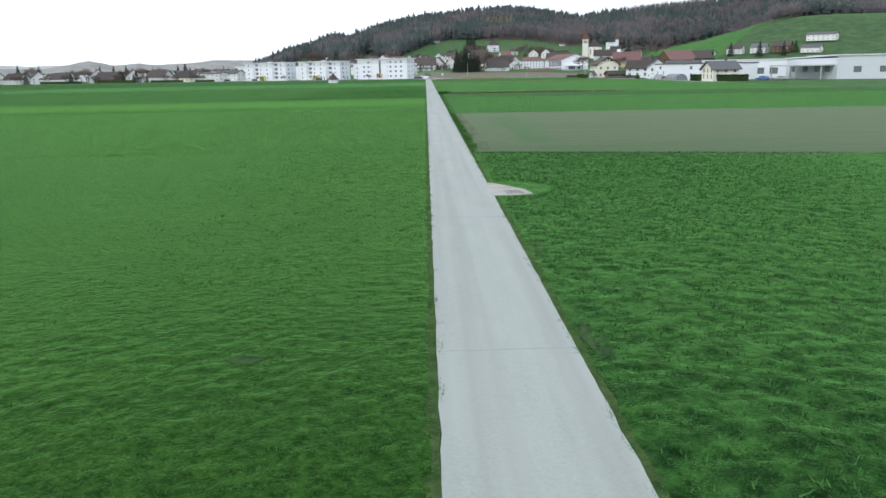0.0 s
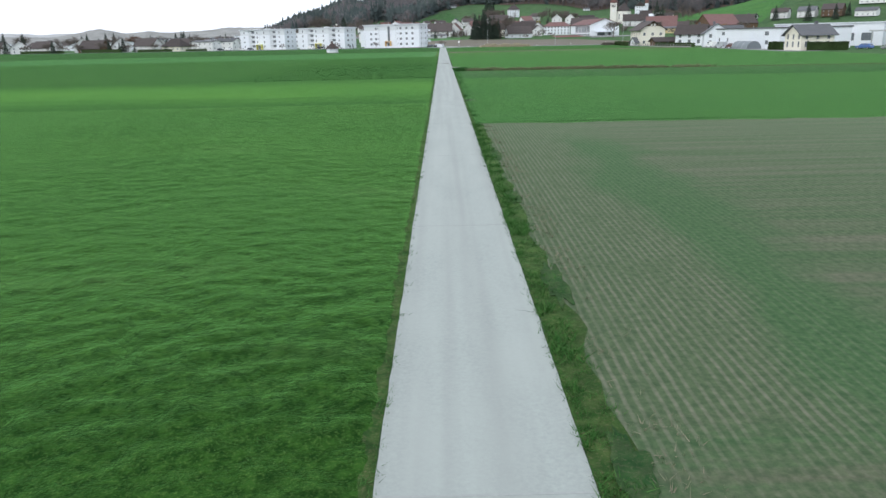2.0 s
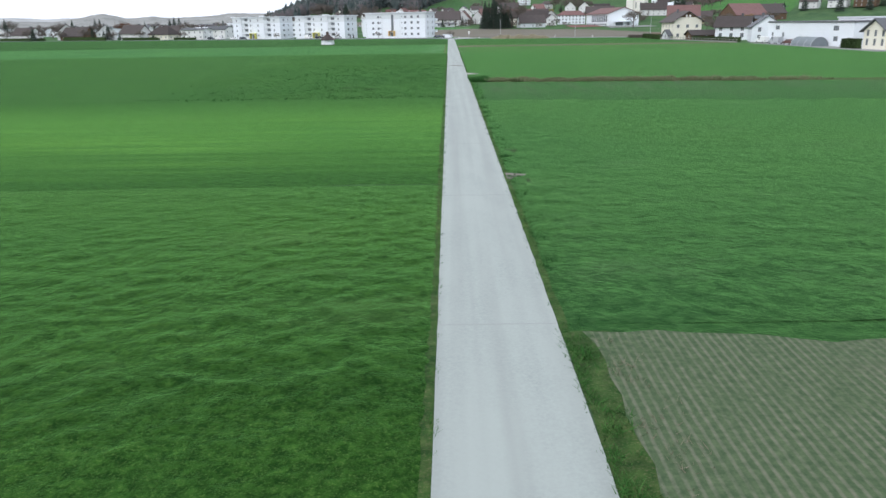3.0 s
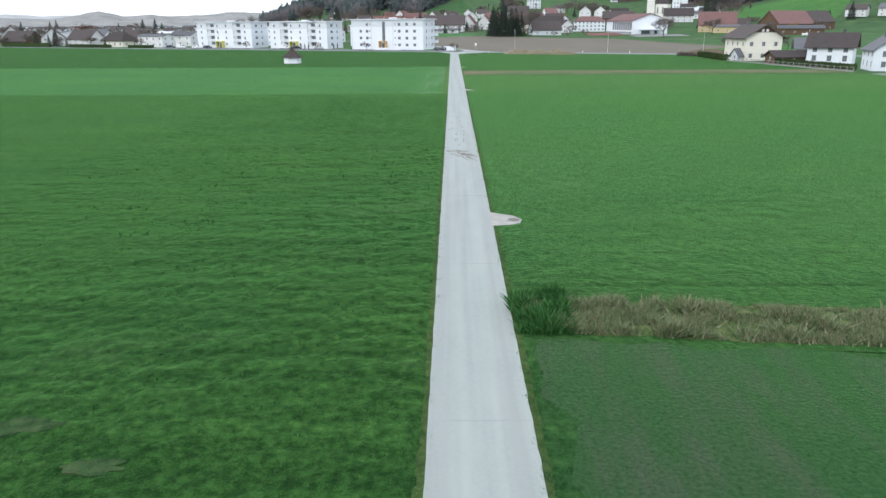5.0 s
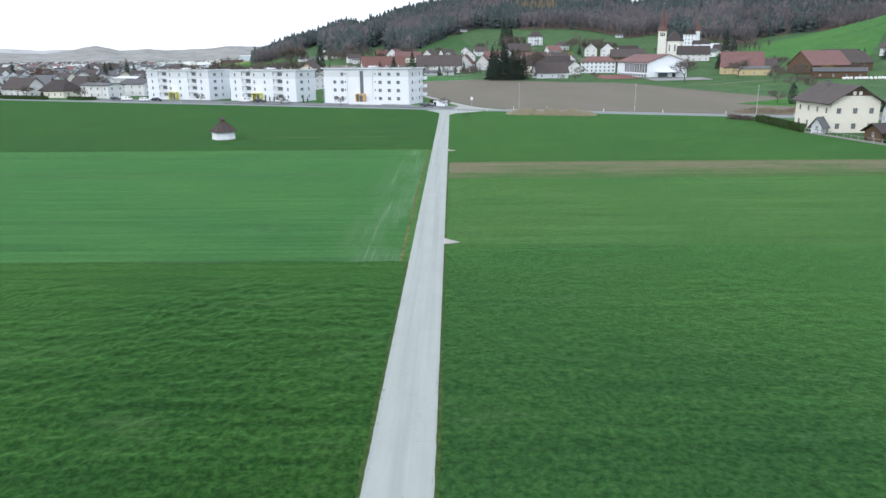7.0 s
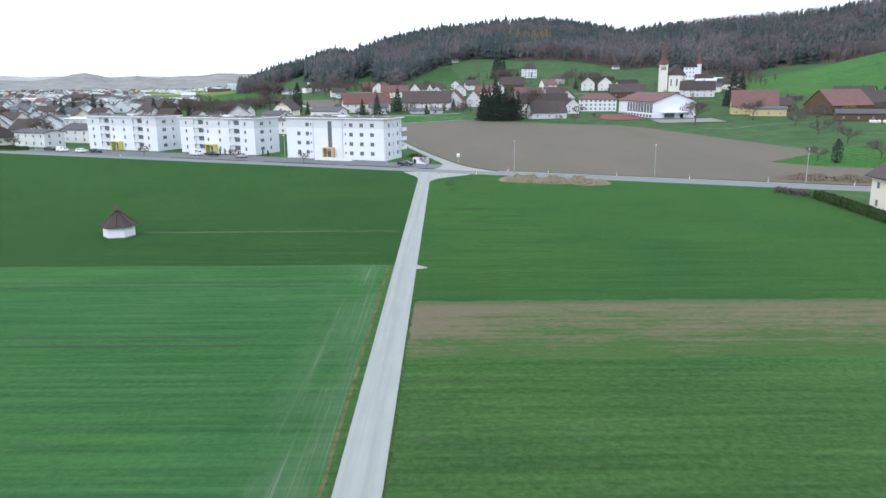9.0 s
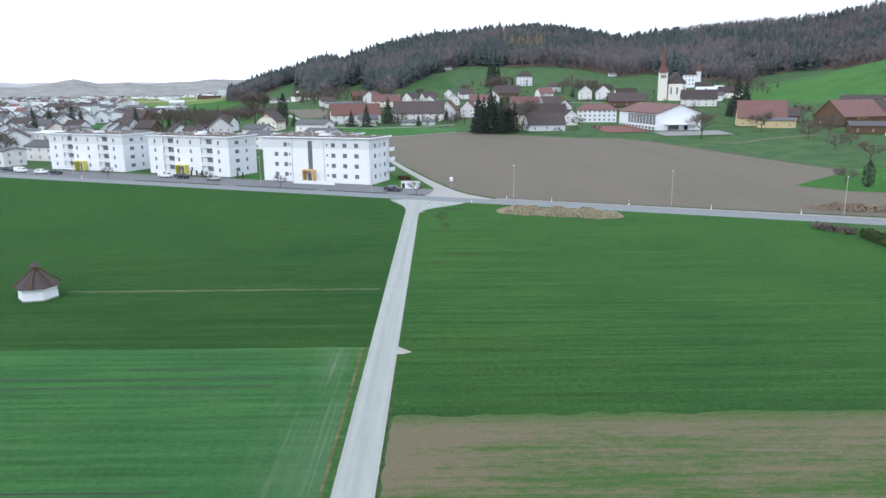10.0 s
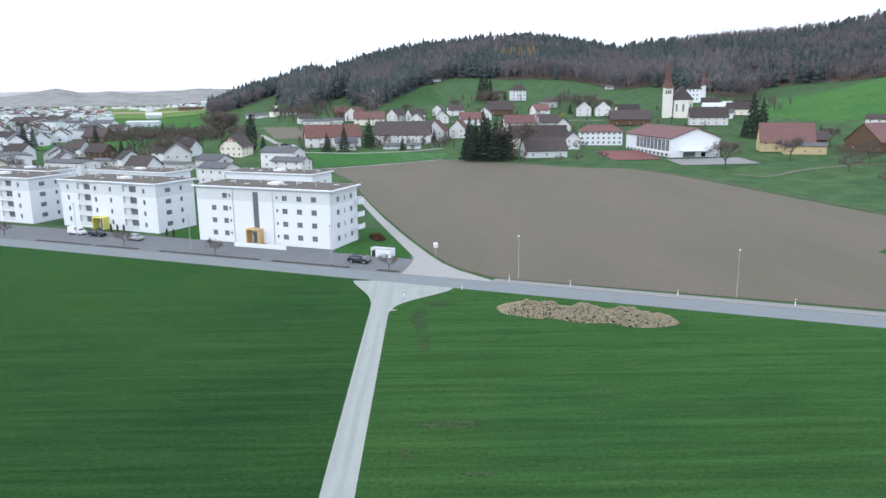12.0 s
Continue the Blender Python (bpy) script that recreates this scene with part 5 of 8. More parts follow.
def low_block(m, L, D, H):
    b = thing("apartment_building", m, "white flat-roofed apartment block of the rear row", "apartment building", "rear apartment blocks")
    wins = [(u, u + 2.2, z, z + 1.3) for z in (1.0, 3.8, 6.8) for u in (2.5, 7.5, 13.5, 19.0, 25.0)]
    side = [(u, u + 1.2, z, z + 1.3) for z in (1.0, 3.8, 6.8) for u in (2.5, 6.5)]
    bm = bmesh.new()
    pierced(bm, (0, 0, 0), X1, wins, L, H)
    pierced(bm, (L, 0, 0), Y1, side, D, H)
    pierced(bm, (L, D, 0), -X1, [], L, H)
    pierced(bm, (0, D, 0), -Y1, [], D, H)
    wall = part("wall", bm, RENDER_W, b)
    for org, du, ws in (((0, 0, 0), X1, wins), ((L, 0, 0), Y1, side)):
        for q in ws:
            put_window(wall, org, du, q[0], q[2], q[1] - q[0], q[3] - q[2], FRAME_G, 1)
    flat_roof(b, L, D, H, 0.6)
    return b


for ax, ay, bx, by, hh in apartment_c_spots:
    low_block(faced(ax, ay, bx, by), math.hypot(bx - ax, by - ay), 11, hh)


# ---- church, manor tower and school ----
CHALK = surface("chalk_render", (0.78, 0.765, 0.71), 0.93, 0.6, 0.9, 0, 0.004)


def church(m):
    c = thing("church", m, "white village church with tall red-brown spire and dark nave roof", "church")
    bm = boxes((-3.3, 3.3, -3.3, 3.3, -1, 21.0), (-3.5, 3.5, -3.5, 3.5, 15.6, 16.0), (-3.6, 3.6, -3.6, 3.6, 21.0, 21.5))
    tower = part("tower", bm, CHALK, c, "pale cream square bell tower")
    for z in (17.0,):
        for s in (-1.9, -0.45, 1.0):
            part("louvre", boxes((s, s + 0.9, -3.42, -3.31, z, z + 2.6)), DARK_P, tower)
            part("louvre", boxes((3.31, 3.42, s, s + 0.9, z, z + 2.6)), DARK_P, tower)
    bm = bmesh.new()
    bmesh.ops.create_cone(bm, cap_ends=False, segments=24, radius1=1.15, radius2=1.15, depth=0.08, matrix=Matrix.Translation((0, -3.56, 13.8)) @ Matrix.Rotation(radians(90), 4, "X"))
    bmesh.ops.create_circle(bm, cap_ends=True, segments=24, radius=1.15, matrix=Matrix.Translation((0, -3.6, 13.8)) @ Matrix.Rotation(radians(90), 4, "X"))
    part("clock_face", bm, WHITE_P, tower, "round white clock face")
    bm = bmesh.new()
    bmesh.ops.create_cone(bm, cap_ends=True, segments=8, radius1=4.9, radius2=2.6, depth=4.0, matrix=Matrix.Translation((0, 0, 23.4)) @ Matrix.Rotation(radians(22.5), 4, "Z"))
    bmesh.ops.create_cone(bm, cap_ends=True, segments=8, radius1=2.6, radius2=0.06, depth=17.0, matrix=Matrix.Translation((0, 0, 33.85)) @ Matrix.Rotation(radians(22.5), 4, "Z"))
    part("spire", bm, TILE_RED, c, "red-brown tiled spire")
    bm = boxes((-0.06, 0.06, -0.06, 0.06, 42.2, 45.2), (-0.7, 0.7, -0.05, 0.05, 43.8, 43.95))
    part("cross", bm, METAL, c)
    # choir with a three-sided end toward the fields, nave behind it
    out = [(4.5, -4), (8, -7.5), (14, -7.5), (17.5, -4), (19.5, 30), (2.5, 30)]
    bm = bmesh.new()
    lo = [bm.verts.new((x, y, -1)) for x, y in out]
    hi = [bm.verts.new((x, y, 13)) for x, y in out]
    for i in range(6):
        j = (i + 1) % 6
        bm.faces.new((lo[i], lo[j], hi[j], hi[i]))
    bm.faces.new(hi)
    nave = part("nave", bm, CHALK, c, "pale cream nave with polygonal choir")
    for x, y, r in ((10.5, -7.62, 0), (6.1, -5.9, -45), (15.9, -5.9, 45)):
        bm = boxes((-0.6, 0.6, -0.06, 0.06, 4.5, 10.0))
        ob = part("window", bm, GLASS, nave, "tall dark church window")
        ob.matrix_local = pose(x, y, 0, 0, 0, r)
    bm = bmesh.new()
    eave = [bm.verts.new((11 + (x - 11) * 1.08, y - (0.5 if y < 0 else -0.5), 13)) for x, y in out]
    a, b = bm.verts.new((11, 2.5, 22)), bm.verts.new((11, 30.5, 22))
    for q in ((eave[0], eave[1], a), (eave[1], eave[2], a), (eave[2], eave[3], a), (eave[3], eave[4], b, a), (eave[5], eave[0], a, b), (eave[4], eave[5], b)):
        bm.faces.new(q)
    bmesh.ops.recalc_face_normals(bm, faces=bm.faces)
    bmesh.ops.solidify(bm, geom=list(bm.faces), thickness=0.25)
    part("roof", bm, TILE_BROWN, c, "dark brown nave roof")
    return c


church(on(184.5, 866, -12))


def chapel(m):
    c = thing("chapel", m, "small white chapel with pointed ridge turret under the wood", "chapel")
    part("wall", boxes((-3, 3, -5, 5, -1, 5)), CHALK, c)
    bm = bmesh.new()
    vs = [bm.verts.new(q) for q in ((-3.4, -5.4, 4.8), (3.4, -5.4, 4.8), (3.4, 5.4, 4.8), (-3.4, 5.4, 4.8), (0, -5.4, 9), (0, 5.4, 9))]
    for q in ((0, 4, 5, 3), (1, 2, 5, 4), (0, 1, 4), (2, 3, 5)):
        bm.faces.new([vs[k] for k in q])
    roof = part("roof", bm, TILE_BROWN, c)
    bm = boxes((-0.9, 0.9, -4.8, -3.0, 7, 10.5))
    part("turret", bm, CHALK, roof, "white bell turret")
    bm = bmesh.new()
    bmesh.ops.create_cone(bm, cap_ends=True, segments=4, radius1=1.6, radius2=0.04, depth=4.5, matrix=Matrix.Translation((0, -3.9, 12.7)) @ Matrix.Rotation(radians(45), 4, "Z"))
    part("turret_roof", bm, TILE_BROWN, c)
    for y in (-2.5, 1.0):
        part("window", boxes((2.96, 3.04, y, y + 0.8, 1.2, 3.6)), GLASS, c)
    return c


chapel(on(-137, 1020, 40))


def castle(m):
    c = thing("small_castle", m, "white hilltop manor with stepped gables and slim red turret", "castle")
    part("wall", boxes((-6, 6, -5, 5, -1, 11)), RENDER_W, c)
    bm = bmesh.new()
    vs = [bm.verts.new(q) for q in ((-6.4, -5.4, 11), (6.4, -5.4, 11), (6.4, 5.4, 11), (-6.4, 5.4, 11), (0, -5.4, 16.5), (0, 5.4, 16.5))]
    for q in ((0, 4, 5, 3), (1, 2, 5, 4), (0, 1, 4), (2, 3, 5)):
        bm.faces.new([vs[k] for k in q])
    part("roof", bm, TILE_BROWN, c)
    bm = bmesh.new()
    bmesh.ops.create_cone(bm, cap_ends=True, segments=12, radius1=2.1, radius2=2.1, depth=15, matrix=Matrix.Translation((7.5, -3, 6.5)))
    tw = part("turret", bm, RENDER_W, c)
    bm = bmesh.new()
    bmesh.ops.create_cone(bm, cap_ends=True, segments=12, radius1=2.5, radius2=0.04, depth=12, matrix=Matrix.Translation((7.5, -3, 20)))
    part("turret_roof", bm, TILE_RED, tw, "slim red conical roof")
    for x in (-4, -1, 2):
        for z in (2, 5.5, 9):
            part("window", boxes((x, x + 1, -5.06, -5.0, z, z + 1.5)), GLASS, c)
    return c


castle(on(238, 962, -15))


def school(m):
    """Gym hall: x along the window front, gable end to the right."""
    s = thing("school_gym", m, "white school gymnasium with red-brown roof and tall window front", "school")
    L, D, E, Rz = 52, 24, 8.8, 4.4
    cells = [(13 + 4.1 * i, 13 + 4.1 * i + 3.9, 2.6, 7.9) for i in range(9)]
    bm = bmesh.new()
    pierced(bm, (0, 0, 0), X1, cells, L, E, 0.25, 0.0)
    pierced(bm, (L, 0, 0), Y1, [(6, 12, 0.2, 2.6), (15, 17, 0.2, 2.4)], D, E, 0.3)
    pierced(bm, (L, D, 0), -X1, [], L, E)
    pierced(bm, (0, D, 0), -Y1, [], D, E)
    for x in (0, L):
        bm.faces.new([bm.verts.new(q) for q in ((x, 0, E), (x, D, E), (x, D / 2, E + Rz))])
    wall = part("wall", bm, RENDER_W, s)
    for q in cells:
        put_window(wall, (0, 0, 0), X1, q[0], q[2], q[1] - q[0], q[3] - q[2], FRAME, 1, 0.2)
    part("doorway", boxes((L - 0.26, L - 0.2, 6, 12, 0.2, 2.6)), GLASS, wall)
    part("plinth", boxes((0.5, L - 0.3, -0.05, -0.003, 0, 1.9)), RENDER_G, s, "grey concrete base")
    for k in range(11):
        part("base_window", boxes((2.2 + 4.4 * k, 4.8 + 4.4 * k, -0.09, -0.052, 0.35, 1.7)), GLASS, s)
    part("porch_roof", boxes((L + 0.01, L + 3.5, 4, 20, 3.0, 3.4)), RENDER_W, s, "flat white porch roof")
    bm = bmesh.new()
    sl = Rz / (D / 2)
    for a, b in ((-0.8, D / 2), (D + 0.8, D / 2)):
        za = E - 0.8 * sl
        vs = [bm.verts.new(q) for q in ((-0.8, a, za), (L + 0.8, a, za), (L + 0.8, b, E + Rz), (-0.8, b, E + Rz))]
        bm.faces.new(vs)
    bmesh.ops.recalc_face_normals(bm, faces=bm.faces)
    bmesh.ops.solidify(bm, geom=list(bm.faces), thickness=-0.3)
    part("roof", bm, FADED_RED, s, "red-brown tiled gable roof")
    return s


school(faced(112, 706, 119.5, 652, terrain(116, 680) - 0.3))
gable_house("school_building", on(103, 727, -8), 23, 12, 7.6, 3.2, W, FADED_RED, "white school wing with red-brown hipped roof", "school", 3, 8, 2, 0.7, 0.8, (1.2, 1.3), False)
COURT = surface("red_court", (0.20, 0.085, 0.078), 0.85, 1.0, 0.9, 0, 0.005)
lattice("sports_court", 92, 115, 652, 690, 6, COURT, 0.25, 0, "red all-weather sports court before the school", "court")
lattice("schoolyard", 116, 150, 630, 652, 6, PAVING, 0.25, 0, "grey asphalt schoolyard", "yard")


TRACK = surface("worn_track", (0.16, 0.155, 0.115), 0.7, 0.6, 0.95, 0, 0.02)


def meadow_track(pts, width, label, material=None):
    """A trodden track laid on the land along a line of points."""
    verts, faces = [], []
    fine = [(x0 + (x1 - x0) * k / 8, y0 + (y1 - y0) * k / 8) for (x0, y0), (x1, y1) in zip(pts, pts[1:]) for k in range(8)]
    for k, (x, y) in enumerate(fine[:-1]):
        nx, ny = fine[k + 1][0] - x, fine[k + 1][1] - y
        l = math.hypot(nx, ny)
        w = width * (0.5 + 0.35 * noise.noise((k * 0.5, x, 2)))
        for sgn in (-1, 1):
            px, py = x - sgn * ny / l * w, y + sgn * nx / l * w
            verts.append((px, py, terrain(px, py) + 0.12))
    for k in range(len(fine) - 2):
        faces.append((2 * k, 2 * k + 1, 2 * k + 3, 2 * k + 2))
    me = bpy.data.meshes.new("meadow_track")
    me.from_pydata(verts, [], faces)
    me.materials.append(material or TRACK)
    return tagged(new("meadow_track", me), label, "path", "", "structure")


meadow_track([(126, 602), (134.7, 593), (143, 597), (151.6, 605), (168.7, 614), (186, 619), (205, 617)], 2.2, "worn pale track curving over the meadow to the farm")

meadow_track([(-106, 824), (-97, 798), (-89, 776), (-81, 754), (-74, 734), (-66, 708), (-60, 690)], 3.4, "pale lane climbing between the meadows", GREY_PATH)
meadow_track([(-44, 632), (-24, 642), (-6, 652), (13, 664), (24, 661), (34, 656)], 1.5, "pale track along the ploughed field's far edge", GREY_PATH)
meadow_track([(98, 618), (106, 602), (115, 580), (121, 559), (128, 531), (135, 503), (142, 480)], 0.7, "thin pale trodden line beyond the ploughed field")
meadow_track([(159, 956), (164, 930), (168, 905), (172, 885)], 2.4, "pale road winding up behind the church", GREY_PATH)
meadow_track([(-60, 700), (-30, 694), (0, 702), (20, 720)], 3.0, "grey farm road before the red-roofed house", GREY_PATH)
meadow_track([(-150, 640), (-120, 622), (-90, 612), (-60, 606), (-40, 600)], 4.5, "grey service road behind the apartments", PAVING)
meadow_track([(-20, 872), (20, 868), (60, 850), (100, 862), (150, 866)], 3.2, "grey village road along the slope", PAVING)


def slope_field(corners, material, label):
    """A four-sided field draped over the slope."""
    a, b, c, d = (Vector(q) for q in corners)
    verts = []
    for j in range(15):
        for i in range(15):
            q = a.lerp(b, i / 14).lerp(d.lerp(c, i / 14), j / 14)
            verts.append((q.x, q.y, terrain(q.x, q.y) + 0.09))
    me = bpy.data.meshes.new("field")
    me.from_pydata(verts, [], [(15 * j + i, 15 * j + i + 1, 15 * j + i + 16, 15 * j + i + 15) for j in range(14) for i in range(14)])
    me.materials.append(material)
    return tagged(new("field", me), label, "field", "", "structure")


slope_field([(-90, 790), (-66, 786), (-84, 868), (-122, 898)], PLOUGH, "brown ploughed patch on the slope")
G_SPUR = grass("grass_spur", (0.056, 0.150, 0.048), (0.076, 0.186, 0.066), (0.10, 0.20, 0.09), 0.3, 0.5, 0.1, 0, 0.1, 0.25, lump=0.15)
polar = lambda az, r: (BASE[0] + r * math.sin(radians(az)), BASE[1] + r * math.cos(radians(az)))
slope_field([polar(24.2, 590), polar(34.5, 480), polar(34.5, 735), polar(23.4, 725)], G_SPUR, "bright green meadow spur below the wood")
slope_field([polar(-3.2, 640), polar(1.2, 700), polar(0.2, 860), polar(-2.6, 760)], FADED, "faded olive pasture on the slope")
slope_field([(101, 466), (110, 455), (152, 434), (152, 516)], G_MID, "wedge of green lawn with shrubs beside the ploughed field")
slope_field([(-58, 712), (18, 690), (14, 666), (-40, 638)], G_SOWN, "bright green meadow between farm and ploughed field")

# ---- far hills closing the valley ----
# both ridge colours hold the distance haze: pale grey over woodland
HAZY = surface("hazed_far_hills", (0.42, 0.43, 0.435), 0.72, 0.02, 1.0, 0, 0, 0, 0.0)
HAZY_NEAR = surface("hazed_nearer_hills", (0.31, 0.315, 0.305), 0.5, 0.05, 1.0, 0, 0, 0, 0.0)
NEAR_AZ = [-75, -60, -45, -36, -29.6, -28.7, -27.7, -26.4, -25.4, -24.6, -23.7, -22.8, -21.7, -20.6, -19.4, -18.3, -17.1, -15.7, -8]
NEAR_EL = [0.3, 0.5, 0.4, 0.2, 0.05, 0.15, 0.33, 0.60, 0.42, 0.22, 0.30, 0.37, 0.2, 0.28, 0.32, 0.40, 0.55, 0.5, 0.4]
for name, dist, mat_h, label in (("distant_hill", 4450, HAZY, "wooded ridge on the horizon, painted pale grey for haze"), ("distant_hill", 3300, HAZY_NEAR, "wooded ridge beyond the town, painted grey for haze")):
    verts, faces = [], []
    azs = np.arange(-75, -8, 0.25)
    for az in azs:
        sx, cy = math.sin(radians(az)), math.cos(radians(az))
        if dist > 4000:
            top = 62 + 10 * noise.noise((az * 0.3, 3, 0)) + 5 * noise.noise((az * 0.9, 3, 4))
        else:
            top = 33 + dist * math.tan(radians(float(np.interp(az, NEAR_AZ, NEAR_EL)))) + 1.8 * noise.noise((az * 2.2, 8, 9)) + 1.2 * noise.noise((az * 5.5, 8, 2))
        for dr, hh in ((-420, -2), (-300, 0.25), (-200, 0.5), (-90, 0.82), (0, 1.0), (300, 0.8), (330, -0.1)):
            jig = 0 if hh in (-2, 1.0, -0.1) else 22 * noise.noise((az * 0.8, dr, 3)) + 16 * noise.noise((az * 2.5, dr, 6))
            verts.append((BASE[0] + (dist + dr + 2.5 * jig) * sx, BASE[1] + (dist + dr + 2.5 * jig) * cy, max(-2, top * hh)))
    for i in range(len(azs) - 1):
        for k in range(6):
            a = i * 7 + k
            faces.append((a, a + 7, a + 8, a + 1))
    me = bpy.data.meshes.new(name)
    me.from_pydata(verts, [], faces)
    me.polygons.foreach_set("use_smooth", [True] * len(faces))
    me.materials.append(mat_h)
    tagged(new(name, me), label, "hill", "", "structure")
# high, pale base colours stand in for sunlight on the valley's far strip
LIT_FIELD = grass("lit_far_field", (0.11, 0.20, 0.06), (0.16, 0.26, 0.09), (0.2, 0.3, 0.12), 0.1, 0.3, 0.05)
LIT_PALE_FIELD = grass("lit_pale_far_field", (0.26, 0.27, 0.16), (0.36, 0.34, 0.22), (0.42, 0.40, 0.28), 0.1, 0.3, 0.05, lump=0.2)
for x0, x1, y0, y1, mt, lb in ((-390, -200, 1040, 1160, G_SOWN, "green meadow on the valley floor"), (-470, -230, 1165, 1420, G_MOWN, "light green meadow on the valley floor"), (-640, -260, 1440, 1720, LIT_FIELD, "pale green far meadow"), (-760, -420, 1740, 1960, LIT_PALE_FIELD, "field beyond the town, painted sunlit pale"), (-980, -520, 2000, 2230, LIT_FIELD, "pale green far field"), (-1500, -1000, 2100, 2500, LIT_FIELD, "pale green slope beyond the town"), (-1150, -560, 2270, 2600, LIT_PALE_FIELD, "pale yellow far field"), (-256, -186, 790, 905, G_SOWN, "green garden meadow behind the houses")):
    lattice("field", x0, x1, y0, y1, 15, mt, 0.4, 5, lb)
# ---- the town in the valley ----
trng = random.Random(11)
town_kinds = [(12, 9, 5.4, 3.4, W, B), (11, 9, 5.2, 3.6, W, B), (13, 10, 5.2, 3.6, C, B), (13, 9, 5.4, 3.0, W, G), (18, 10, 6.2, 3.2, W, B), (22, 12, 6.6, 0.9, W, G)]
town_words = ["white town house with brown roof", "white town house with steep brown roof", "cream town house with brown roof", "white town house with grey roof", "long white town house with brown roof", "pale flat-roofed commercial building"]
taken = [(v[1], v[2]) for v in VILLAGE] + [(-72, 545), (-120, 570), (-30, 540)]
templates = {}


def open_land(x, y):
    """Meadows and gardens of the valley where no house stands."""
    return y < FRONT(x) + 62 or (x > -150 and y < 605) or (-190 < x < -140 and 690 < y < 800) or (-262 < x < -180 and 740 < y < 910)


placed = 0
for trial in range(6000):
    if placed >= 84:
        break
    az, r = trng.uniform(-39, -18), 330 + 470 * trng.random() ** 0.9
    x, y = BASE[0] + r * math.sin(radians(az)), BASE[1] + r * math.cos(radians(az))
    if open_land(x, y) or (az > -22.5 and r > 480):
        continue
    if any((x - a) ** 2 + (y - b) ** 2 < 20 ** 2 for a, b in taken):
        continue
    taken.append((x, y))
    k = trng.choice([0, 0, 5, 1, 2, 3, 3, 4, 0])
    m = on(x, y, -22 + trng.choice([0, 140, 140, 0, 132]) + trng.uniform(-8, 8))
    if k not in templates:
        w, d, e, rs, wm, rm = town_kinds[k]
        templates[k] = gable_house("house", m, w, d, e, rs, wm, rm, town_words[k], "house", 2, 2, 0, 0.7, 0, (1.2, 1.2), True, "town houses", seen_from=BASE)
    else:
        copy_thing(templates[k], m)
    placed += 1

# farther off the houses stand close, with few openings to be told apart
far_kinds = [(13, 10, 5.0, 4.0, W, B, "white house with brown roof in the far town"), (14, 10, 5.2, 3.6, W, FADED_RED, "white house with faded red roof in the far town"), (16, 11, 5.2, 3.4, C, B, "cream house with brown roof in the far town"), (24, 12, 6.0, 1.6, W, G, "long pale building with shallow roof in the far town"), (34, 16, 6.0, 1.2, W, SHEET, "large pale hall in the far town"), (18, 12, 9.0, 1.0, W, G, "white block of flats in the far town")]
far_models = []
placed = 0
for trial in range(9000):
    if placed >= 205:
        break
    az, r = trng.uniform(-34, -17), 800 + 1500 * trng.random() ** 0.8
    if az > -23.3 and not (r > 1650 and trng.random() < 0.25):
        continue
    x, y = BASE[0] + r * math.sin(radians(az)), BASE[1] + r * math.cos(radians(az))
    if any((x - a) ** 2 + (y - b) ** 2 < 21 ** 2 for a, b in taken):
        continue
    taken.append((x, y))
    k = trng.choice([0, 0, 1, 1, 2, 3, 3, 4, 5])
    m = on(x, y, -22 + trng.choice([0, 140, 0, 132]) + trng.uniform(-10, 10))
    while len(far_models) <= k:
        w, d, e, rs, wm, rm, words = far_kinds[len(far_models)]
        far_models.append(gable_house("house", on(-640 - 40 * len(far_models), 1500, -20), w, d, e, rs, wm, rm, words, "house", 1, 0, 1, 0.6, 0, (1.6, 1.6), False, "far town houses"))
    copy_thing(far_models[k], m)
    placed += 1
for x, y, rot, w, d, e, rs, wm, rm, words in ((-306, 1141, 6, 34, 14, 5.5, 1.2, BLUEGREY, SHEET, "long pale blue hall on the valley meadow"), (-402, 1432, 20, 22, 14, 5.5, 3.5, SHEET, SHEET, "pale barn with arched roof on the meadow"), (-459, 1222, -4, 66, 30, 5.0, 5.0, W, B, "long works hall under a great dark roof"), (-360, 1088, -8, 30, 12, 7.0, 2.4, W, G, "white terrace of town houses"), (-312, 1056, -12, 22, 12, 7.5, 3.0, W, G, "white terrace house with grey roof"), (-470, 1820, 10, 46, 16, 6.0, 1.5, TIMBER, B, "long dark farm shed on the far meadow"), (-489, 2040, 5, 48, 24, 12.0, 1.5, BLUEGREY, SHEET, "tall pale hall at the valley's end"), (-240, 878, -20, 20, 12, 4.2, 6.0, TIMBER, B, "dark timber barn with steep slate roof"), (-262, 838, 115, 12, 10, 5.4, 4.2, W, B, "white gabled house with dark roof beside spruces"), (-270, 880, 115, 13, 11, 5.2, 4.8, W, B, "white gabled house with brown roof in the town")):
    gable_house("house", on(x, y, rot), w, d, e, rs, wm, rm, words, "building", 1, 5, 1, 0.5, 0, (1.8, 1.8), False)


# ---- trees ----
def cloud(name, pts, size, material, parent, flat=1.0):
    """A crown of small leaves or twigs, one triangle each, about the given points."""
    n = len(pts)
    c = np.asarray(pts, float)
    a, b = rng.normal(0, size, (n, 3)), rng.normal(0, size, (n, 3))
    a[:, 2] *= flat
    b[:, 2] *= flat
    v = np.stack((c + a, c + b, c - 0.7 * a - 0.6 * b), 1).reshape(-1, 3)
    me = bpy.data.meshes.new(name)
    me.from_pydata(v.tolist(), [], np.arange(3 * n).reshape(-1, 3).tolist())
    me.materials.append(material)
    ob = new(name, me)
    ob.parent = parent
    return ob


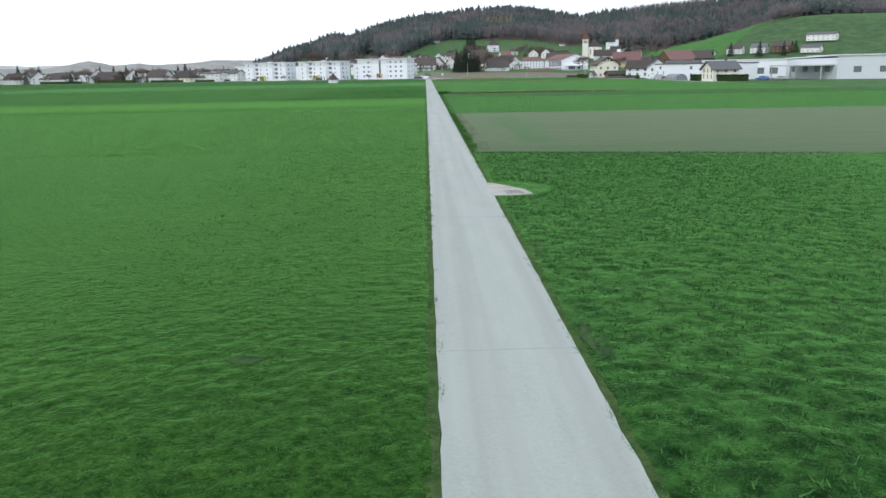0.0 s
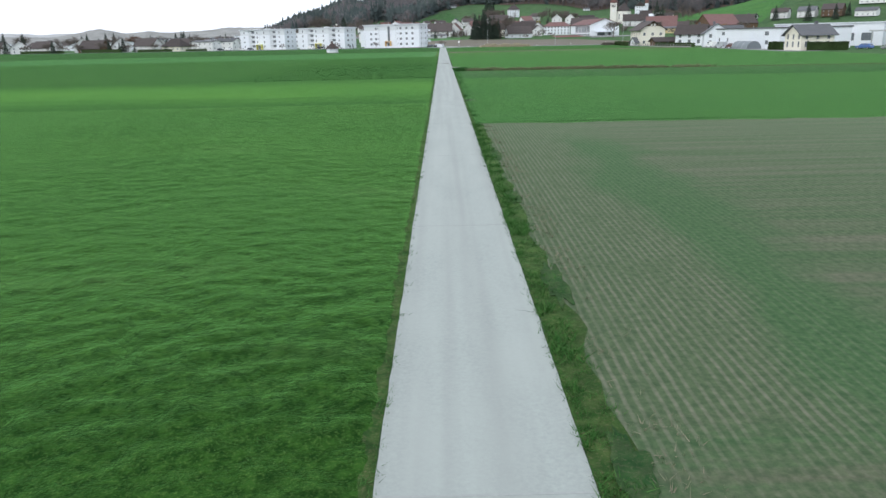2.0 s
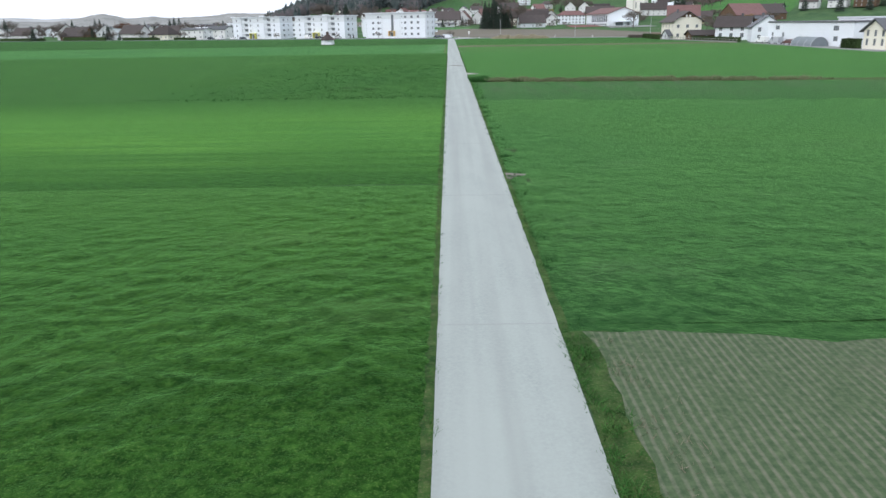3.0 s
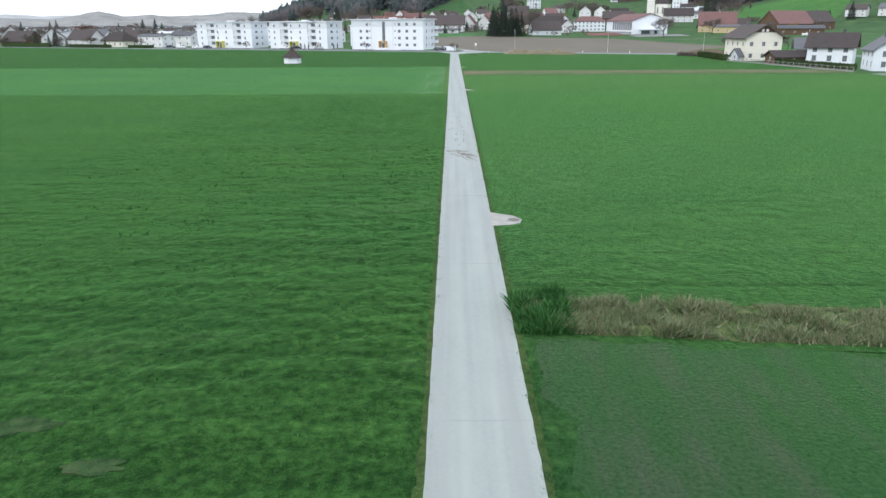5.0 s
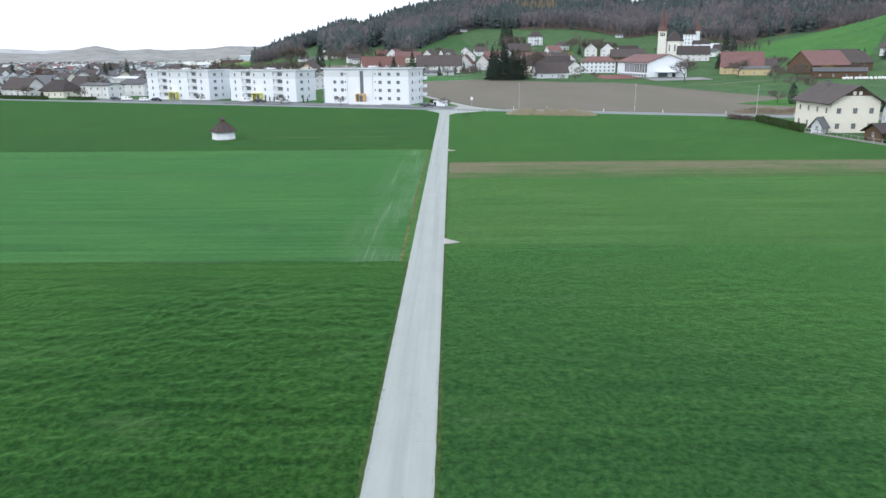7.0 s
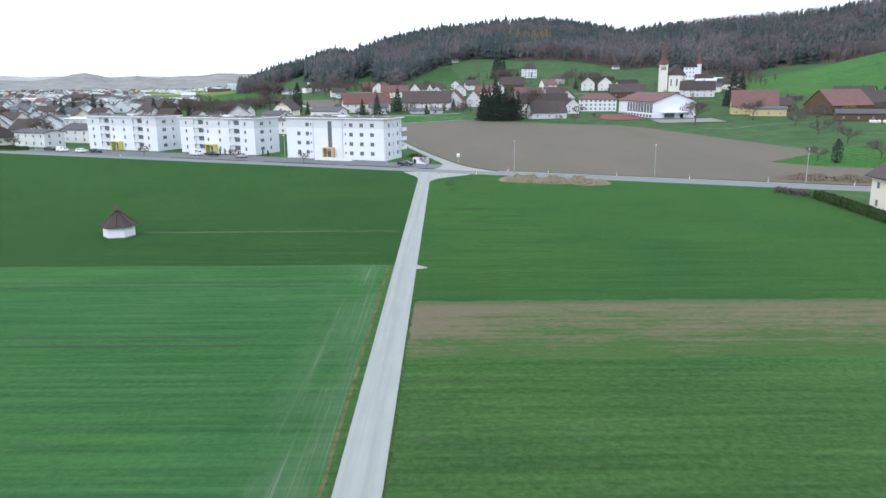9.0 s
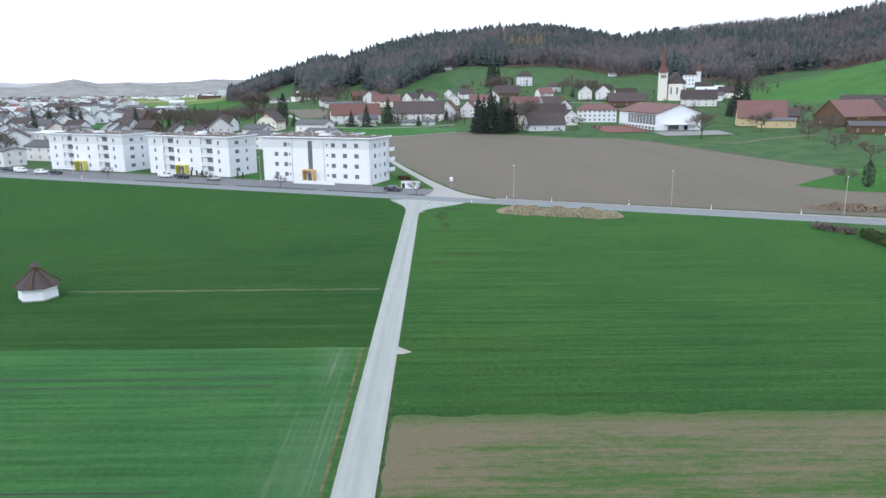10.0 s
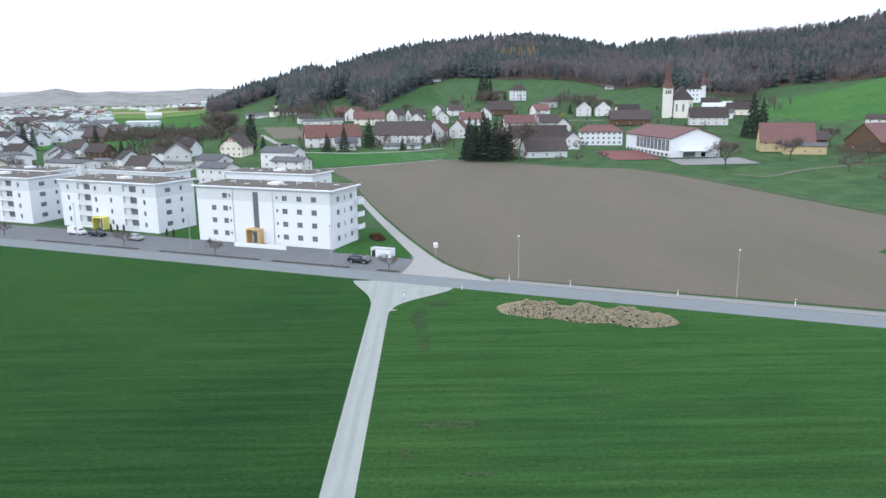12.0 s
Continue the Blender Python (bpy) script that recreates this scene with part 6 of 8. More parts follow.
def bare_tree(m, h, spread, label, mat_c=None, leafy=2200, seed=0):
    r = random.Random(seed)
    t = thing("tree", m, label, "tree")
    bm = bmesh.new()
    tube(bm, (0, 0, -0.2), (0, 0, h * 0.3), h * 0.022, h * 0.016, 7)
    tips = []

    def grow(p, d, length, rad, level):
        q = p + d * length
        tube(bm, p, q, rad, rad * 0.6, 5 if level < 2 else 3)
        if level >= 3:
            tips.append((p, q))
            return
        for k in range(4 if level == 0 else 3):
            nd = (d + Vector((r.gauss(0, 0.6), r.gauss(0, 0.6), r.gauss(0.12, 0.35)))).normalized()
            grow(q if k else p + d * length * 0.7, nd, length * r.uniform(0.55, 0.8), rad * 0.58, level + 1)

    for k in range(5):
        a = 6.28 * k / 5 + r.uniform(-0.4, 0.4)
        d = Vector((math.cos(a) * spread / h * 1.4, math.sin(a) * spread / h * 1.4, 1.0)).normalized()
        grow(Vector((0, 0, h * r.uniform(0.2, 0.3))), d, h * 0.24, h * 0.011, 0)
    part("trunk", bm, BARK, t, "grey-brown trunk and limbs")
    pts = []
    for k in range(leafy):
        p, q = tips[r.randrange(len(tips))]
        w = p.lerp(q, r.uniform(0.1, 1.3))
        pts.append((w.x + r.gauss(0, 0.05 * h), w.y + r.gauss(0, 0.05 * h), w.z + r.gauss(0, 0.035 * h)))
    cloud("crown", pts, h * (0.014 if mat_c else 0.0085), mat_c or TWIG, t)
    return t


def spruce_tree(m, h, w, label, seed=0, mat_c=None):
    r = random.Random(seed)
    t = thing("tree", m, label, "tree")
    bm = bmesh.new()
    tube(bm, (0, 0, -0.2), (0, 0, h * 0.95), h * 0.016, 0.03, 7)
    part("trunk", bm, BARK, t)
    pts = []
    for k in range(3200):
        z = 1 - math.sqrt(r.random())
        rad = w * 0.5 * (1 - z) ** 0.85 * (0.35 + 0.65 * r.random() ** 0.5) * (0.8 + 0.25 * math.sin(z * 60))
        a = r.random() * 6.283
        pts.append((rad * math.cos(a), rad * math.sin(a), h * (0.05 + 0.95 * z) - 0.15 * rad))
    cloud("crown", pts, h * 0.0125, mat_c or NEEDLE, t, 0.8)
    return t


def column_tree(m, h, w, label, seed=0):
    r = random.Random(seed)
    t = thing("tree", m, label, "tree")
    bm = bmesh.new()
    tube(bm, (0, 0, -0.2), (0, 0, h * 0.9), 0.25, 0.05, 7)
    part("trunk", bm, BARK, t)
    pts = []
    for k in range(1300):
        z = r.random()
        rad = w * 0.5 * min(1, (1.02 - z) * 3.2) * min(1, 0.5 + z * 3) * r.random() ** 0.45
        a = r.random() * 6.283
        pts.append((rad * math.cos(a), rad * math.sin(a), 0.3 + h * 0.97 * z))
    cloud("crown", pts, h * 0.018, NEEDLE, t)
    return t


def hedge(x0, y0, x1, y1, w, h, label, mat_c=None, n=900):
    hd = thing("hedge", pose(0, 0, 0), label, "hedge")
    pts = []
    for k in range(n):
        s = rng.random()
        off = rng.uniform(-w / 2, w / 2)
        dx, dy = x1 - x0, y1 - y0
        l = math.hypot(dx, dy)
        x, y = x0 + dx * s - dy / l * off, y0 + dy * s + dx / l * off
        pts.append((x, y, terrain(x, y) + h * rng.random() ** 0.7 * (0.9 + 0.15 * math.sin(s * 40))))
    if mat_c is None:
        l, ang = math.hypot(x1 - x0, y1 - y0), math.degrees(math.atan2(y1 - y0, x1 - x0))
        core = part("foliage_body", boxes((0, l, -w * 0.44, w * 0.44, 0.05, h * 0.88), bevel=0.15), HEDGE, hd)
        core.matrix_local = pose(x0, y0, terrain((x0 + x1) / 2, (y0 + y1) / 2), 0, 0, ang)
        n = 3 * n
        edge = rng.integers(0, 3, n)
        u, v, q = rng.random(n) * l, rng.uniform(-0.5, 0.5, n) * w, rng.random(n) * h
        v = np.where(edge == 0, -0.46 * w, np.where(edge == 1, 0.46 * w, v))
        q = np.where(edge == 2, 0.92 * h, q)
        ux, uy = (x1 - x0) / l, (y1 - y0) / l
        zb = terrain((x0 + x1) / 2, (y0 + y1) / 2)
        pts = [(x0 + ux * a - uy * b, y0 + uy * a + ux * b, zb + c + rng.normal(0, 0.04)) for a, b, c in zip(u, v, q)]
    cloud("leaves", pts, 0.14 if mat_c is None else 0.22, mat_c or HEDGE, hd)
    bm = bmesh.new()
    tube(bm, (x0, y0, 0.3 + terrain(x0, y0)), (x1, y1, 0.3 + terrain(x1, y1)), 0.1, 0.1, 5)
    part("stem", bm, BARK, hd)
    return hd


t0 = bare_tree(on(129, 616), 15, 11, "leafless tree with fine twigs by the schoolyard", seed=1, leafy=4200)
t1 = bare_tree(on(166, 637), 14, 11, "leafless fruit tree before the ochre farm", seed=2, leafy=3800)
t2 = bare_tree(on(-160, 742), 22, 20, "bare brown tree behind the apartments", seed=3, leafy=3400)
bare_tree(on(-112, 748), 26, 9, "great bare brown tree behind the apartments", seed=13, leafy=8000)
t3 = bare_tree(on(116, 468), 6.5, 8, "small leafless orchard tree at the field's edge", seed=4, leafy=2600)
for x, y, sc, src in ((155, 524, 1.5, t3), (136, 470, 1.3, t3), (183, 624, 1.6, t3), (191, 620, 1.5, t3), (137, 459, 1.2, t3), (171, 600, 1.5, t3), (162, 560, 1.3, t3), (176, 575, 1.2, t3), (47, 660, 1.7, t1), (50, 655, 1.2, t3), (75, 648, 0.9, t3), (66, 645, 0.8, t3), (88, 655, 0.9, t3), (84, 690, 1.2, t3),
                      (138, 905, 1.0, t0), (150, 912, 1.0, t0), (118, 940, 0.9, t0), (140, 930, 1.1, t0), (-40, 925, 0.9, t0), (30, 940, 0.8, t0), (-10, 930, 0.7, t0), (60, 990, 0.8, t0), (75, 1020, 0.7, t0), (250, 920, 1.0, t0), (262, 905, 0.9, t0), (212, 690, 0.8, t0), (236, 640, 0.7, t1), (205, 645, 0.7, t1),
                      (-125, 700, 0.8, t2), (-95, 740, 0.7, t2), (-150, 655, 0.45, t2), (-172, 640, 0.5, t2), (-232, 640, 0.6, t2), (-205, 650, 0.45, t2), (-300, 660, 0.7, t2), (-190, 760, 0.5, t2), (-140, 770, 0.5, t2), (-250, 900, 0.7, t2), (-420, 800, 0.9, t2), (-350, 980, 0.8, t2), (-168, 552, 0.35, t2), (-208, 575, 0.4, t2), (-268, 572, 0.35, t2), (-318, 586, 0.4, t2)):
    o = copy_thing(src, on(x, y, (x * 37) % 360))
    o.scale = (sc, sc, sc)
for x, y, sc in ((-160, 531, 0.28), (-190, 541, 0.34), (-212, 552, 0.30), (-231, 556, 0.42), (-252, 566, 0.36), (-275, 570, 0.44), (-296, 580, 0.34), (-322, 588, 0.42), (-345, 600, 0.4), (-372, 612, 0.45), (-236, 585, 0.62), (-205, 572, 0.5), (-285, 600, 0.6), (-170, 570, 0.6)):
    o = copy_thing(t2, on(x, y, (x * 29) % 360))
    o.scale = (sc, sc, sc)
bare_tree(on(-262, 690), 17, 16, "broad russet-leaved tree in the village", RUSSET, 1500, seed=7)
bare_tree(on(222, 648), 8, 7, "small tree with pale autumn leaves by the barn", foliage("pale_autumn_leaves", [(0.26, 0.17, 0.07), (0.34, 0.24, 0.11)]), 900, seed=8)
bare_tree(on(98, 832), 11, 7, "yellow-leaved tree among the village houses", foliage("yellow_leaves", [(0.30, 0.25, 0.06), (0.36, 0.30, 0.09)]), 900, seed=9)
s0 = spruce_tree(on(33, 658), 24, 11.5, "tall dark spruce at the ploughed field's end", 1)
s1 = spruce_tree(on(-25, 725), 17, 9.5, "dark conical spruce before the farmhouse", 2)
for x, y, sc, src in ((26, 661, 0.74, s0), (30, 666, 0.8, s0), (38, 656, 0.78, s0), (42, 661, 0.8, s0), (36, 667, 0.84, s0), (46, 665, 0.7, s0), (28, 657, 0.72, s0), (40, 668, 0.76, s0), (34, 661, 0.9, s0), (27, 664, 0.86, s0), (43, 658, 0.66, s0), (-263, 817, 1.0, s1), (-258, 819, 0.8, s1), (-6, 706, 0.45, s1), (203, 748, 1.0, s0), (199, 752, 1.15, s0), (-45, 702, 0.62, s1), (-36, 702, 0.85, s1), (11, 757, 0.5, s1), (4, 755, 0.45, s1), (57, 1008, 1.15, s0), (61, 1006, 1.0, s0), (65, 1009, 0.85, s0), (196, 756, 0.5, s0), (212, 700, 0.6, s1), (250, 702, 0.8, s1), (270, 700, 0.7, s1), (292, 712, 0.8, s1), (310, 690, 0.9, s1), (328, 680, 0.8, s1), (344, 690, 0.7, s1), (-222, 690, 0.9, s1), (-218, 560, 0.6, s1), (-190, 565, 0.55, s1), (-240, 598, 0.8, s1), (-270, 620, 0.8, s1), (-330, 640, 0.9, s1), (-300, 720, 0.9, s1), (-380, 700, 1.0, s1), (-255, 770, 0.9, s1), (-150, 700, 0.7, s1), (-80, 712, 0.5, s1), (-420, 690, 0.9, s1), (-216, 549, 0.4, s1), (-224, 551, 0.5, s1), (-268, 563, 0.55, s1), (-312, 583, 0.6, s1), (-205, 546, 0.3, s1), (-180, 536, 0.28, s1), (120, 905, 0.5, s1), (-230, 850, 0.8, s1), (-310, 850, 0.8, s1), (-200, 900, 0.8, s1)):
    o = copy_thing(src, on(x, y, (x * 53) % 360))
    o.scale = (sc, sc, sc)
column_tree(on(-86, 712), 19.5, 5.6, "tall narrow dark cypress behind the apartments", 1)
column_tree(on(118.5, 462), 7, 3.2, "dark egg-shaped cypress on the lawn", 2)
hedge(81.5, 399, 80.5, 372, 1.6, 1.7, "dark clipped hedge beside the cream house")
hedge(94.6, 262, 95.4, 256.5, 1.5, 2.2, "dark green hedge before the yellow house")
hedge(97.5, 246, 106, 241, 1.5, 2.2, "dark green hedge beside the halls")
hedge(77, 408, 81, 401, 2.0, 1.2, "low brown bare shrubs at the street", TWIG, 500)
hedge(87, 351, 92, 322, 2.0, 1.4, "garden shrubs along the field fence", None, 1100)
hedge(-5.2, 490.5, -3.4, 484.5, 2.6, 0.8, "low brown bushes beside the apartment block", RUSSET, 420)
hedge(20, 788, 34, 790, 5, 4, "green shrubs among the village gardens", None, 900)
hedge(-165, 529, -150, 523, 1.2, 1.3, "clipped green hedge before the modern house", None, 500)

for x0, x1, h, words in ((-200, -174, 1.6, "dark garden hedge by the street"), (-246, -214, 2.2, "overgrown dark garden hedge"), (-300, -262, 1.8, "clipped dark garden hedge by the fields")):
    hedge(x0, FRONT(x0) + 9, x1, FRONT(x1) + 9, 1.8, h, words, None, 700)

# scrub and garden growth through the town and along the wood's edge
scrub = []
for k in range(760):
    az, r = trng.uniform(-45, -21), 320 + 900 * trng.random()
    x, y = BASE[0] + r * math.sin(radians(az)), BASE[1] + r * math.cos(radians(az))
    if open_land(x, y) or (az > -23.3 and r > 640):
        continue
    scrub.append((x, y, trng.uniform(3, 8), trng.uniform(5, 10)))
# bare thicket and orchard behind the rear apartments
for k in range(330):
    u = trng.random()
    x, y = -250 + 120 * u + trng.gauss(0, 6), 935 - 90 * u + trng.gauss(0, 22)
    scrub.append((x, y, trng.uniform(5, 11), trng.uniform(9, 16)))
for k in range(70):
    scrub.append((trng.uniform(-186, -140), trng.uniform(700, 800), trng.uniform(4, 8), trng.uniform(6, 10)))
# growth between the village houses, thinner up the slope
for k in range(560):
    az, r = trng.uniform(-10, 21), trng.choice((trng.uniform(385, 480), trng.uniform(400, 640)))
    x, y = BASE[0] + r * math.sin(radians(az)), BASE[1] + r * math.cos(radians(az))
    if any((x - v[1]) ** 2 + (y - v[2]) ** 2 < (0.4 * v[4]) ** 2 for v in VILLAGE) or (78 < x < 160 and 640 < y < 735):
        continue
    scrub.append((x, y, trng.uniform(2.5, 7), trng.uniform(6, 11)))
for cx, cy, n, spread_m in ((140, 962, 16, 9), (133, 980, 10, 7), (-96, 940, 26, 16), (-100, 1000, 22, 18), (255, 905, 12, 10), (268, 880, 10, 12), (66, 985, 26, 9)):
    for k in range(n):
        x, y = cx + trng.gauss(0, spread_m), cy + trng.gauss(0, spread_m * 0.6)
        scrub.append((x, y, trng.uniform(7, 14), trng.uniform(11, 17)))
scatter("garden_scrub", scrub, bares, TWIG, "leafless brown garden trees and bushes", "shrubs")


# ---- street furniture ----
def street_lamp(m, h=8.0, label="tall pale street lamp with short arm"):
    l = thing("street_lamp", m, label, "street lamp", "street lamps")
    bm = bmesh.new()
    tube(bm, (0, 0, 0), (0, 0, h), 0.085, 0.05, 10)
    part("pole", bm, METAL, l)
    bm = boxes((-0.13, 0.13, -0.75, 0.12, h - 0.02, h + 0.12), bevel=0.03)
    part("lamp_head", bm, SHEET, l)
    bm = bmesh.new()
    tube(bm, (0, 0, 0), (0, 0, 0.35), 0.14, 0.12, 10)
    part("base", bm, KERB, l)
    return l


lamp0 = street_lamp(pose(24.0, 447.6, 0.1, 0, 0, -22))
for x, y, z in ((58.0, 433.8, 0.1), (89.6, 420.4, 0.1), (121, 408, 0.1), (-11.6, 461.2, 0), (-44.2, 476.6, 0), (-77.5, 495.0, 0), (-112, 507.5, 0), (-146, 521, 0)):
    copy_thing(lamp0, pose(x, y, z, 0, 0, -22))


def marker_post(m):
    b = thing("marker_post", m, "white roadside marker post with black band", "marker post", "marker posts")
    bm = boxes((-0.07, 0.07, -0.06, 0.06, 0, 1.05), bevel=0.02)
    part("post", bm, WHITE_P, b)
    part("band", boxes((-0.075, 0.075, -0.065, 0.065, 0.72, 0.9)), DARK_P, b)
    return b


post0 = marker_post(pose(22.2, 446.4, 0.13))
for x, y in ((32.4, 442.2), (48.9, 435.4), (65.2, 428.8), (81.5, 422.0), (98, 415)):
    copy_thing(post0, pose(x, y, 0.13, 0, 0, -22))
for x, y in ((3.6, 437.4), (-104, 496.5), (13.5, 441.4)):
    copy_thing(post0, pose(x, y, 0.03))


def notice_board(m):
    b = thing("notice_board", m, "white notice board on a post at the field corner", "sign")
    bm = bmesh.new()
    tube(bm, (0, 0, 0), (0, 0, 2.1), 0.05, 0.05, 8)
    part("post", bm, METAL, b)
    part("panel", boxes((-0.45, 0.45, -0.05, 0.05, 1.9, 3.0), bevel=0.02), WHITE_P, b)
    part("print", boxes((-0.3, 0.3, -0.06, -0.051, 2.2, 2.35)), DARK_P, b)
    return b


notice_board(pose(9.2, 467.8, 0.02, 0, 0, -15))


def bin_shelter(m):
    b = thing("bin_shelter", m, "low white walled bin enclosure on the lawn", "shelter")
    part("wall", boxes((0, 4.9, 2.2, 2.4, 0, 1.75), (0, 0.2, 0.9, 2.2, 0, 1.75), (1.5, 4.7, 0, 0.2, 0, 1.75), (4.7, 4.9, 0, 2.2, 0, 1.75)), RENDER_W, b)
    part("coping", boxes((-0.03, 4.93, 2.17, 2.43, 1.75, 1.8), (1.47, 4.93, -0.03, 0.23, 1.75, 1.8)), PAVING, b, "thin pale concrete coping")
    part("container", boxes((0.35, 1.4, 0.5, 1.5, 0, 1.2), bevel=0.05), DARK_P, b)
    return b


bin_shelter(faced(-4.7, 468.6, 0.2, 466.6, 0.02))
TYRE = surface("tyre_rubber", (0.02, 0.02, 0.02), 0.8, 5, 0.9, 0, 0)


def car(m, paint, label, L=4.5, H=1.48, van=False):
    c = thing("car", m, label, "van" if van else "car", "parked cars")
    w = 0.88
    prof = [(-L / 2, 0.35), (-L / 2, 0.85), (-L / 2 + 0.25, 0.98), (-L / 2 + 0.5, H - 0.1), (-L / 2 + 0.9, H), (L * 0.12, H), (L * 0.27, 0.98), (L / 2 - 0.25, 0.82), (L / 2, 0.62), (L / 2, 0.35)]
    if van:
        prof = [(-L / 2, 0.35), (-L / 2, H - 0.2), (-L / 2 + 0.2, H), (L * 0.2, H), (L * 0.34, 1.05), (L / 2 - 0.1, 0.9), (L / 2, 0.6), (L / 2, 0.35)]
    bm = bmesh.new()
    rows = []
    for y, k in ((-w, 0.0), (-w, 1.0), (w, 1.0), (w, 0.0)):
        rows.append([bm.verts.new((x, y * (0.84 if z > 1.1 else 1.0), z)) for x, z in prof])
    lt, rt = rows[0], rows[3]
    for r_ in (rows[1], rows[2]):
        for v in r_:
            bm.verts.remove(v)
    n = len(prof)
    bm.faces.new(lt)
    bm.faces.new(list(reversed(rt)))
    for i in range(n):
        j = (i + 1) % n
        bm.faces.new((lt[i], rt[i], rt[j], lt[j]))
    bmesh.ops.recalc_face_normals(bm, faces=bm.faces)
    bmesh.ops.bevel(bm, geom=list(bm.edges), offset=0.05, segments=2, affect="EDGES")
    body = part("body", bm, paint, c)
    x0, x1 = (L * 0.02, L * 0.2) if van else (-L / 2 + 0.75, L * 0.12)
    for s in (-1, 1):
        part("side_window", boxes((x0, x1, s * 0.8 - 0.02 if s > 0 else -0.83, 0.83 if s > 0 else -0.78, 1.0, H - 0.12)), GLASS, body)
    bm = boxes((-0.02, 0.02, -0.66, 0.66, 0, 0.5))
    ob = part("windscreen", bm, GLASS, body)
    a = (L * 0.27, 1.02) if not van else (L * 0.335, 1.12)
    ob.matrix_local = pose(a[0] + 0.02, 0, a[1], 0, -52 if not van else -40, 0)
    ob = part("rear_window", boxes((-0.02, 0.02, -0.6, 0.6, 0, 0.36)), GLASS, body)
    ob.matrix_local = pose(-L / 2 + 0.26, 0, 1.02, 0, 28, 0)
    for x in (-L * 0.31, L * 0.31):
        for s in (-1, 1):
            bm = bmesh.new()
            bmesh.ops.create_cone(bm, cap_ends=True, segments=16, radius1=0.32, radius2=0.32, depth=0.2, matrix=Matrix.Rotation(radians(90), 4, "X"))
            bmesh.ops.bevel(bm, geom=[e for e in bm.edges if abs(e.verts[0].co.y - e.verts[1].co.y) < 0.01], offset=0.03, segments=1, affect="EDGES")
            wh = part("wheel", bm, TYRE, c)
            wh.matrix_local = pose(x, s * 0.8, 0.32)
            bm = bmesh.new()
            bmesh.ops.create_cone(bm, cap_ends=True, segments=12, radius1=0.2, radius2=0.18, depth=0.03, matrix=Matrix.Translation((0, s * 0.105, 0)) @ Matrix.Rotation(radians(90), 4, "X"))
            part("rim", bm, METAL, wh)
    for s in (-1, 1):
        part("headlight", boxes((L / 2 - 0.06, L / 2 + 0.01, s * 0.6 - 0.16, s * 0.6 + 0.16, 0.6, 0.74)), GLASS, body)
        part("tail_light", boxes((-L / 2 - 0.01, -L / 2 + 0.05, s * 0.66 - 0.1, s * 0.66 + 0.1, 0.7, 0.9)), TILE_RED, body)
    return c


SILVER = surface("silver_paint", (0.42, 0.44, 0.46), 0.95, 5, 0.3, 0.5, 0)
CAR_W = surface("white_car_paint", (0.75, 0.76, 0.76), 0.97, 5, 0.3, 0, 0)
DK_BLUE = surface("dark_blue_paint", (0.03, 0.035, 0.05), 0.95, 5, 0.25, 0.2, 0)
BLUE_P = surface("blue_car_paint", (0.10, 0.18, 0.42), 0.95, 5, 0.3, 0.1, 0)
SA = -math.degrees(S_ANG)
car(pose(-6.2, 463.0, 0.03, 0, 0, SA), DK_BLUE, "black estate car parked before the apartments", 4.7)
car(pose(-61.3, 489.6, 0.03, 0, 0, SA - 3), SILVER, "silver hatchback parked on the forecourt", 4.2)
car(pose(-72.6, 495.2, 0.03, 0, 0, SA - 3), DK_BLUE, "dark saloon car parked on the forecourt", 4.6)
car(pose(-78.8, 498.0, 0.03, 0, 0, SA - 3), CAR_W, "small white van parked on the forecourt", 4.9, 1.95, True)
car(pose(-118.5, 509.6, 0.03, 0, 0, SA), DK_BLUE, "dark car parked by the apartment corner", 4.3)
car(pose(-124.5, 511.8, 0.03, 0, 0, SA), CAR_W, "white saloon car parked by the apartment corner", 4.5)
car(pose(-133.5, 516.0, 0.03, 0, 0, SA), CAR_W, "white pickup parked by the driveway", 4.8, 1.8, True)
car(pose(-140, 519.5, 0.03, 0, 0, SA), DK_BLUE, "dark car parked in the driveway", 4.2)
for x, y, rot, paint, words in ((-74, 738, 40, DK_BLUE, "dark car parked by the farm lane"), (-68, 730, 20, CAR_W, "white car parked by the farm lane"), (-78, 745, 30, SILVER, "silver car parked by the farm lane")):
    car(on(x, y, rot, 0.1), paint, words)
car(pose(93, 306, 0.03, 0, 0, 100), CAR_W, "white van parked before the hall", 5.0, 2.0, True)
car(pose(93.6, 298, 0.03, 0, 0, 100), SILVER, "silver van parked before the hall", 5.0, 2.0, True)
car(pose(94, 290, 0.03, 0, 0, 95), TILE_RED, "red car parked before the hall", 4.3)
car(pose(113, 246, 0.03, 0, 0, 120), BLUE_P, "blue car parked by the loading canopy", 4.3)
car(pose(117, 241, 0.03, 0, 0, 120), SILVER, "silver car parked by the loading canopy", 4.3)
lattice("yard", 90.5, 100, 240, 312, 4, PAVING, 0.02, 0.4, "grey asphalt yard before the halls", "yard")



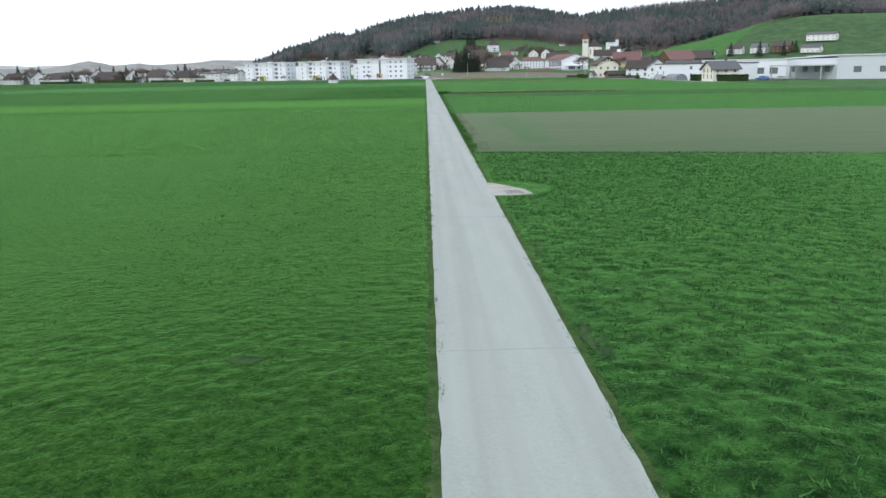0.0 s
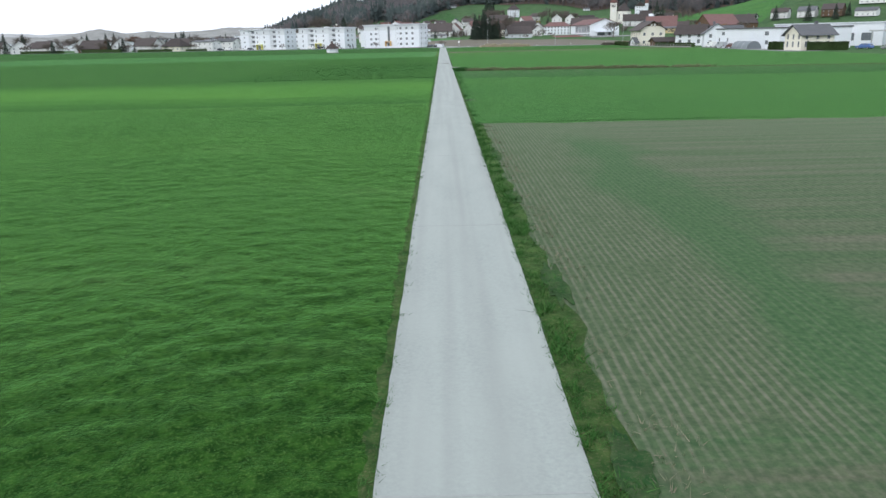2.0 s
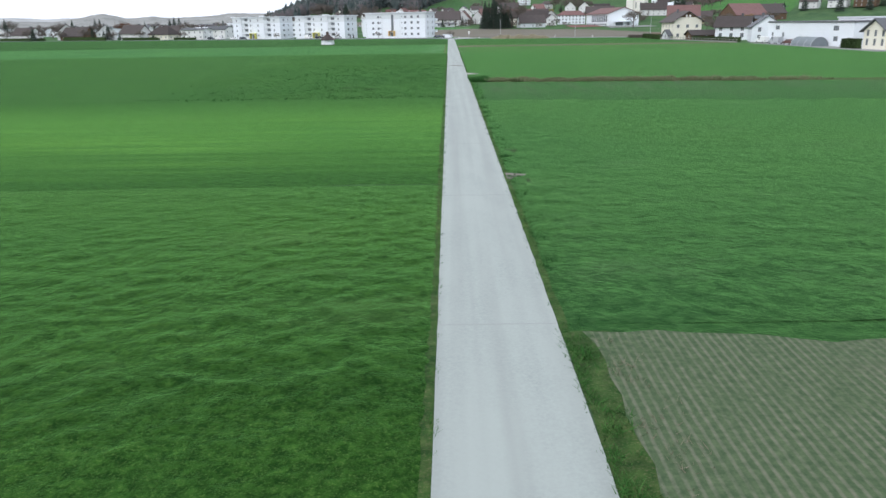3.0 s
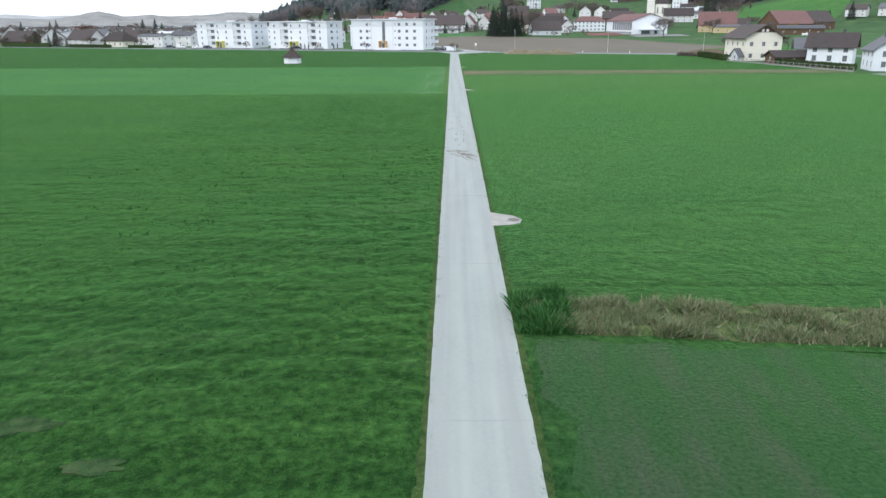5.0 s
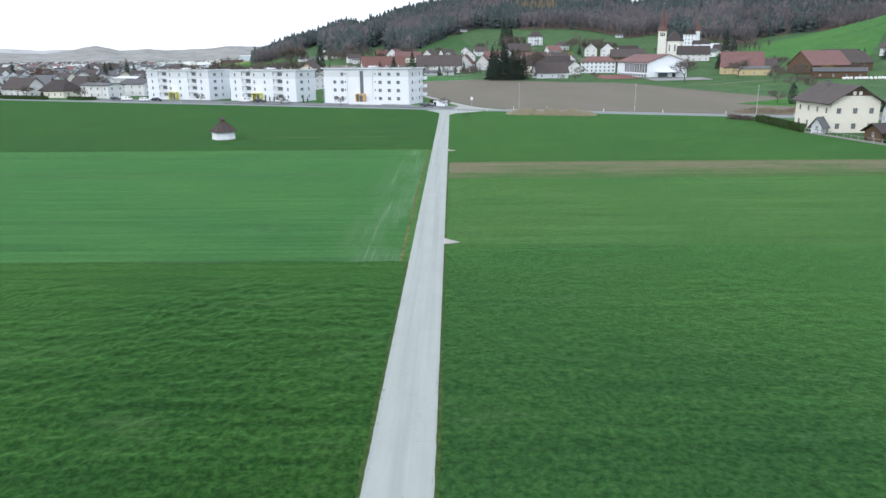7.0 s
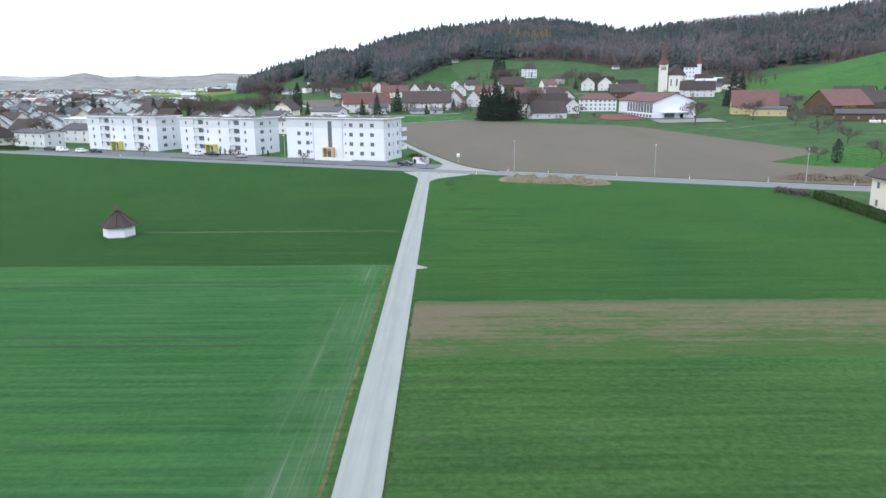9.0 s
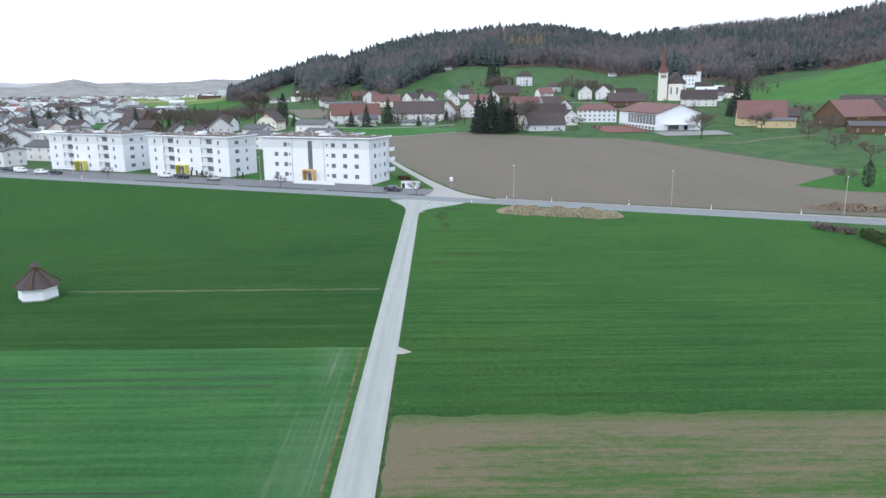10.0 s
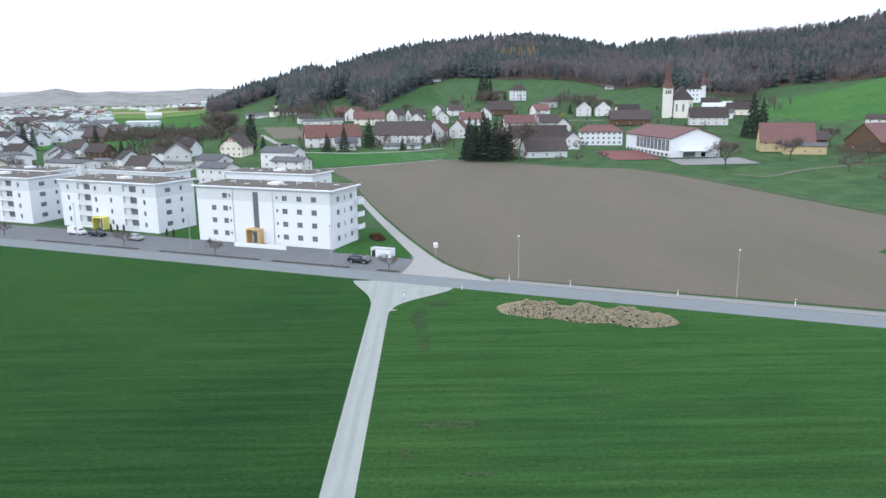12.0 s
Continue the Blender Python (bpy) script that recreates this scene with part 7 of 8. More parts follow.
def tunnel_tent(m):
    t = thing("storage_tent", m, "low round grey tarpaulin tent before the hall", "tent")
    prof = [(math.cos(math.pi * k / 10) * 2.4, math.sin(math.pi * k / 10) * 2.3) for k in range(11)]
    bm = bmesh.new()
    rings = [[bm.verts.new((x, y, z)) for y, z in prof] for x in (0, 3.2, 6.4, 9.6)]
    for a, b in zip(rings, rings[1:]):
        for k in range(10):
            bm.faces.new((a[k], a[k + 1], b[k + 1], b[k]))
    for r in (rings[0], rings[-1]):
        bm.faces.new(r)
    bmesh.ops.recalc_face_normals(bm, faces=bm.faces)
    part("tarpaulin", bm, TARP, t)
    for x in (0, 3.2, 6.4, 9.6):
        bm = bmesh.new()
        for (y0, z0), (y1, z1) in zip(prof, prof[1:]):
            tube(bm, (x, y0 * 1.01, z0 * 1.01), (x, y1 * 1.01, z1 * 1.01), 0.05, 0.05, 5)
        part("hoop", bm, METAL, t)
    return t


TARP = surface("grey_tarpaulin", (0.20, 0.23, 0.25), 0.8, 1.5, 0.6, 0, 0.02)
tunnel_tent(pose(94.2, 284.5, 0.02, 0, 0, -84))


def bale(m):
    b = thing("silage_bale", m, "round white wrapped silage bale by the farm shed", "bale", "silage bales")
    bm = bmesh.new()
    bmesh.ops.create_cone(bm, cap_ends=True, segments=16, radius1=0.75, radius2=0.75, depth=1.3, matrix=Matrix.Translation((0, 0, 0.75)) @ Matrix.Rotation(radians(90), 4, "X"))
    bmesh.ops.bevel(bm, geom=[e for e in bm.edges if len(e.link_faces) == 2 and e.calc_face_angle(0) > 1.0], offset=0.1, segments=2, affect="EDGES")
    part("wrap", bm, WHITE_P, b)
    return b


b0 = bale(on(210, 606, 15))
for k in range(1, 14):
    copy_thing(b0, on(210 + 1.75 * k + 0.3 * math.sin(k * 5), 606 - 0.55 * k + 0.3 * math.cos(k * 3), 15 + 9 * math.sin(k)))

# planted islands and small columnar shrubs on the forecourt
for u0, u1 in ((-60, -34), (-31, -13), (-7, -2.5), (-97, -80), (-78, -66)):
    st_band("planting_bed", u0, u1, 7.0, 7.9, SOIL, 0.1, 0.12, "dark planting strip between the parking bays", "bed", 8)
shrub = None
for k, (u, v) in enumerate([(-41, 21.6), (-38.5, 21.6), (-35.8, 21.6), (-88, 21.5), (-86, 21.6), (-84, 21.7), (-70, 21), (-68, 21)]):
    q = st(u, v)
    if shrub is None:
        shrub = column_tree(pose(q.x, q.y, 0), 1.9, 0.6, "small dark columnar yew before the entrance", 5)
    else:
        copy_thing(shrub, pose(q.x, q.y, 0))
for k, (u, v) in enumerate([(-46, 8.5), (-4.6, 7.5), (-72, 9.5), (-110, 9.5)]):
    q = st(u, v)
    o = copy_thing(t3, pose(q.x, q.y, 0, 0, 0, 40 * k))
    o.scale = (0.6, 0.6, 0.75)
strip_along("lawn", [(-13.0, 473.2, 4.4, 465.7), (-12.0, 478, 2.95, 474.3), (-9.0, 488, -0.1, 485.5), (-8.5, 500, -3.2, 498.6)], G_MID, 0.06, 0, "small green lawn beside the apartment block", "lawn")
strip_along("lawn", [(-57, 496, -47, 489), (-54, 503, -44.5, 496), (-50, 512, -41, 505)], G_MID, 0.045, 0, "strip of lawn between the apartment blocks", "lawn")


# ---- fence of the gardens by the field ----
def fence(x0, y0, x1, y1, n, h=1.1):
    f = thing("fence", pose(0, 0, 0), "weathered grey garden fence along the field", "fence")
    for k in range(n + 1):
        x, y = x0 + (x1 - x0) * k / n, y0 + (y1 - y0) * k / n
        part("post", boxes((x - 0.06, x + 0.06, y - 0.06, y + 0.06, 0, h)), KERB, f)
    for z in (0.35, 0.95):
        bm = bmesh.new()
        tube(bm, (x0, y0, z), (x1, y1, z), 0.04, 0.04, 4)
        part("rail", bm, KERB, f)
    part("plinth", boxes((0, math.hypot(x1 - x0, y1 - y0), -0.1, 0.1, 0, 0.25)), KERB, f).matrix_local = faced(x0, y0, x1, y1)
    return f


fence(80.5, 371, 83.5, 352, 9)
fence(83.5, 352, 90, 318, 16)


# ---- beet piles ----
def heap(name, ax, ay, bx, by, width, h, n, size, cols, label):
    """A long heap of roots: lumps lying over an uneven mound."""
    L = math.hypot(bx - ax, by - ay)
    d, nn = np.array([(bx - ax) / L, (by - ay) / L]), np.array([-(by - ay) / L, (bx - ax) / L])
    ico = bmesh.new()
    bmesh.ops.create_icosphere(ico, subdivisions=1, radius=1.0)
    ico.verts.ensure_lookup_table()
    iv = np.array([v.co[:] for v in ico.verts])
    fi = np.array([[v.index for v in f.verts] for f in ico.faces])
    ico.free()
    vs, fs = [], []
    for k in range(n):
        s, v = rng.random(), rng.uniform(-1, 1)
        end = min(1, 6 * s, 6 * (1 - s)) ** 0.5
        crest = h * end * (0.75 + 0.35 * noise.noise((s * 9, 1, 2)) + 0.15 * noise.noise((s * 27, 5, 2)))
        half = width / 2 * end * (0.85 + 0.25 * noise.noise((s * 7, 8, 3)))
        z = max(0.05, crest * (1 - abs(v) ** 1.6)) * (0.85 + 0.2 * rng.random())
        q = np.array([ax, ay]) + d * s * L + nn * v * half
        r = size * rng.uniform(0.6, 1.3)
        p = iv * (r * rng.uniform(0.8, 1.4), r, r * 0.8) + rng.normal(0, 0.15 * r, iv.shape)
        vs.append(p + (q[0], q[1], z + terrain(q[0], q[1])))
        fs.append(fi + k * len(iv))
    me = bpy.data.meshes.new(name)
    me.from_pydata(np.concatenate(vs).tolist(), [], np.concatenate(fs).tolist())
    me.materials.append(foliage(name + "_skin", cols))
    return tagged(new(name, me), label, "beet pile", "", "stuff")


heap("beet_pile", 18.6, 430.2, 44.2, 421.2, 8.6, 1.9, 8500, 0.125, [(0.22, 0.19, 0.13), (0.36, 0.32, 0.23), (0.27, 0.25, 0.16), (0.42, 0.39, 0.30)], "long pale heap of harvested sugar beets on the grass")
heap("beet_pile", 87, 431, 118, 418, 9, 1.7, 4000, 0.2, [(0.16, 0.13, 0.10), (0.24, 0.20, 0.15), (0.20, 0.17, 0.12)], "long brown heap of beets at the ploughed field's edge")

# ---- concrete aprons, drain covers and mud on the lane ----


def slab(name, pts, material, z, label, category="slab", thick=0.1):
    bm = bmesh.new()
    f = bm.faces.new([bm.verts.new((x, y, z)) for x, y in pts])
    bmesh.ops.recalc_face_normals(bm, faces=[f])
    g = bmesh.ops.extrude_face_region(bm, geom=[f])
    for v in g["geom"]:
        if isinstance(v, bmesh.types.BMVert):
            v.co.z -= thick
    me = bpy.data.meshes.new(name)
    bm.to_mesh(me)
    bm.free()
    me.materials.append(material)
    return tagged(new(name, me), label, category, "", "structure")


APRON = surface("apron_concrete", (0.38, 0.375, 0.345), 0.55, 3.0, 0.9, 0, 0.01)
slab("apron", [(1.42, 32.1), (1.9, 31.6), (2.5, 30.7), (3.15, 29.6), (3.4, 28.3), (2.6, 28.05), (1.42, 27.95)], APRON, 0.036, "stained concrete apron beside the lane", "apron")
slab("apron", [(1.42, 190.1), (2.1, 189.6), (2.8, 189.2), (3.2, 188.4), (3.1, 187.6), (2.5, 187.2), (1.42, 187.0)], APRON, 0.036, "rounded concrete apron with drain cover", "apron")
slab("apron", [(1.42, 276.3), (2.2, 275.3), (3.0, 274.5), (2.2, 274.0), (1.42, 273.9)], APRON, 0.036, "small concrete apron beside the lane", "apron")
slab("apron", [(1.42, 345.4), (2.2, 344.6), (3.0, 343.7), (2.2, 343.2), (1.42, 343.1)], APRON, 0.036, "small pale concrete apron beside the lane", "apron")
slab("apron", [(1.42, 430.8), (2.2, 430.2), (2.9, 429.6), (1.42, 429.3)], APRON, 0.036, "small concrete apron near the junction", "apron")
slab("bare_patch", [(1.6, 113.6), (2.6, 113.2), (3.0, 112.4), (2.2, 111.9), (1.6, 112.2)], MUD, 0.034, "bare brown soil patch beside the lane", "soil")


def bare_spot(cx, cy, rx, ry, seed):
    pts = []
    for k in range(40):
        a = 6.2832 * k / 40
        q = 0.75 + 0.4 * noise.noise((2.2 * math.cos(a) + seed * 7, 2.2 * math.sin(a), seed)) + 0.16 * noise.noise((4 * math.cos(a), 4 * math.sin(a) + seed, 2))
        pts.append((cx + rx * q * math.cos(a), cy + ry * q * math.sin(a)))
    return slab("bare_patch", pts, THIN, (0.095 if -42 < cx < -3 and cy > 150 else 0.031) + 0.0006 * seed, "thin worn grass with bare brown soil", "soil", 0.09 if -42 < cx < -3 and cy > 150 else 0.01)


THIN = grass("thin_worn_grass", (0.026, 0.074, 0.028), (0.056, 0.092, 0.044), (0.11, 0.12, 0.075), 2.4, 0.3, 0.1, 0, 0.1, 0.9, lump=0.5)
for k, (x, y, rx, ry) in enumerate(((6.4, 425, 1.7, 7.5), (9.5, 433, 3.6, 1.8), (7.2, 414, 1.2, 4.5), (10, 389, 4.2, 1.3), (5.6, 383, 0.8, 1.6), (12, 379, 2.0, 0.6), (2.4, 120, 0.5, 1.8), (2.3, 112, 0.6, 1.2), (-10, 163.5, 1.0, 0.5), (-13, 165.5, 1.3, 0.6), (2.1, 52, 0.35, 1.5), (2.2, 60, 0.4, 2.0), (2.1, 70, 0.35, 1.6), (2.2, 80, 0.35, 2.2), (2.0, 9, 0.3, 1.6), (2.05, 17, 0.3, 2.0), (-5.5, 8.4, 0.5, 0.25))):
    bare_spot(x, y, rx, ry, k + 1)


def drain(m, round_cover=False):
    d = thing("drain_cover", m, "dark iron drain cover set in concrete", "drain cover")
    if round_cover:
        bm = bmesh.new()
        bmesh.ops.create_cone(bm, cap_ends=True, segments=20, radius1=0.36, radius2=0.34, depth=0.03, matrix=Matrix.Translation((0, 0, 0.015)))
        part("cover", bm, MUD, d)
        bm = bmesh.new()
        bmesh.ops.create_cone(bm, cap_ends=True, segments=20, radius1=0.46, radius2=0.46, depth=0.016, matrix=Matrix.Translation((0, 0, 0.008)))
        part("frame", bm, APRON, d)
        return d
    part("frame", boxes((-0.3, 0.3, -0.3, -0.25, 0, 0.03), (-0.3, 0.3, 0.25, 0.3, 0, 0.03), (-0.3, -0.25, -0.25, 0.25, 0, 0.03), (0.25, 0.3, -0.25, 0.25, 0, 0.03)), KERB, d)
    # flat dark plate painted in place of the shaded hollow below the bars
    part("shade_plate", boxes((-0.25, 0.25, -0.25, 0.25, 0, 0.004)), DARK_P, d)
    for k in range(5):
        part("bar", boxes((-0.25, 0.25, -0.21 + 0.1 * k, -0.17 + 0.1 * k, 0.005, 0.028)), KERB, d)
    return d


o = drain(pose(2.55, 28.85, 0.036, 0, 0, 8))
o.scale = (1.35, 1.5, 1.0)
drain(pose(2.75, 188.2, 0.036), True)


MUD_Z = itertools.count()


def splash(cx, cy, dx, dy, w, n, name="mud_smear"):
    """A smear of dried mud with a wavering course and ragged rims."""
    L = math.hypot(dx, dy)
    rims = ([], [])
    for k in range(n + 1):
        t = k / n
        bell = math.sin(math.pi * min(0.96, max(0.07, t)))
        sway = 0.9 * w * noise.noise((cx * 5, cy * 3, 2.2 * t * L + 3)) + 0.4 * w * noise.noise((cx, cy, 9 * t))
        for side, rim in zip((-1, 1), rims):
            o = sway + side * w * (0.3 + 0.9 * abs(noise.noise((cx * 3 + k * 0.7, cy, 5 + side * 4)))) * bell
            rim.append((min(1.46, max(-1.46, cx + dx * t + dy / L * o)), cy + dy * t - dx / L * o))
    return slab(name, rims[0] + rims[1][::-1], MUD, 0.034 + 0.0004 * next(MUD_Z), "dried brown mud tracked over the concrete", "mud", 0.003)


for x, y, dx, dy, w in ((-1.3, 212.7, 1.6, -1.1, 0.55), (-0.9, 212.0, 2.2, -2.8, 0.30), (-0.5, 211.7, 1.8, -4.4, 0.24), (-0.2, 211.6, 1.6, -2.4, 0.2), (0.2, 211.2, 1.2, -1.4, 0.14), (-0.6, 211.0, 1.2, -3.4, 0.13), (0.1, 212.3, 0.6, -0.8, 0.2), (-1.1, 211.4, 0.9, -2.2, 0.12), (-1.0, 213.0, 2.0, -0.6, 0.12),
                        (-0.5, 217.5, 0.1, 2.5, 0.05), (0.3, 217.0, 0.05, 3.0, 0.05), (-0.4, 222.0, 0.06, 1.1, 0.10), (0.35, 224.5, 0.05, 0.9, 0.10), (0.3, 218.4, 0.12, 0.7, 0.12), (-0.8, 226.5, 0.05, 0.8, 0.08), (0.1, 228.0, 0.06, 1.6, 0.06), (-0.2, 215.0, 0.1, 1.4, 0.06), (0.25, 221.2, 0.1, 0.8, 0.09), (0.42, 222.6, 0.02, 0.9, 0.1), (0.28, 226.8, 0.04, 1.8, 0.07), (-1.2, 225.4, 0.1, 0.6, 0.09), (-1.0, 231.0, 0.2, 0.7, 0.08), (0.15, 232.6, 0.1, 0.5, 0.06), (-0.3, 219.0, 0.1, 0.9, 0.08)):
    splash(x, y, dx, dy, w, 16)
# joints across the lane slabs
for k, y in enumerate(np.arange(8.6, 440, 14.3)):
    slab("lane_joint", [(-1.47, y), (1.47, y + 0.02), (1.47, y + 0.07), (-1.47, y + 0.05)], JOINT, 0.0335, "thin dark joint across the concrete lane", "joint", 0.002)


# ---- grass blades near the lane ----
def tufts(name, spots, heights, blades, width, material, label, lean=0.5):
    spots = np.asarray([(x, y) for x, y in spots if not any(math.hypot(x - ax, y - ay) < ar for ax, ay, ar in ((2.2, 30.0, 2.4), (2.3, 188.6, 1.9)))])
    heights = np.resize(heights, len(spots))
    n = len(spots)
    P = np.repeat(np.asarray(spots), blades, 0)
    H = np.repeat(np.asarray(heights), blades) * rng.uniform(0.55, 1.15, n * blades)
    P = P + rng.normal(0, 0.05, P.shape) * (H[:, None] / 0.15) ** 0.6
    a = rng.uniform(0, 6.283, len(P))
    ln = rng.normal(0, lean, (len(P), 2)) * H[:, None]
    wv = np.column_stack((np.cos(a), np.sin(a))) * (width * H / 0.18)[:, None]
    base = np.full(len(P), 0.012)
    v = np.empty((len(P), 3, 3))
    v[:, 0, :2], v[:, 0, 2] = P - wv, base
    v[:, 1, :2], v[:, 1, 2] = P + wv, base
    v[:, 2, :2], v[:, 2, 2] = P + ln, base + H
    vs = v.reshape(-1, 3)
    me = bpy.data.meshes.new(name)
    me.vertices.add(len(vs))
    me.vertices.foreach_set("co", vs.ravel())
    me.loops.add(len(vs))
    me.loops.foreach_set("vertex_index", np.arange(len(vs), dtype=np.int32))
    me.polygons.add(len(P))
    me.polygons.foreach_set("loop_start", np.arange(0, len(vs), 3, dtype=np.int32))
    me.update()
    me.materials.append(material)
    return tagged(new(name, me), label, "grass", "", "stuff")


BLADE = foliage("grass_blades", [(0.022, 0.080, 0.017), (0.040, 0.130, 0.028), (0.058, 0.165, 0.038), (0.105, 0.205, 0.058)])
BLADE_T = foliage("tall_grass_blades", [(0.012, 0.056, 0.015), (0.026, 0.105, 0.026), (0.046, 0.145, 0.04), (0.08, 0.18, 0.052)])
LEAFY = foliage("leafy_grass", [(0.020, 0.080, 0.020), (0.036, 0.125, 0.032), (0.055, 0.165, 0.044), (0.09, 0.20, 0.06)])
STRAW = foliage("straw_blades", [(0.14, 0.13, 0.09), (0.24, 0.22, 0.16), (0.10, 0.15, 0.07), (0.30, 0.28, 0.2)])
DRY = foliage("dry_weeds", [(0.08, 0.15, 0.055), (0.16, 0.21, 0.10), (0.32, 0.31, 0.21), (0.24, 0.20, 0.13), (0.12, 0.19, 0.08)])


def spread(n, x0, x1, y0, y1, clump=0.0):
    """Random spots, thicker in patches where clump is set."""
    q = np.column_stack((rng.uniform(x0, x1, n), rng.uniform(y0, y1, n)))
    if clump:
        edge, far = min(abs(x0), abs(x1)), max(abs(x0), abs(x1))
        q = q[rng.random(n) < np.minimum(1, 1.6 * (far - np.abs(q[:, 0])) / (far - edge))]
        keep = np.array([noise.noise((x * clump, y * clump, 2)) + 0.5 * noise.noise((x * clump * 3, y * clump * 3, 5)) > -0.12 for x, y in q])
        q = q[keep]
    return q


def clumped(q, lo, hi, f=1.3):
    return np.array([lo + (hi - lo) * max(0.0, min(1.0, 0.5 + noise.noise((x * f, y * f, 6)))) for x, y in q])


def ripple(X, Y, f, seed):
    """Smooth value noise over the plan, 0 to 1."""
    T = np.random.default_rng(seed).random((128, 128))
    u, v = X * f, Y * f
    i, j = np.floor(u).astype(int), np.floor(v).astype(int)
    a, b = u - i, v - j
    a, b = a * a * (3 - 2 * a), b * b * (3 - 2 * b)
    g = lambda p, q: T[p % 128, q % 128]
    return (g(i, j) * (1 - a) + g(i + 1, j) * a) * (1 - b) + (g(i, j + 1) * (1 - a) + g(i + 1, j + 1) * a) * b


def hummocks(name, x0, x1, y0, y1, step, amp, f, material, label, seed=1, edge=1.2, slant=(0, 0)):
    """A sheet of tufted sward with real relief, sinking into the flat field at its rim."""
    nx, ny = int((x1 - x0) / step) + 1, int((y1 - y0) / step) + 1
    X, Y = np.meshgrid(np.linspace(x0, x1, nx), np.linspace(y0, y1, ny))
    X2 = X + 0.5 * (ripple(X, Y, f * 0.7, seed + 5) - 0.5) / f
    h = 0.55 * ripple(X2, Y * 1.25, f, seed) + 0.3 * ripple(X, Y, f * 2.3, seed + 1) + 0.15 * ripple(X, Y, f * 5.1, seed + 2)
    h = np.clip((h - 0.28) / 0.5, 0, 1) * (0.45 + 0.75 * ripple(X, Y, 0.13, seed + 3))
    rim = np.minimum(np.minimum(X - x0, x1 - X), np.minimum(Y - y0 - slant[0] * (X - 1.5), y1 + slant[1] * (X - 1.5) - Y))
    far = (x1 - X) if x0 >= 0 else (X - x0)
    k = np.clip(rim / edge, 0, 1) * np.clip(far / (0.35 * (x1 - x0)), 0, 1)
    for ax, ay, ar in ((2.3, 30.0, 3.2), (2.3, 188.6, 2.8), (2.2, 275.2, 2.4)):
        k = k * np.clip((np.hypot(X - ax, Y - ay) - ar) / 1.0, 0, 1)
    Z = amp * h * k - 0.03 * (1 - np.clip(k * 8, 0, 1)) + 0.014
    V = np.column_stack((X.ravel(), Y.ravel(), Z.ravel()))
    idx = np.arange(nx * ny).reshape(ny, nx)
    F = np.column_stack((idx[:-1, :-1].ravel(), idx[:-1, 1:].ravel(), idx[1:, 1:].ravel(), idx[1:, :-1].ravel())).astype(np.int32)
    me = bpy.data.meshes.new(name)
    me.vertices.add(len(V))
    me.vertices.foreach_set("co", V.ravel())
    me.loops.add(F.size)
    me.loops.foreach_set("vertex_index", F.ravel())
    me.polygons.add(len(F))
    me.polygons.foreach_set("loop_start", np.arange(0, F.size, 4, dtype=np.int32))
    me.update()
    me.materials.append(material)
    return tagged(new(name, me), label, "grass", "", "stuff")


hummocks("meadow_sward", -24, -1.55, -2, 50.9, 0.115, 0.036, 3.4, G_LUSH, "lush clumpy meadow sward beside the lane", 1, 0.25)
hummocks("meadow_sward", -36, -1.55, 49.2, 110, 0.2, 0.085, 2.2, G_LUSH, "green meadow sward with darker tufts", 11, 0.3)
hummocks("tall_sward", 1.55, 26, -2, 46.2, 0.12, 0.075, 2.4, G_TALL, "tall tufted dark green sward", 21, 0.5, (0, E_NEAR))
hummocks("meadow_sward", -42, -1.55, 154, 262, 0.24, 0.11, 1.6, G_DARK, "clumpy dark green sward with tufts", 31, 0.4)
hummocks("meadow_sward", 1.6, 42, 177, 272, 0.3, 0.045, 1.3, G_MID, "smooth dark green sward", 41, 0.4)
hummocks("meadow_sward", 1.6, 26, 94.4, 149, 0.24, 0.06, 1.4, G_MID, "short green sward", 51, 0.4, (E_FAR, E_WEED))

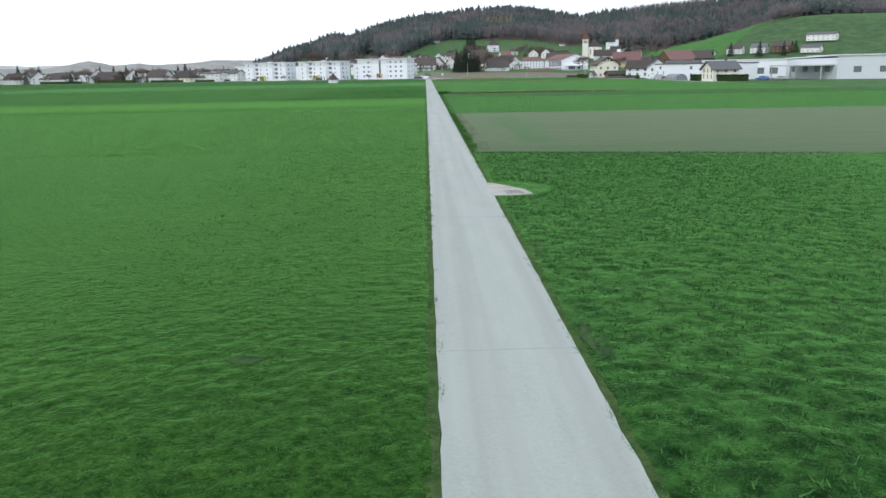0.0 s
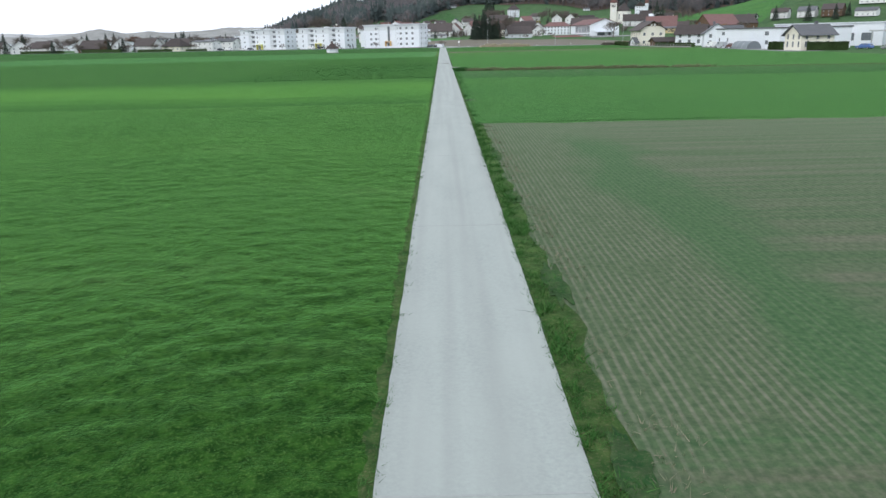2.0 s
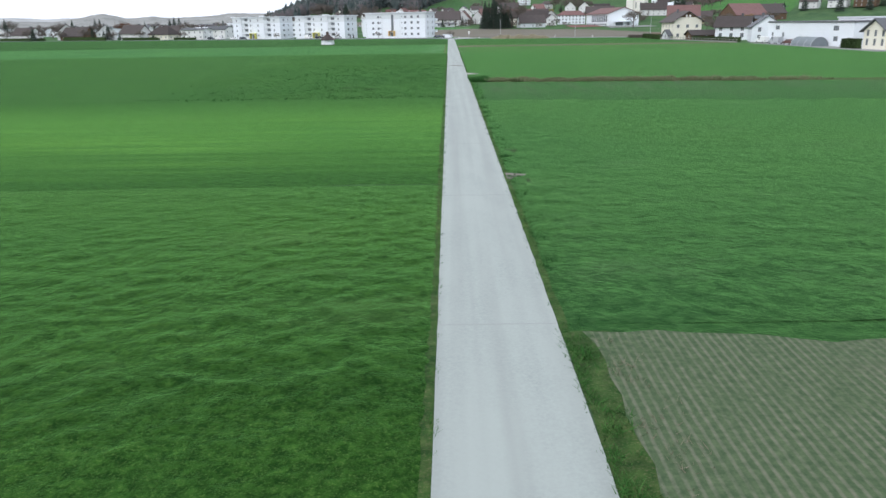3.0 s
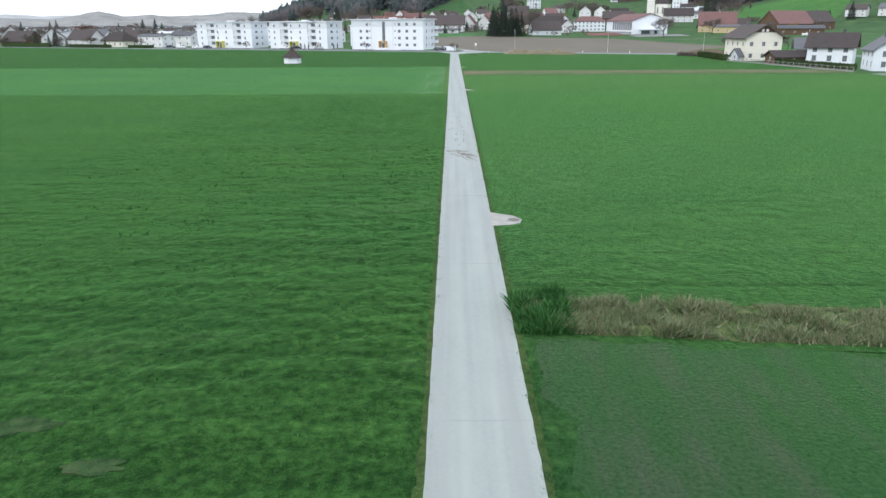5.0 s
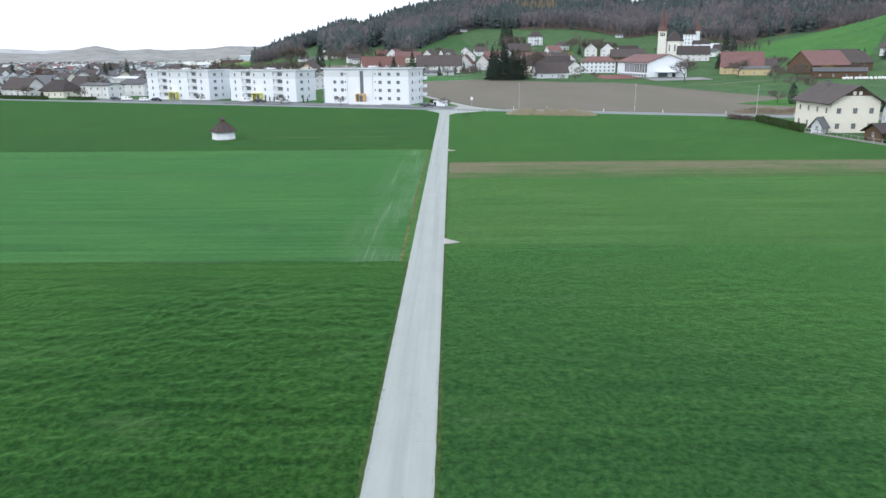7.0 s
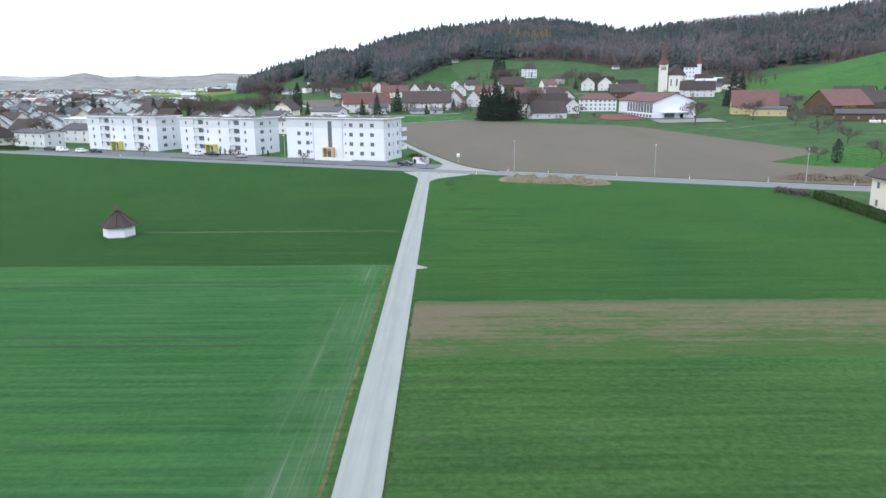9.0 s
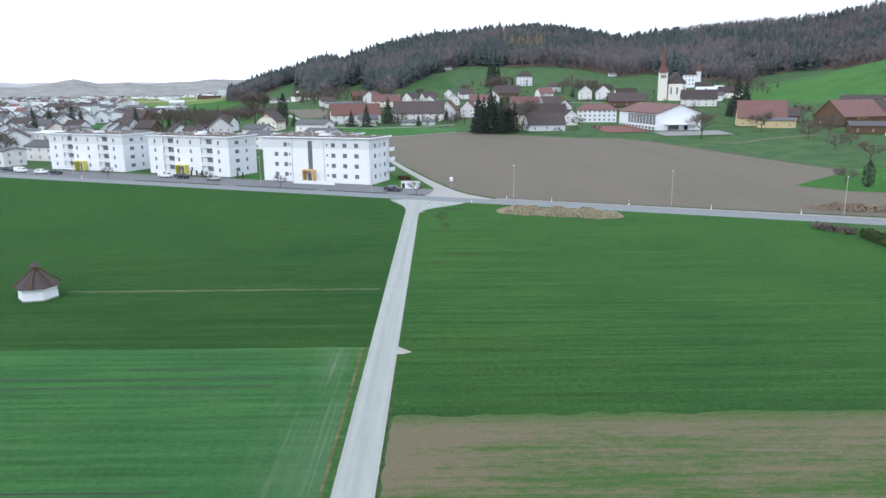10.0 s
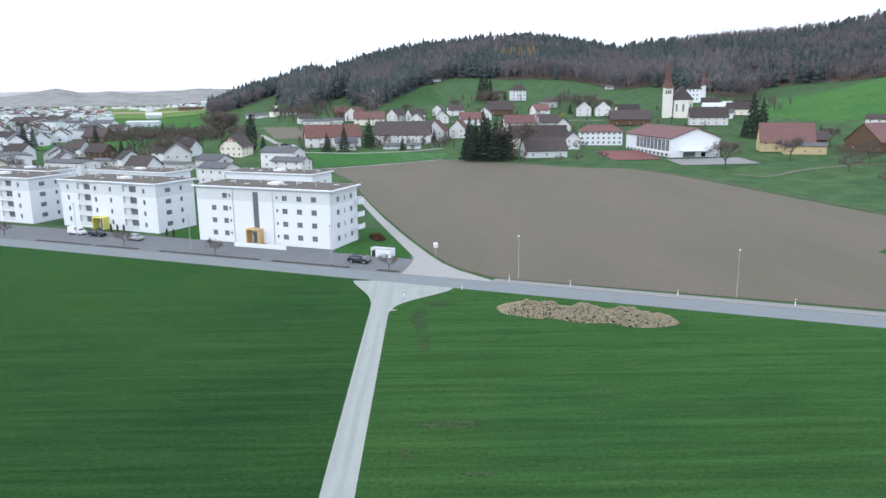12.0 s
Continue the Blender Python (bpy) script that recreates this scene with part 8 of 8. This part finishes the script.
q = spread(30000, -15, -1.62, 0, 60)
q = q[rng.random(len(q)) < np.clip((q[:, 0] + 15) / 8, 0, 1) * np.clip((60 - q[:, 1]) / 25, 0, 1)]
tufts("meadow_grass", q, clumped(q, 0.035, 0.09), 3, 0.028, BLADE, "lush green grass blades beside the lane", 0.5)
q = spread(52000, 1.9, 26, 0, 46.2)
q = q[(rng.random(len(q)) < np.clip((26 - q[:, 0]) / 12, 0, 1)) & (q[:, 1] < 46.6 + E_NEAR * (q[:, 0] - 1.5))]
tufts("tall_grass", q, clumped(q, 0.05, 0.14, 1.4), 3, 0.036, LEAFY, "tall leafy tufts of dark grass", 0.6)
q = spread(4200, 1.52, 2.3, 46.4, 93.6, 1.1)
tufts("verge_grass", q, clumped(q, 0.06, 0.19), 5, 0.013, BLADE, "rough green verge grass", 0.8)
q = spread(6000, -1.8, -1.42, 0, 260, 0.9)
tufts("verge_grass", q, clumped(q, 0.05, 0.14), 3, 0.012, BLADE, "short grass fringing the concrete lane", 0.8)
q = spread(6000, 1.42, 1.8, 0, 260, 0.9)
tufts("verge_grass", q, clumped(q, 0.05, 0.14), 3, 0.012, BLADE, "short grass fringing the concrete lane", 0.8)
q = spread(2600, 2.3, 3.4, 47, 93.5, 0.9)
tufts("stubble_straw", q, np.full(len(q), 0.09), 2, 0.02, STRAW, "pale straw litter along the stubble's edge", 1.0)
q = spread(17000, 2.0, 46, 172.4, 175.8, 0.7)
q[:, 1] += E_WEED * (q[:, 0] - 1.5)
tufts("tall_weeds", q, clumped(q, 0.15, 0.55, 0.8), 6, 0.014, DRY, "tall yellowed weeds in a rough strip", 0.6)
q = spread(900, 1.75, 3.6, 172.0, 176.0)
tufts("weed_clump", q, clumped(q, 0.25, 0.6, 1.0), 6, 0.02, LEAFY, "bushy green weeds beside the lane", 0.6)
q = spread(4200, 1.6, 2.6, 94, 172, 0.9)
tufts("verge_grass", q, clumped(q, 0.05, 0.15), 4, 0.012, BLADE_T, "rough dark verge grass", 0.8)
q = spread(14000, -34, -1.62, 152, 215, 0.5)
tufts("meadow_grass", q, clumped(q, 0.08, 0.2, 0.7), 4, 0.022, BLADE_T, "clumpy dark meadow grass", 0.5)
